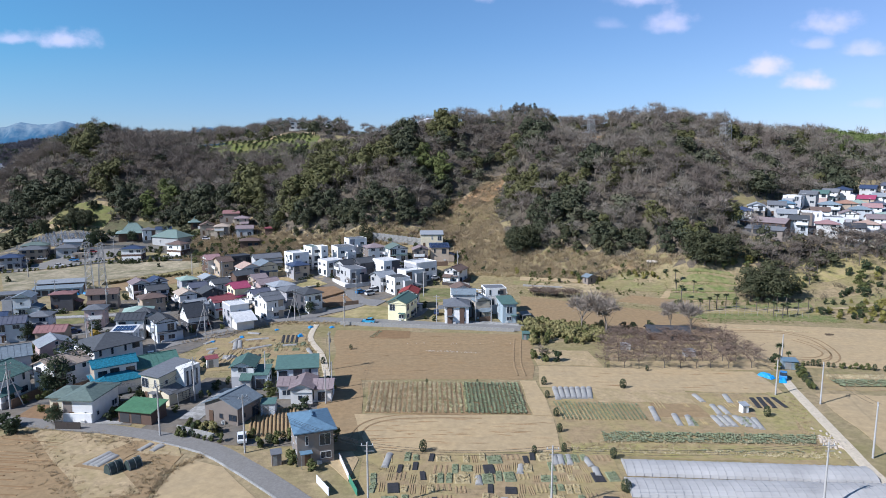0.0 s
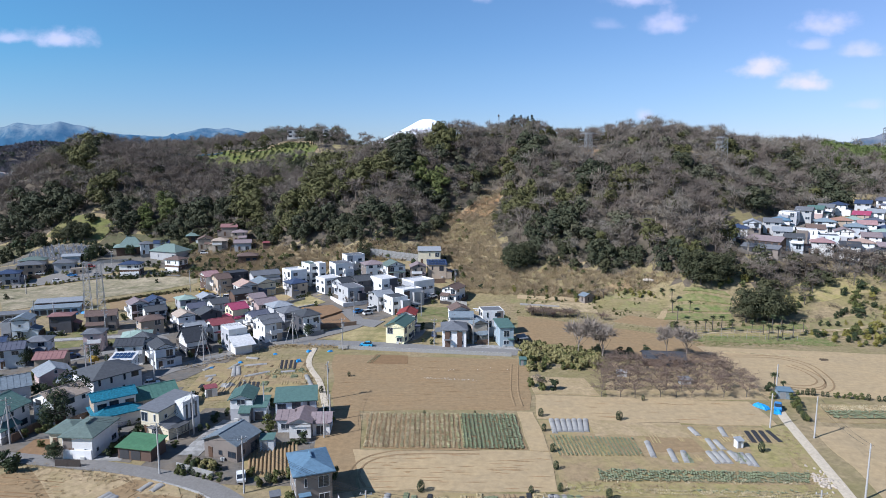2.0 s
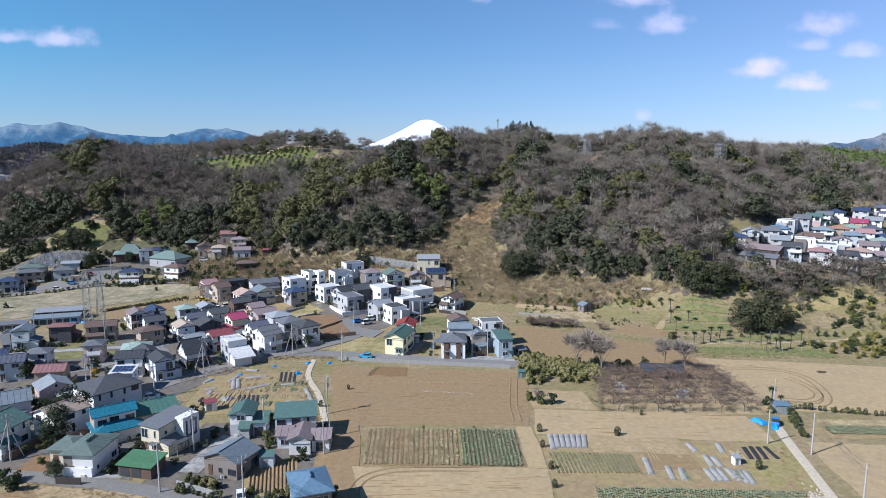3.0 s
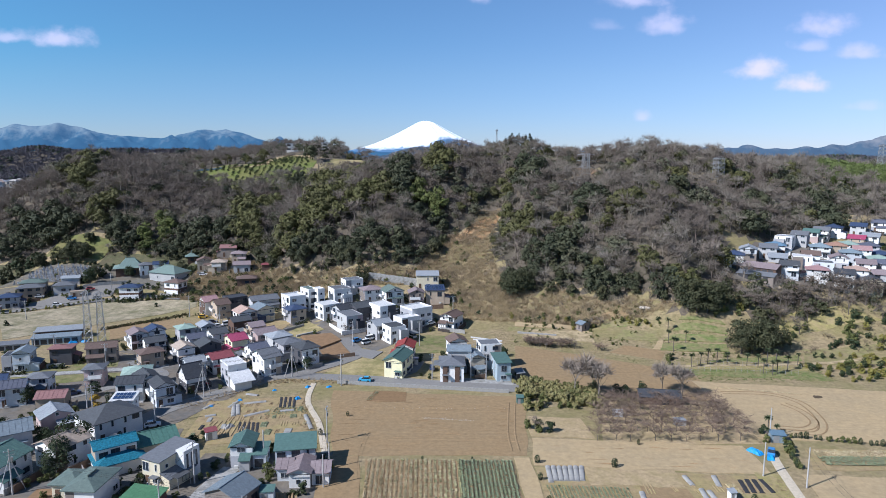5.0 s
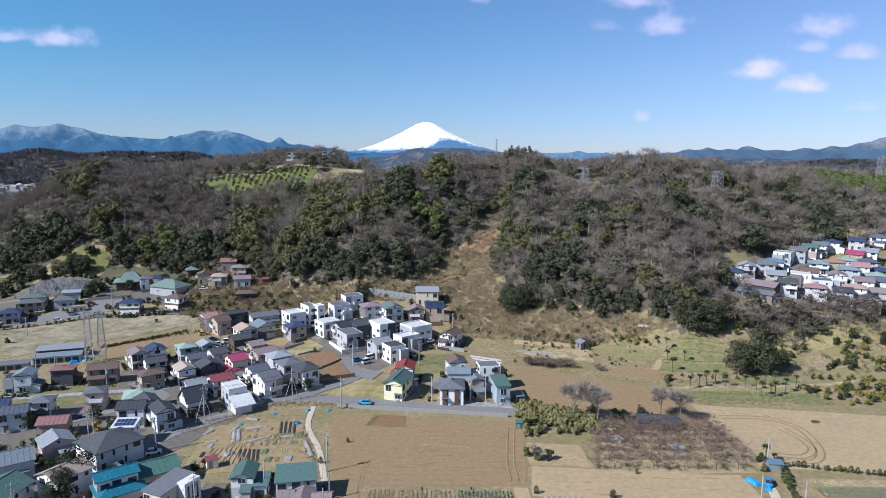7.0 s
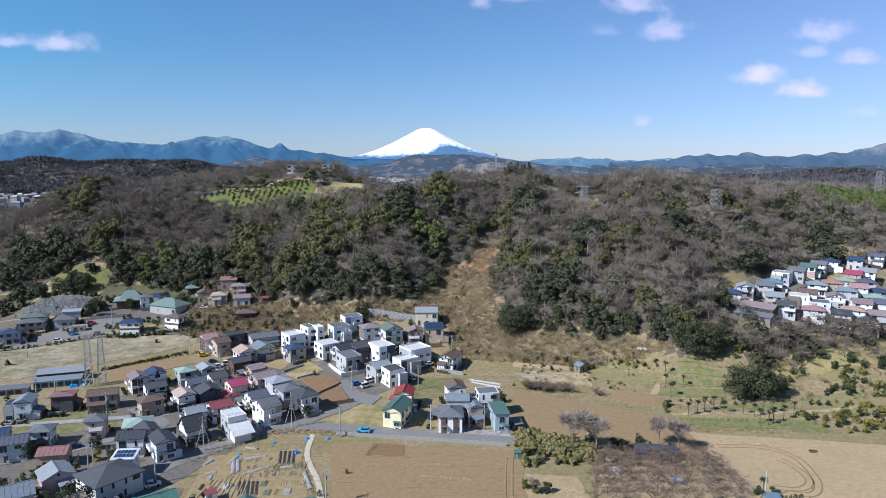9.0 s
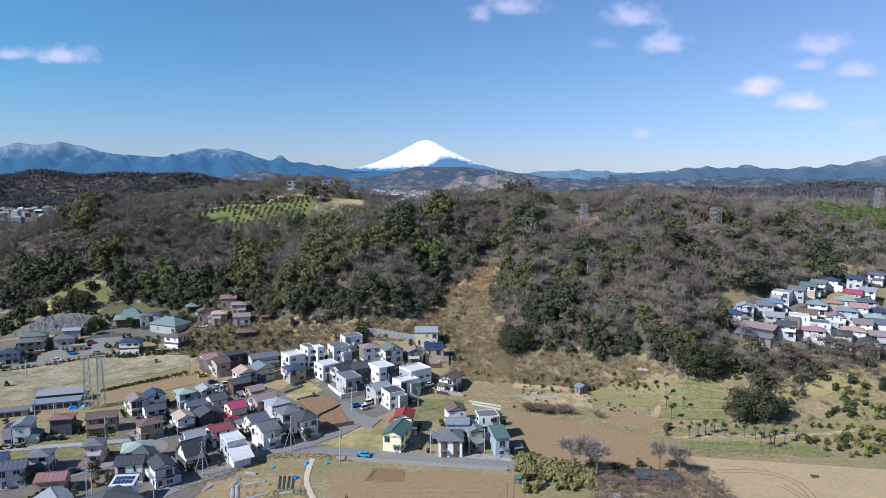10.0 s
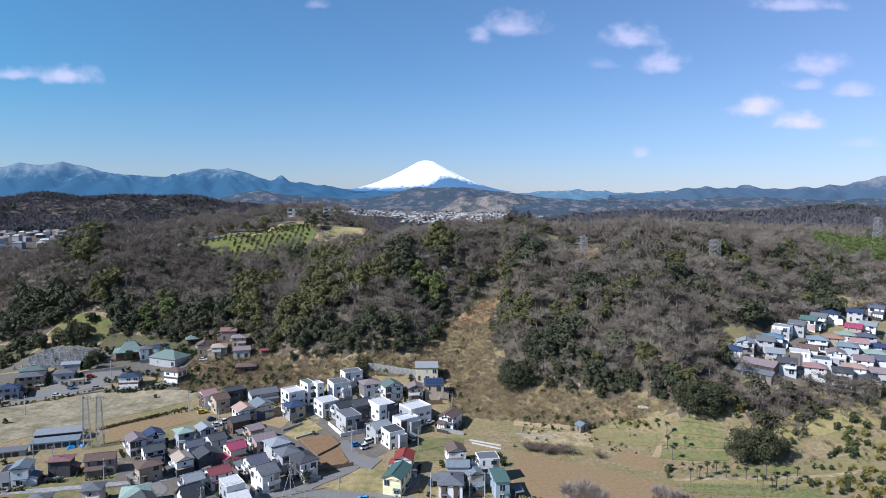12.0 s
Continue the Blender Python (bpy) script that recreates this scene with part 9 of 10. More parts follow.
for hx, hy, th, w, d, eave in HOUSES:
    far = hx > 110
    for k in range(1 if far else 2):
        a = rr.uniform(0, 6.28)
        r = max(w, d) / 2 + rr.uniform(1.0, 2.6)
        x, y = hx + r * math.cos(a), hy + r * math.sin(a)
        if free_spot(x, y, 0.7) and not near_road(x, y):
            bush(x, y, rr.uniform(1.0, 2.3), rr.choice(("dark", "dark", "olive", "olive", "yellow")))
for hx, hy, th, w, d, eave in HOUSES[::3]:
    if hx > 110 or eave < 4:
        continue
    c, s = math.cos(radians(th)), math.sin(radians(th))
    off = d / 2 + 2.2
    p = (hx - c * w * 0.55 + s * off, hy - s * w * 0.55 - c * off)
    q = (hx + c * w * 0.3 + s * off, hy + s * w * 0.3 - c * off)
    if hy > 104 and free_spot(*p, 0.4) and free_spot(*q, 0.4) and free_spot((p[0] + q[0]) / 2, (p[1] + q[1]) / 2, 0.4) and not near_road(*p) and not near_road(*q):
        wall_run(p, q, 1.1, 0.16, CONCRETE, "low grey concrete garden wall before a house")

# ---------------------------------------------------------------- the meadow under the hill
sheet("field", [(58.2, 211.8), (72.6, 203.1), (76.6, 211.4), (65.0, 218.8)], SOIL, 0.12, "small bare brown field beside the brown one", "field", cell=3.0)
LUSH = mat("lush_terrace_grass", (0.150, 0.180, 0.058), 0.95, 0.35, 0.8, 0.5, 4.0, second=(0.36, 0.30, 0.15), second_scale=0.35)
OLIVE_GRASS = mat("olive_meadow_grass", (0.22, 0.205, 0.085), 0.95, 0.3, 0.7, 0.5, 4.0, second=(0.36, 0.29, 0.16), second_scale=0.25)
BANK = mat("dry_grass_bank", (0.43, 0.34, 0.205), 0.95, 0.25, 0.7, 0.5, 4.0, second=(0.35, 0.28, 0.15), second_scale=0.3)
for quad in (((88.8, 231.4), (104.4, 228.0), (103.6, 229.8), (90.0, 232.6)), ((85.3, 227.4), (102.5, 223.2), (103.4, 226.4), (89.0, 229.6)),
             ((80.2, 221.7), (100.5, 218.2), (102.1, 221.6), (84.5, 225.2)), ((75.4, 212.8), (98.3, 210.5), (100.4, 216.6), (78.8, 219.2))):
    sheet("grass_terrace", quad, LUSH, 0.35, "green terrace with a low earth bank on the slope", "terrace", cell=2.5, depth=0.7)
sheet("grass", [(74.7, 190.2), (118.0, 184.0), (117.0, 193.0), (78.3, 195.2)], LUSH, 0.09, "green grass strip under the palms", "grass", cell=3.0)
sheet("grass", [(87.0, 201.4), (118.4, 201.4), (119.1, 206.6), (95.0, 204.4)], LUSH, 0.10, "green grass bank behind the palms", "grass", cell=3.0)
sheet("grass", [(62.2, 225.4), (78.4, 222.1), (79.5, 228.8), (68.0, 231.8)], OLIVE_GRASS, 0.14, "olive grass plot at the foot of the hill", "grass", cell=3.0)
sheet("grass", [(60.0, 234.6), (76.0, 233.4), (72.4, 237.4), (63.2, 238.8)], OLIVE_GRASS, 0.16, "olive grass plot at the foot of the hill", "grass", cell=3.0)
sheet("grass", [(30.1, 227.4), (55.7, 222.4), (57.2, 233.5), (33.3, 237.1)], BANK, 0.14, "dry grass terrace with a pale bank below the hill", "grass", cell=3.0, depth=0.6)
ribbon("track", [(75, 197.5), (88, 198.2), (100, 198.5), (122, 199.4), (140, 203)], 2.0, BANK, 0.16, "dry grass track behind the palms", "track", 0.05)
sheet("clearing", [(4, 311), (23, 312), (32, 333), (18, 326)], mat("bare_slope_earth", (0.42, 0.25, 0.125), 0.95, 0.25, 0.5, 0.5, 3.0, second=(0.33, 0.24, 0.14), second_scale=0.2), 0.3, "bare orange earth strip at the top of the gully", "slope", cell=3.0)


# grassy strips between the plots
VERGE = mat("verge_grass", (0.275, 0.24, 0.095), 0.95, 0.32, 0.8, 0.5, 4.0, second=(0.46, 0.365, 0.19), second_scale=0.3)
PALE_VERGE = mat("bleached_grass", (0.385, 0.292, 0.172), 0.95, 0.3, 0.9, 0.5, 4.0, second=(0.46, 0.36, 0.19), second_scale=0.25)
for quad, m, lift, words in (
        (((63.2, 98), (66.2, 98), (71.8, 127), (67.0, 128)), VERGE, 0.085, "green verge of rough grass beside the gravel track"),
        (((21.5, 99.6), (62, 98), (64, 103), (22, 104.2)), VERGE, 0.075, "band of rough grass between vegetable rows"),
        (((31.5, 122.6), (50, 122), (50, 129), (31, 130.3)), PALE_VERGE, 0.08, "bleached grass strip in the kitchen garden"),
        (((40.5, 115.4), (50, 115), (50, 121.4), (40.5, 122)), SOIL, 0.09, "bare dug plot in the kitchen garden"),
        (((57.5, 110), (63.5, 109.6), (66.5, 119), (60, 119)), VERGE, 0.08, "weedy plot beside the row tunnels"),
        (((22, 109.4), (62, 107.8), (63, 110.2), (22, 113.4)), GARDEN, 0.07, "dry weedy strip below the row tunnels"),
        (((-74, 109.6), (-62, 107.6), (-43.6, 88), (-52, 86)), PALE_VERGE, 0.11, "bleached grass bank between two fields"),
        (((-62, 109.2), (-45, 104), (-42.4, 99), (-58, 101)), PALE_VERGE, 0.10, "bleached grass verge beside the lane"),
        (((-58.6, 95.5), (-52.6, 94.4), (-48.6, 103.6), (-52.6, 105)), SOIL, 0.14, "dug plot with row tunnels in the grass"),
        (((-20, 99), (-14.5, 91), (-13.2, 98), (-14.6, 101)), SOIL_PALE, 0.09, "bare earth corner beside the fence"),
        (((30, 227), (52, 223), (52, 226.5), (30, 231)), VERGE, 0.09, "rough grass strip behind the shrubs"),
        (((61, 240), (71.5, 237.6), (70.2, 233), (62, 235)), LUSH, 0.12, "patch of lush grass below the slope"),
        (((26, 236), (48, 231), (48, 235), (27, 240)), OLIVE_GRASS, 0.1, "olive grass strip below the slope"),
        (((60.9, 239.9), (73.9, 237.8), (71.3, 242.5), (63.4, 243.3)), SOIL, 0.2, "bare brown plot at the foot of the slope"),
        (((29, 240.5), (50, 236.5), (50, 239.5), (29.4, 244)), SOIL_PALE, 0.2, "dry pale plot at the foot of the slope"),
        (((76.5, 213), (80, 222), (78, 222), (73, 214)), SOIL_PALE, 0.14, "trodden earth path beside the terraces"),
        (((22, 146), (37, 144.5), (36, 156), (23, 158)), PALE_VERGE, 0.08, "dry weedy ground beside the orchard"),
        (((38, 141.6), (76, 141.8), (74, 168), (44, 168)), PALE_VERGE, 0.075, "dry grass under the orchard trees")):
    sheet("grass" if "grass" in words else "plot", quad, m, lift, words, "grass" if "grass" in words else "plot", cell=4.0)
ribbon("kerb", [(-49.6, 104.9), (-40.2, 100.6), (-33.3, 95.0), (-27.3, 89.5), (-21.3, 83.5), (-15, 76)], 0.3, CONCRETE, 0.22, "pale concrete edging along the lane", "kerb")


def tuft_line(line, n, size, material, label, spread=0.4):
    """Dry tussocks along a line."""
    rg = np.random.default_rng(int(abs(line[0][0] * 7)))
    out = []
    for k in range(n):
        f = rg.uniform(0, len(line) - 1)
        i = int(f)
        x = line[i][0] + (line[i + 1][0] - line[i][0]) * (f - i) + rg.normal() * spread
        y = line[i][1] + (line[i + 1][1] - line[i][1]) * (f - i) + rg.normal() * spread
        out.append([x, y, float(height(x, y)) + 0.05, rg.uniform(*size), rg.uniform(0, 6.28), rg.integers(0, 3), 1.0])
    scatter("tussocks", [tuft(210 + k, 26, 0.8, 0.7, 0.035, 0.6) for k in range(3)], out, material, label, "grass")


tuft_line([(-41.6, 82), (-41.9, 86.8), (-42.4, 90.3), (-42.2, 94.0), (-41.2, 96.8), (-38.8, 99.4)], 150, (0.35, 0.8), DRY_TALL, "dry tussocks on the bank between two fields", 0.45)
tuft_line([(-74, 108.6), (-62, 106.6), (-55, 104.2), (-46, 99.5), (-44, 92), (-46, 86)], 420, (0.3, 0.7), DRY_TALL, "bleached tussocks on the verge of the field", 1.3)
tuft_line([(-74, 110), (-66, 101), (-58, 92.5), (-52, 86)], 330, (0.25, 0.6), DRY_TALL, "bleached tussocks along the edge of the ploughed field", 1.5)
tuft_line([(21, 103.2), (40, 102.4), (62, 101), (65, 108), (70, 125)], 420, (0.3, 0.6), DRY_TALL, "bleached tussocks among the vegetable rows", 0.8)
tuft_line([(-28, 137), (-30.5, 150), (-36.4, 164)], 160, (0.4, 0.8), DRY_TALL, "dry tussocks beside the field path", 1.0)
tuft_line([(-68, 164), (-58, 174.5), (-50, 183), (-38, 184.5), (-24, 182)], 420, (0.4, 0.9), DRY_TALL, "dry tussocks on the bank below the road", 1.2)
scatter("culvert_stones", [proto_of(lump)], [[79.7 + math.cos(k * 2.4) * 0.25 * k ** 0.7, 242 + math.sin(k * 2.4) * 0.15 * k ** 0.7, float(height(79.7, 242)), 1.6 + (k % 3) * 0.5, k * 1.3, 0, 1.0] for k in range(26)], STONE_PALE, "heap of pale stones round a culvert below the slope", "stones")


def crop_line(p, q, n, size, c, jitter):
    """Bushes along a line."""
    g = random.Random(int(p[0] * 10 + p[1]))
    for k in range(n):
        f = (k + g.uniform(-0.3, 0.3)) / max(1, n - 1)
        bush(p[0] + (q[0] - p[0]) * f + g.uniform(-jitter, jitter), p[1] + (q[1] - p[1]) * f + g.uniform(-jitter, jitter), g.uniform(*size), g.choice(c))


# thickets at the edge of the meadow
YELLOWISH = ("yellow", "yellow", "olive", "olive", "dark")
DARKISH = ("dark", "dark", "olive", "dark")
crop_line((118, 193.5), (150, 196), 13, (2.0, 3.2), YELLOWISH, 1.6)
crop_line((119, 189), (152, 190), 14, (2.0, 3.2), YELLOWISH, 2.0)
crop_line((124, 185), (154, 186), 12, (1.8, 3.0), ("dark", "olive", "yellow"), 2.0)
crop_line((148, 208), (172, 206), 9, (2.2, 3.2), ("yellow", "yellow", "olive"), 0.8)
crop_line((140, 212), (146, 222), 5, (2.4, 3.6), ("dark", "dark", "olive"), 1.0)
crop_line((150, 222), (178, 216), 6, (1.8, 3.0), YELLOWISH, 2.5)
crop_line((30, 246), (56, 240), 8, (1.8, 3.0), ("olive", "dark", "olive", "yellow"), 1.2)
crop_line((68, 236), (78, 233), 4, (1.6, 2.6), ("olive", "yellow"), 0.9)
crop_line((74, 199), (76, 205), 3, (1.8, 2.8), ("dark", "olive"), 0.5)
sr = random.Random(77)
for k in range(26):
    u = sr.random()
    bare_thing(31 + 14.5 * u, 220.8 - 4.2 * u + sr.uniform(-1.3, 1.3), sr.uniform(1.9, 3.6), sr.uniform(1.0, 1.7), GROVE[k % 4], "low leafless shrub with reddish-brown twigs", "field shrubs")
for x, y in ((54.6, 214.2), (55.8, 213.6), (55.0, 215.2)):
    bare_thing(x, y, 2.6, 1.4, GROVE[0], "low leafless shrub with reddish-brown twigs", "field shrubs")
for x, y, h in ((128, 222, 7.5), (134, 228, 8.5), (124, 228, 8), (140, 232, 8), (150, 230, 8.5), (160, 226, 7.5), (168, 228, 7), (99, 214, 4.5)):
    bare(x, y, h, 1.2)
tr = random.Random(31)
for k in range(34):
    bare(130 + k * 1.7 + tr.uniform(-1.5, 1.5), 243 - k * 0.1 + tr.uniform(-7, 3), tr.uniform(6.5, 10.0), tr.uniform(1.0, 1.4))
strew("terrace_rows", [tuft(170 + k, 18, 0.5, 0.5, 0.04, 0.35) for k in range(3)], 1500, (74, 119, 184, 233), (0.5, 1.0), mat("terrace_greens", (0.10, 0.16, 0.04), 0.9, 0.35, 0.5, second=(0.20, 0.20, 0.07), second_scale=0.3), "rows of green weeds and vegetables on the terraces", "grass",
      lambda x, y: (184 < y < 195 or 201.5 < y < 206 or (209 < y < 232 and x < 103 and math.sin(y * 1.15) > -0.2)), 41)

# overgrown bank along the lower edge of the fallow field, its shade put in as dark weeds
strew("bank_brush", [proto_of(leafy_tree(95 + k, 0.9, 6, 120, -0.2, 0.1)) for k in range(3)], 150, (-128, -104, 238, 264), (0.8, 1.5), mat("bank_weeds_shade_tone", (0.12, 0.105, 0.05), 0.95, 0.35, 0.5), "weeds coloured dark for the shade on the bank of the fallow field", "brush", lambda x, y: abs(y - (240.4 + (x + 127) * 1.0)) < 0.9, 53)
# rough growth that breaks up the meadow
strew("meadow_brush", [proto_of(bare_tree(90 + k, 0.55, 70, 1.6)) for k in range(3)], 170, (100, 178, 204, 243), (0.9, 2.4), mat("brush_twigs", (0.17, 0.135, 0.095)), "bare brushwood on the rough meadow", "brush", lambda x, y: y < 241 and y > 206 and swell(x, y, 30.0) > -0.2, 51)
strew("meadow_bushes", [proto_of(leafy_tree(95 + k, 0.7, 6, 120, -0.15, 0.11)) for k in range(3)], 210, (26, 176, 200, 246), (0.5, 1.3), LEAF["olive"][1], "low olive weeds and bushes on the rough meadow", "bushes",
      lambda x, y: y > 222 - (x - 26) * 0.12 and swell(x, y, 24.0) > 0.1 and not (72 < x < 106 and 208 < y < 234), 52)

# hedges and bushes beyond the palms
for p, q, n, size, c in (((113, 196), (126, 193), 9, (1.4, 2.2), YELLOWISH), ((124, 206), (141, 203), 9, (1.4, 2.2), YELLOWISH),
                         ((133, 213), (150, 216), 11, (1.6, 2.6), DARKISH), ((112, 218), (122, 230), 8, (1.8, 3.0), DARKISH), ((104, 232), (116, 236), 8, (1.8, 3.0), YELLOWISH)):
    crop_line(p, q, n, size, c, 1.6)
sheet("grass", [(118, 199), (158, 197), (162, 213), (124, 214)], OLIVE_GRASS, 0.1, "olive meadow behind the hedge", "grass")
sheet("grass", [(122, 222), (160, 226), (156, 236), (120, 232)], VERGE, 0.12, "rough grass bank under the hillside village", "grass")


def post_row(p, q, n, h, label):
    """A row of thin stakes with two wires, for climbing crops."""
    root = new("stake_row")
    root.matrix_basis = pose(p[0], p[1], float(height(*p)), 0, 0, math.degrees(math.atan2(q[1] - p[1], q[0] - p[0])))
    tagged(root, label, "stakes", "stake rows")
    ln = math.hypot(q[0] - p[0], q[1] - p[1])
    stake = Geo().tube((0, 0, -0.3), (0, 0, h), 0.045, 0.04, 5).mesh("stake", mat("grey_stake", (0.36, 0.34, 0.31), 0.8, 0.2))
    for k in range(n):
        part("stake", stake, root, at=pose(ln * k / (n - 1), 0, 0))
    for z in (0.55, 0.95):
        part("wire", Geo().tube((0, 0, h * z), (ln, 0, h * z), 0.02, 0.02, 3).mesh("wire", STEEL), root)


post_row((81, 199.4), (114, 195.0), 18, 1.6, "row of grey stakes with wires under the palms")
post_row((79, 193.6), (110, 189.6), 18, 1.6, "row of grey stakes with wires beside the palms")
sheet("grass", [(78, 195.6), (117, 193.4), (116, 198.4), (80, 200.6)], VERGE, 0.1, "rough grass between the stake rows", "grass")
tarp(28.4, 165.6, 8.2, 4.0, 0.9, BANK, "heap of pale straw beside the bamboo-grass", "straw_mound")
tarp(105.4, 171.4, 4.6, 3.4, 0.3, mat("black_earth", (0.09, 0.065, 0.04), 0.95, 0.3, 1.0, 0.5, 4.0), "heap of dark earth in the pale field", "earth_mound")
scatter("straw_line", [tuft(230 + k, 14, 0.5, 0.4, 0.04, 0.3) for k in range(3)], rows_of([(80, 178.6), (102, 172.9), (102, 173.4), (80, 179.1)], 0.35, 0.4, 0.9, np.random.default_rng(3), 0.1), PALE_CROP, "line of pale straw across the wide field", "straw")

# hedge and palms by the farm shed
crop_line((83.5, 145.2), (104, 140.4), 16, (1.0, 1.7), ("dark", "olive"), 0.3)
crop_line((104, 140.4), (132, 136.5), 18, (1.0, 1.7), ("dark", "olive"), 0.3)
crop_line((80.5, 141), (77.2, 129.5), 9, (1.2, 2.2), ("dark", "olive", "olive"), 0.5)
palm(78.9, 146.6, 5.2)
palm(80.2, 145.0, 3.6)
palm(77.6, 144.6, 3.0)
bush(78.0, 147.6, 2.2, "dark")
bush(76.6, 142.6, 1.8, "olive")

# temple grounds, graveyard and roadside
GRAVEL_D = mat("temple_gravel", (0.15, 0.14, 0.12), 0.95, 0.25, 1.0, 0.4, 5.0, second=(0.20, 0.17, 0.12), second_scale=0.15)
sheet("yard", [(-164, 305.0), (-114.2, 291.0), (-119.7, 316.0), (-172, 328)], GRAVEL_D, 0.10, "grey gravel and earth round the temple", "yard", cell=3.0)
sheet("yard", [(-216, 306.0), (-171, 305.8), (-174, 330.0), (-206, 331.0)], GRAVEL_D, 0.10, "grey gravel terraces of the graveyard", "yard", cell=3.0)
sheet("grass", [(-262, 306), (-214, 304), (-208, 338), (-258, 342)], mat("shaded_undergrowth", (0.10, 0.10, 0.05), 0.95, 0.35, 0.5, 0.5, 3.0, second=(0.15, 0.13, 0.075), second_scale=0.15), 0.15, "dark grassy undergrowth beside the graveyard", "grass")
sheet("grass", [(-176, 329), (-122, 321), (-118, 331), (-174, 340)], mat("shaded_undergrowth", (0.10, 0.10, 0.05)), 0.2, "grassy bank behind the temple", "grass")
sheet("yard", [(-222, 268), (-186, 284), (-176, 303), (-222, 304)], GRAVEL_D, 0.09, "yards round the upper houses", "yard", cell=3.0)
crop_line((-184, 263.4), (-150, 284.4), 22, (0.9, 1.9), ("olive", "dark", "yellow"), 0.7)
crop_line((-147, 281.0), (-109, 286.0), 22, (1.5, 2.6), DARKISH, 0.6)
crop_line((-152, 291.0), (-140, 289.5), 6, (2.4, 3.6), DARKISH, 0.9)
crop_line((-172, 327), (-120, 318), 26, (1.8, 3.4), DARKISH, 1.4)
crop_line((-170, 305), (-166, 322), 7, (2.0, 4.0), DARKISH, 1.2)
crop_line((-150, 303), (-132, 297), 7, (1.6, 3.2), DARKISH, 1.2)
crop_line((-206, 331), (-176, 330.5), 13, (1.8, 3.6), DARKISH, 1.2)
crop_line((-124, 243.6), (-99.5, 262.6), 24, (0.6, 1.1), ("straw", "olive", "dark"), 0.3)
crop_line((-112, 288), (-96, 282), 9, (1.6, 2.8), DARKISH, 1.4)
for x, y, h in ((-168, 312, 7.5), (-186, 333, 9), (-198, 333, 8), (-192, 336, 8.5), (-158, 322, 6), (-128, 320, 6.5), (-138, 321, 7)):
    leafy(x, y, h, "bigdark")
crop_line((132, 200), (168, 198), 15, (1.8, 3.0), YELLOWISH, 2.2)
crop_line((152, 190), (186, 192), 14, (2.0, 3.4), YELLOWISH, 2.4)
crop_line((150, 213), (186, 208), 14, (2.4, 3.6), ("yellow", "olive", "dark"), 1.6)
crop_line((146, 226), (190, 224), 16, (2.6, 4.2), DARKISH, 2.4)
crop_line((118, 214), (132, 226), 8, (1.8, 3.2), ("olive", "dark"), 1.6)
crop_line((40, 238), (80, 236), 10, (1.2, 2.2), ("olive", "yellow", "dark"), 2.2)
crop_line((82, 208), (98, 206), 6, (1.0, 2.0), ("olive", "yellow"), 0.8)
# rock garden beside the lane
crop_line((-46.5, 107.4), (-38.5, 104.8), 11, (0.8, 1.7), ("dark", "olive", "olive"), 0.5)
crop_line((-45.5, 109.4), (-40.5, 107.6), 6, (1.0, 2.2), ("dark", "olive", "straw"), 0.5)
# wood edge beyond the graveyard and shrubs on the lower slope
crop_line((-268, 300), (-216, 312), 16, (3.5, 6.0), ("bigdark", "bigdark", "olive"), 2.5)
crop_line((-272, 312), (-210, 322), 18, (3.5, 6.5), ("bigdark",), 2.5)
crop_line((-276, 324), (-208, 334), 20, (4.0, 7.0), ("bigdark", "bigdark", "dark"), 2.5)
crop_line((-108, 276), (-60, 268), 16, (1.4, 2.8), ("olive", "dark", "olive", "yellow"), 3.0)
crop_line((-112, 290), (-56, 280), 18, (1.6, 3.2), ("olive", "dark", "straw"), 3.0)
crop_line((-118, 300), (-66, 292), 16, (1.8, 3.6), ("olive", "dark"), 3.0)
crop_line((-60, 262), (-36, 274), 10, (1.4, 2.6), ("olive", "dark"), 2.0)
# shrubs in the gardens of the near houses
SHRUBS = ("dark", "dark", "olive")
for p, q, n in (((-85, 121), (-78, 125.5), 7), ((-88, 136), (-85, 147), 7), ((-73.5, 125), (-69, 123.6), 5), ((-61, 119), (-60, 124), 5), ((-48.5, 124), (-46, 134), 6), ((-92, 152), (-88, 158), 5), ((-75.5, 137), (-72, 141), 5),
                ((-35.5, 121.5), (-34.5, 129), 5), ((-46, 137), (-37, 138), 6), ((-29, 104), (-26, 106), 4), ((-86, 163), (-90, 169), 5), ((-104, 152), (-102, 160), 5), ((-88, 113.8), (-96, 115), 5)):
    crop_line(p, q, n, (1.0, 2.3), SHRUBS, 0.5)
for x, y, h in ((-80.8, 127, 4.5), (-104, 146, 5), (-90, 141, 4.5), (-110, 166, 5), (-95, 172, 4.2)):
    leafy(x, y, h, "dark")

# ---------------------------------------------------------------- wings, porches and yards of the houses
def clear_of(pts, skip, gap=0.3):
    for i, (hx, hy, th, w, d, _) in enumerate(HOUSES):
        if i == skip or abs(hx - pts[0][0]) + abs(hy - pts[0][1]) > 40:
            continue
        c, s = math.cos(radians(th)), math.sin(radians(th))
        for x, y in pts:
            u, v = (x - hx) * c + (y - hy) * s, -(x - hx) * s + (y - hy) * c
            if abs(u) < w / 2 + gap and abs(v) < d / 2 + gap:
                return False
    return True


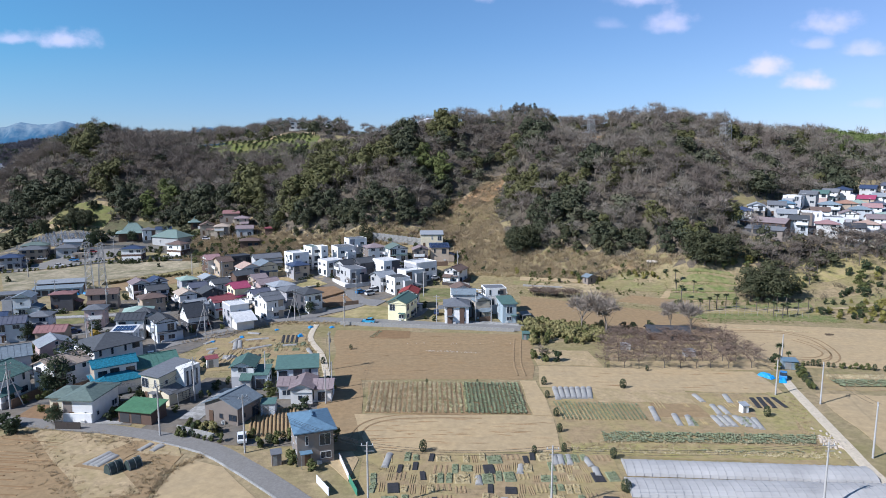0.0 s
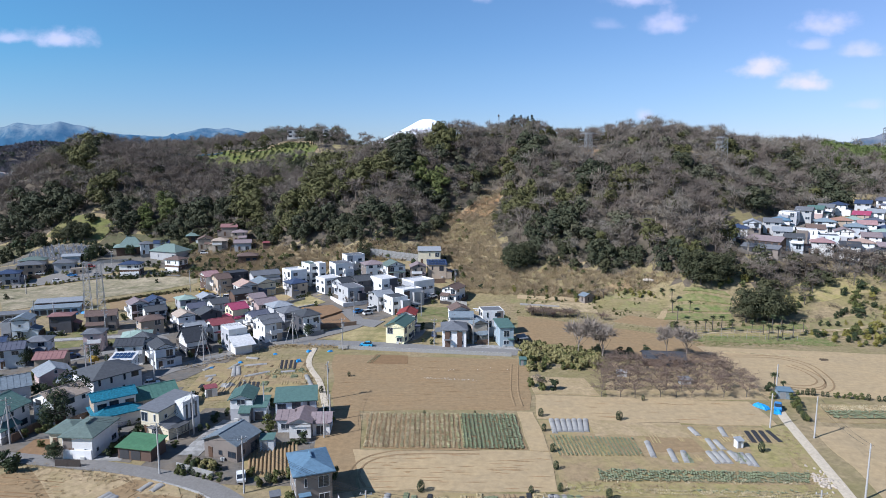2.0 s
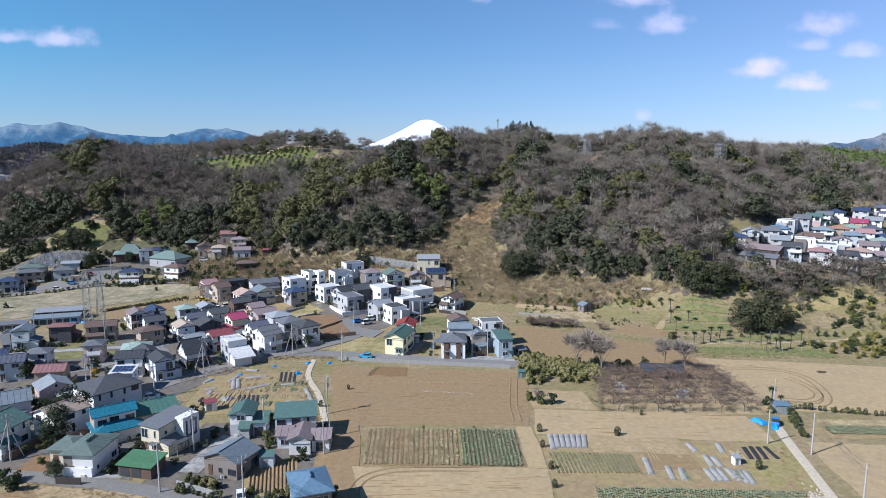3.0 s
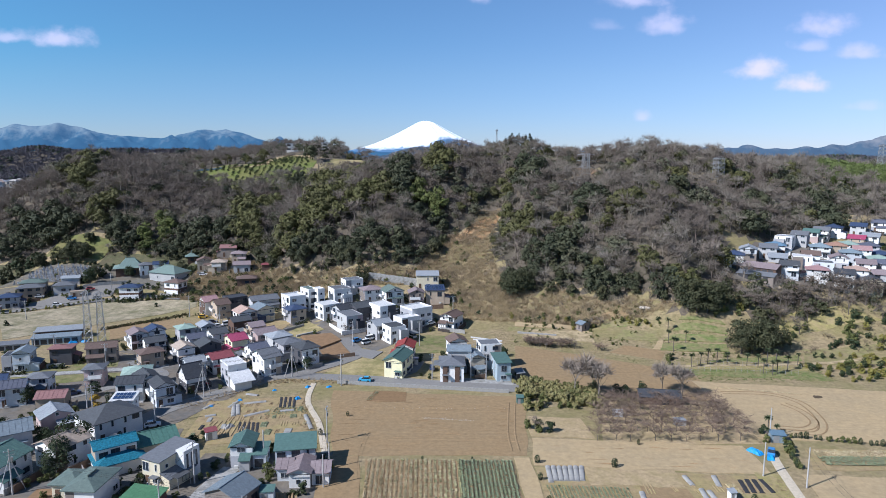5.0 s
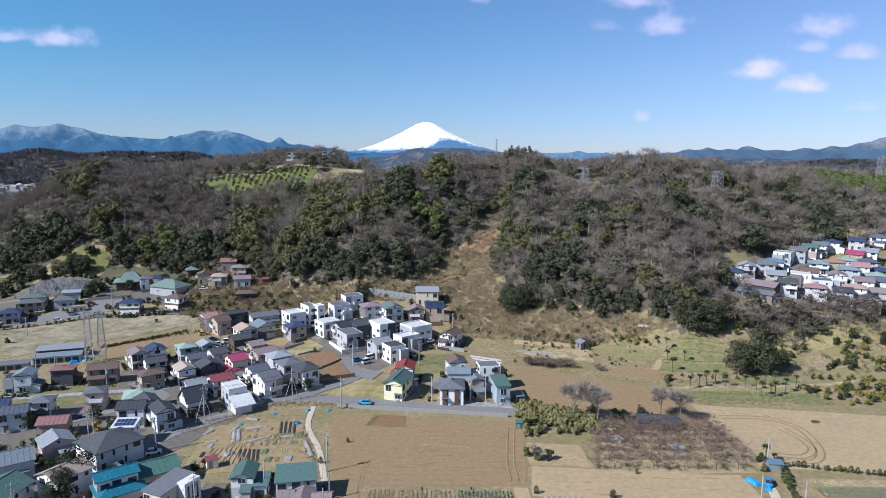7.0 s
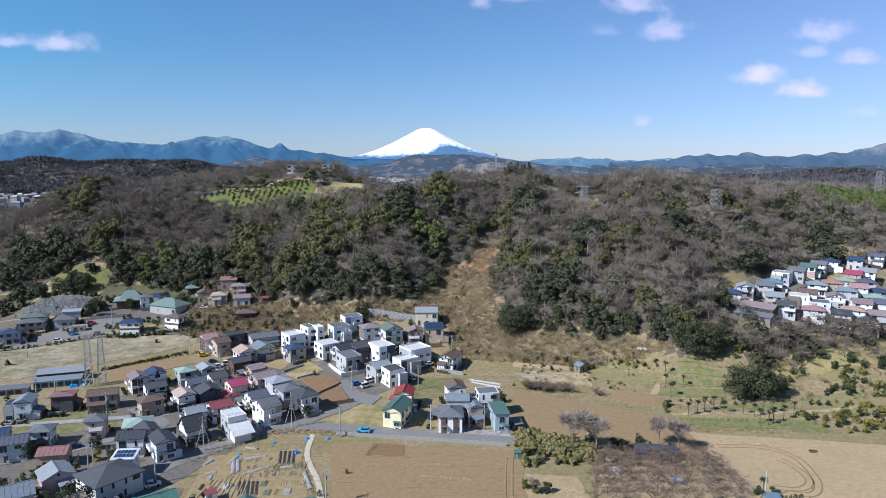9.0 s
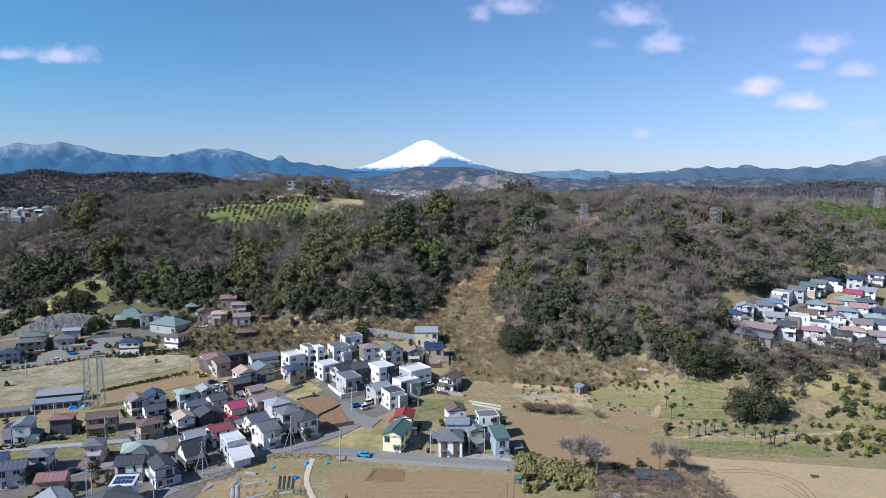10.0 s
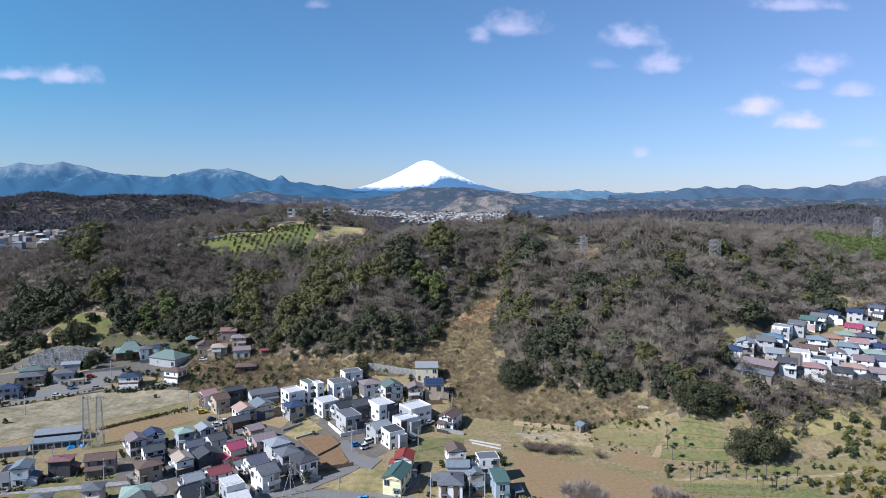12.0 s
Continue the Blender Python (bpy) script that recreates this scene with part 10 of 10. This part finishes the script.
AC_ME = Geo().box(0, 0, 0.36, 0.8, 0.3, 0.6).box(0, -0.155, 0.36, 0.5, 0.03, 0.46).mesh("air_conditioner", mat("appliance_white", (0.55, 0.55, 0.53), 0.5, 0.08))
AERIAL_ME = Geo().tube((0, 0, -0.6), (0, 0, 2.2), 0.03, 0.02, 4).box(0, 0, 2.1, 1.3, 0.03, 0.03).box(-0.5, 0, 2.1, 0.03, 0.7, 0.03).box(-0.2, 0, 2.1, 0.03, 0.6, 0.03).box(0.1, 0, 2.1, 0.03, 0.5, 0.03).box(0.45, 0, 2.1, 0.03, 0.4, 0.03).mesh("aerial", STEEL)
CLEAR_ROOF = mat("smoked_carport_roof", (0.16, 0.17, 0.18), 0.35, 0.1, 1.0, spec=0.4)
FENCE_M = [mat("dark_fence", (0.06, 0.05, 0.045), 0.7, 0.2), mat("block_wall_grey", (0.27, 0.26, 0.25), 0.9, 0.2, 2.0), mat("fence_brown", (0.15, 0.10, 0.07), 0.8, 0.2)]
POST_ME = Geo().box(0, 0, 1.05, 0.08, 0.08, 2.3).mesh("post", STEEL)
YARDS = []


def open_yard(pts, skip):
    """Whether a place is free of houses, roads and other yard things."""
    if not clear_of(pts, skip, 0.35) or any(near_road(*p) for p in pts):
        return False
    return not any(math.hypot(pts[0][0] - a, pts[0][1] - b) < r for a, b, r in YARDS)


dr = random.Random(77)
HEDGE = [proto_of(leafy_tree(140 + k, 0.8, 7, 110, -0.15, 0.11)) for k in range(2)]
hedge_rows = []
for i, ((hx, hy, th, w, d, eave), (root, kind, roof, wall, extra, low, storeys)) in enumerate(zip(HOUSES, ROOTS)):
    if low or kind in ("temple", "bighip") or "open" in extra:
        continue
    far = hx > 110 or hy > 285
    cs, sn = math.cos(radians(th)), math.sin(radians(th))

    def world(u, v):
        return (hx + u * cs - v * sn, hy + u * sn + v * cs)

    rm, wm = roof_mat(roof), wall_mat(wall)
    plain = "skirt" not in extra and "slope" not in extra and "annex" not in extra and "base" not in extra
    # a low wing under its own lean-to roof
    if storeys > 1 and plain and kind != "flat" and hy > 110 and dr.random() < 0.62:
        side = dr.choice((-1, 1))
        deep, ln = dr.uniform(1.3, 2.3), dr.uniform(0.45, 0.8)
        front = dr.random() < 0.55
        if front:
            ln *= w
            c0 = side * (w - ln) / 2 * 0.9
            spot = [world(c0 + s * ln / 2, -d / 2 - deep) for s in (-1, 0, 1)]
        else:
            ln *= d
            c0 = dr.choice((-1, 1)) * (d - ln) / 2 * 0.9
            spot = [world(side * (w / 2 + deep), c0 + s * ln / 2) for s in (-1, 0, 1)]
        if clear_of(spot, i) and not near_road(*spot[1]):
            at_ = pose(c0, -d / 2, 0) if front else pose(side * w / 2, c0, 0, 0, 0, 90 * side)
            wing = part("wing", Geo().box(0, -deep / 2, 1.1, ln, deep, 2.9).mesh("wing", wm), root, at=at_)
            part("wing_roof", Geo().extrude([(0, -deep - 0.4, 2.32), (0, 0, 3.15), (0, 0, 3.29), (0, -deep - 0.4, 2.46)], (-ln / 2 - 0.3, 0, 0), (ln / 2 + 0.3, 0, 0)).mesh("wing_roof", rm), wing)
            f, p = window_data(dr.choice(("wide", "tall")), True)
            win = part("window", f, wing, at=pose(dr.uniform(-0.2, 0.2) * ln, -deep - 0.03, 1.3))
    # box-shaped houses step down towards the front
    if kind == "flat" and w > 5.5 and plain:
        deep, ln = dr.uniform(1.2, 2.0), w * dr.uniform(0.42, 0.6)
        c0 = dr.choice((-1, 1)) * (w - ln) / 2
        if clear_of([world(c0 - ln / 2, -d / 2 - deep), world(c0 + ln / 2, -d / 2 - deep)], i):
            low_h = dr.choice((2.9, 3.4, 4.4))
            step = part("front_block", Geo().box(c0, -d / 2 - deep / 2, low_h / 2 - 0.3, ln, deep, low_h + 0.6).box(c0, -d / 2 - deep + 0.05, low_h + 0.4, ln, 0.1, 0.8).box(c0 - ln / 2 + 0.05, -d / 2 - deep / 2, low_h + 0.4, 0.1, deep - 0.2, 0.8).box(c0 + ln / 2 - 0.05, -d / 2 - deep / 2, low_h + 0.4, 0.1, deep - 0.2, 0.8).mesh("front_block", wall_mat(dr.choice(("white", "lightgrey", "taupe", "grey", "dark")))), root, "lower front block with a roof terrace")
            f, p = window_data(dr.choice(("wide", "tall")), True)
            win = part("window", f, step, at=pose(c0, -d / 2 - deep - 0.03, 1.5))
    # a narrow roof over the ground-floor windows
    if storeys > 1 and not far and kind in ("gx", "gy", "hip") and dr.random() < 0.45 and "plain" not in extra:
        part("awning_roof", Geo().extrude([(0, -0.75, 2.62), (0, 0, 2.9), (0, 0, 3.0), (0, -0.75, 2.72)], (-w * 0.48, -d / 2 - 0.004, 0), (w * 0.48, -d / 2 - 0.004, 0)).mesh("awning_roof", rm), root)
    # two-tone facades
    if storeys > 1 and wall in ("white", "cream", "bluewhite", "lightgrey", "beige") and "darkside" not in extra and "stripes" not in extra and "darkbase" not in extra:
        r = dr.random()
        tone = wall_mat(dr.choice(("brown", "taupe", "dark", "tan", "grey", "grey", "pinkish")))
        if r < 0.22:
            part("cladding", Geo().box(0, 0, 1.2, w + 0.04, d + 0.04, 2.9).mesh("cladding", tone), root, "darker ground-floor cladding")
        elif r < 0.42:
            s = dr.choice((-1, 1))
            part("cladding", Geo().box(s * w * 0.33, -d / 2 - 0.004, eave / 2, w * 0.3, 0.03, eave - 0.2).mesh("cladding", tone), root, "darker vertical facade panel")
        elif r < 0.6:
            part("cladding", Geo().box(-w / 2 - 0.004, 0, eave / 2, 0.03, d * 0.96, eave - 0.2).mesh("cladding", tone), root, "darker side wall cladding")
        if kind != "flat":
            part("fascia", Geo().box(0, -d / 2 - 0.02, eave - 0.2, w, 0.06, 0.22).mesh("fascia", FRAME_D), root)
    if not far:
        u = dr.uniform(-0.3, 0.3) * w
        part("air_conditioner", AC_ME, root, at=pose(u, -d / 2 - 0.35, 0.0))
        if kind in ("gx", "gy", "hip") and dr.random() < 0.5:
            span = {"gx": d, "gy": w}.get(kind, min(w, d))
            part("aerial", AERIAL_ME, root, at=pose(0, 0, eave + RISE[kind] * span / 2, 0, 0, dr.uniform(0, 180)))
        if storeys > 1 and dr.random() < 0.5:
            s = dr.choice((-1, 1)) * w * 0.28
            porch = part("porch_roof", Geo().box(s, -d / 2 - 0.65, 2.45, 1.9, 1.3, 0.12).mesh("porch_roof", rm), root)
            part("post", POST_ME, porch, at=pose(s - 0.8, -d / 2 - 1.2, 0))
            part("post", POST_ME, porch, at=pose(s + 0.8, -d / 2 - 1.2, 0))
    # yard: hedge, fence, carport, shed
    for u, v, along in ((0, -d / 2 - dr.uniform(2.6, 3.4), True), (-w / 2 - dr.uniform(1.6, 2.4), 0, False), (w / 2 + dr.uniform(1.6, 2.4), 0, False), (0, d / 2 + 1.7, True)):
        half = (w if along else d) * 0.42
        ends = [world(u - half, v), world(u, v), world(u + half, v)] if along else [world(u, v - half), world(u, v), world(u, v + half)]
        if hy < 112 or not open_yard(ends, i):
            continue
        r = dr.random()
        if r < 0.42:
            n = int(half * 2 / 0.8)
            for k in range(n):
                f = (k + 0.5) / n
                x, y = ends[0][0] + (ends[2][0] - ends[0][0]) * f, ends[0][1] + (ends[2][1] - ends[0][1]) * f
                hedge_rows.append([x, y, float(height(x, y)) - 0.1, dr.uniform(1.0, 1.9), dr.uniform(0, 6.28), dr.randrange(2), 1.0])
        elif r < 0.72:
            wall_run(ends[0], ends[2], dr.choice((0.9, 1.2, 1.5)), 0.14, dr.choice(FENCE_M), dr.choice(("low garden fence of dark panels beside a house",)), 2.0, "garden_fence")
        YARDS.append((*ends[1], 2.0))
    if not far and hy > 138 and dr.random() < 0.45:
        for u, v in ((-w * 0.3, -d / 2 - 4.6), (w / 2 + 3.2, -d * 0.2), (-w / 2 - 3.2, 0.1 * d)):
            spot = [world(u + a, v + b) for a, b in ((0, 0), (-1.3, -2.4), (1.3, -2.4), (-1.3, 2.4), (1.3, 2.4))]
            if open_yard(spot, i):
                x, y = spot[0]
                cp = new("carport")
                cp.matrix_basis = pose(x, y, float(height(x, y)), 0, 0, th)
                tagged(cp, "carport with a smoked translucent roof on thin posts", "carport", "carports")
                part("roof", Geo().extrude([(-1.35, 0, 2.1), (1.35, 0, 2.35), (1.35, 0, 2.43), (-1.35, 0, 2.18)], (0, -2.5, 0), (0, 2.5, 0)).mesh("roof", CLEAR_ROOF), cp)
                for a in (-2.2, 2.2):
                    part("post", POST_ME, cp, at=pose(-1.25, a, -0.1))
                    part("post", POST_ME, cp, at=pose(1.25, a, 0.0))
                if dr.random() < 0.8:
                    car(x, y, th + 90 + dr.uniform(-3, 3), dr.choice(("hatch", "van")), dr.choice(("white", "white", "grey", "dark", "navy")))
                YARDS.append((x, y, 3.6))
                break
    if not far and dr.random() < 0.5:
        a = dr.uniform(0, 6.28)
        r = max(w, d) / 2 + 2.2
        x, y = hx + r * math.cos(a), hy + r * math.sin(a)
        if open_yard([(x, y), (x + 1, y), (x - 1, y), (x, y + 1), (x, y - 1)], i):
            if dr.random() < 0.5:
                small_shed(x, y, dr.uniform(1.4, 2.2), 1.2, 1.9, th, wall_mat(dr.choice(("lightgrey", "beige", "taupe"))), roof_mat(dr.choice(("grey", "brown", "slate"))), "small steel garden storage shed in a yard")
            else:
                leafy(x, y, dr.uniform(2.6, 4.2), "dark")
            YARDS.append((x, y, 1.8))
scatter("garden_hedges", HEDGE, hedge_rows, mat("hedge_leaves", (0.048, 0.062, 0.026), 0.85, 0.4, 0.8, second=(0.085, 0.09, 0.035), second_scale=0.2), "clipped dark green hedges round the village gardens", "hedge")

# ---------------------------------------------------------------- thickets of far bushes
for c, rows in FAR_BUSHES.items():
    if rows:
        scatter("thicket", [proto_of(leafy_tree(160 + k, 0.5, 10, 260, -0.14, 0.085)) for k in range(3)], rows, LEAF[c][1], "%s bushes round the meadow, gardens and roads" % LEAF[c][0], "bushes")
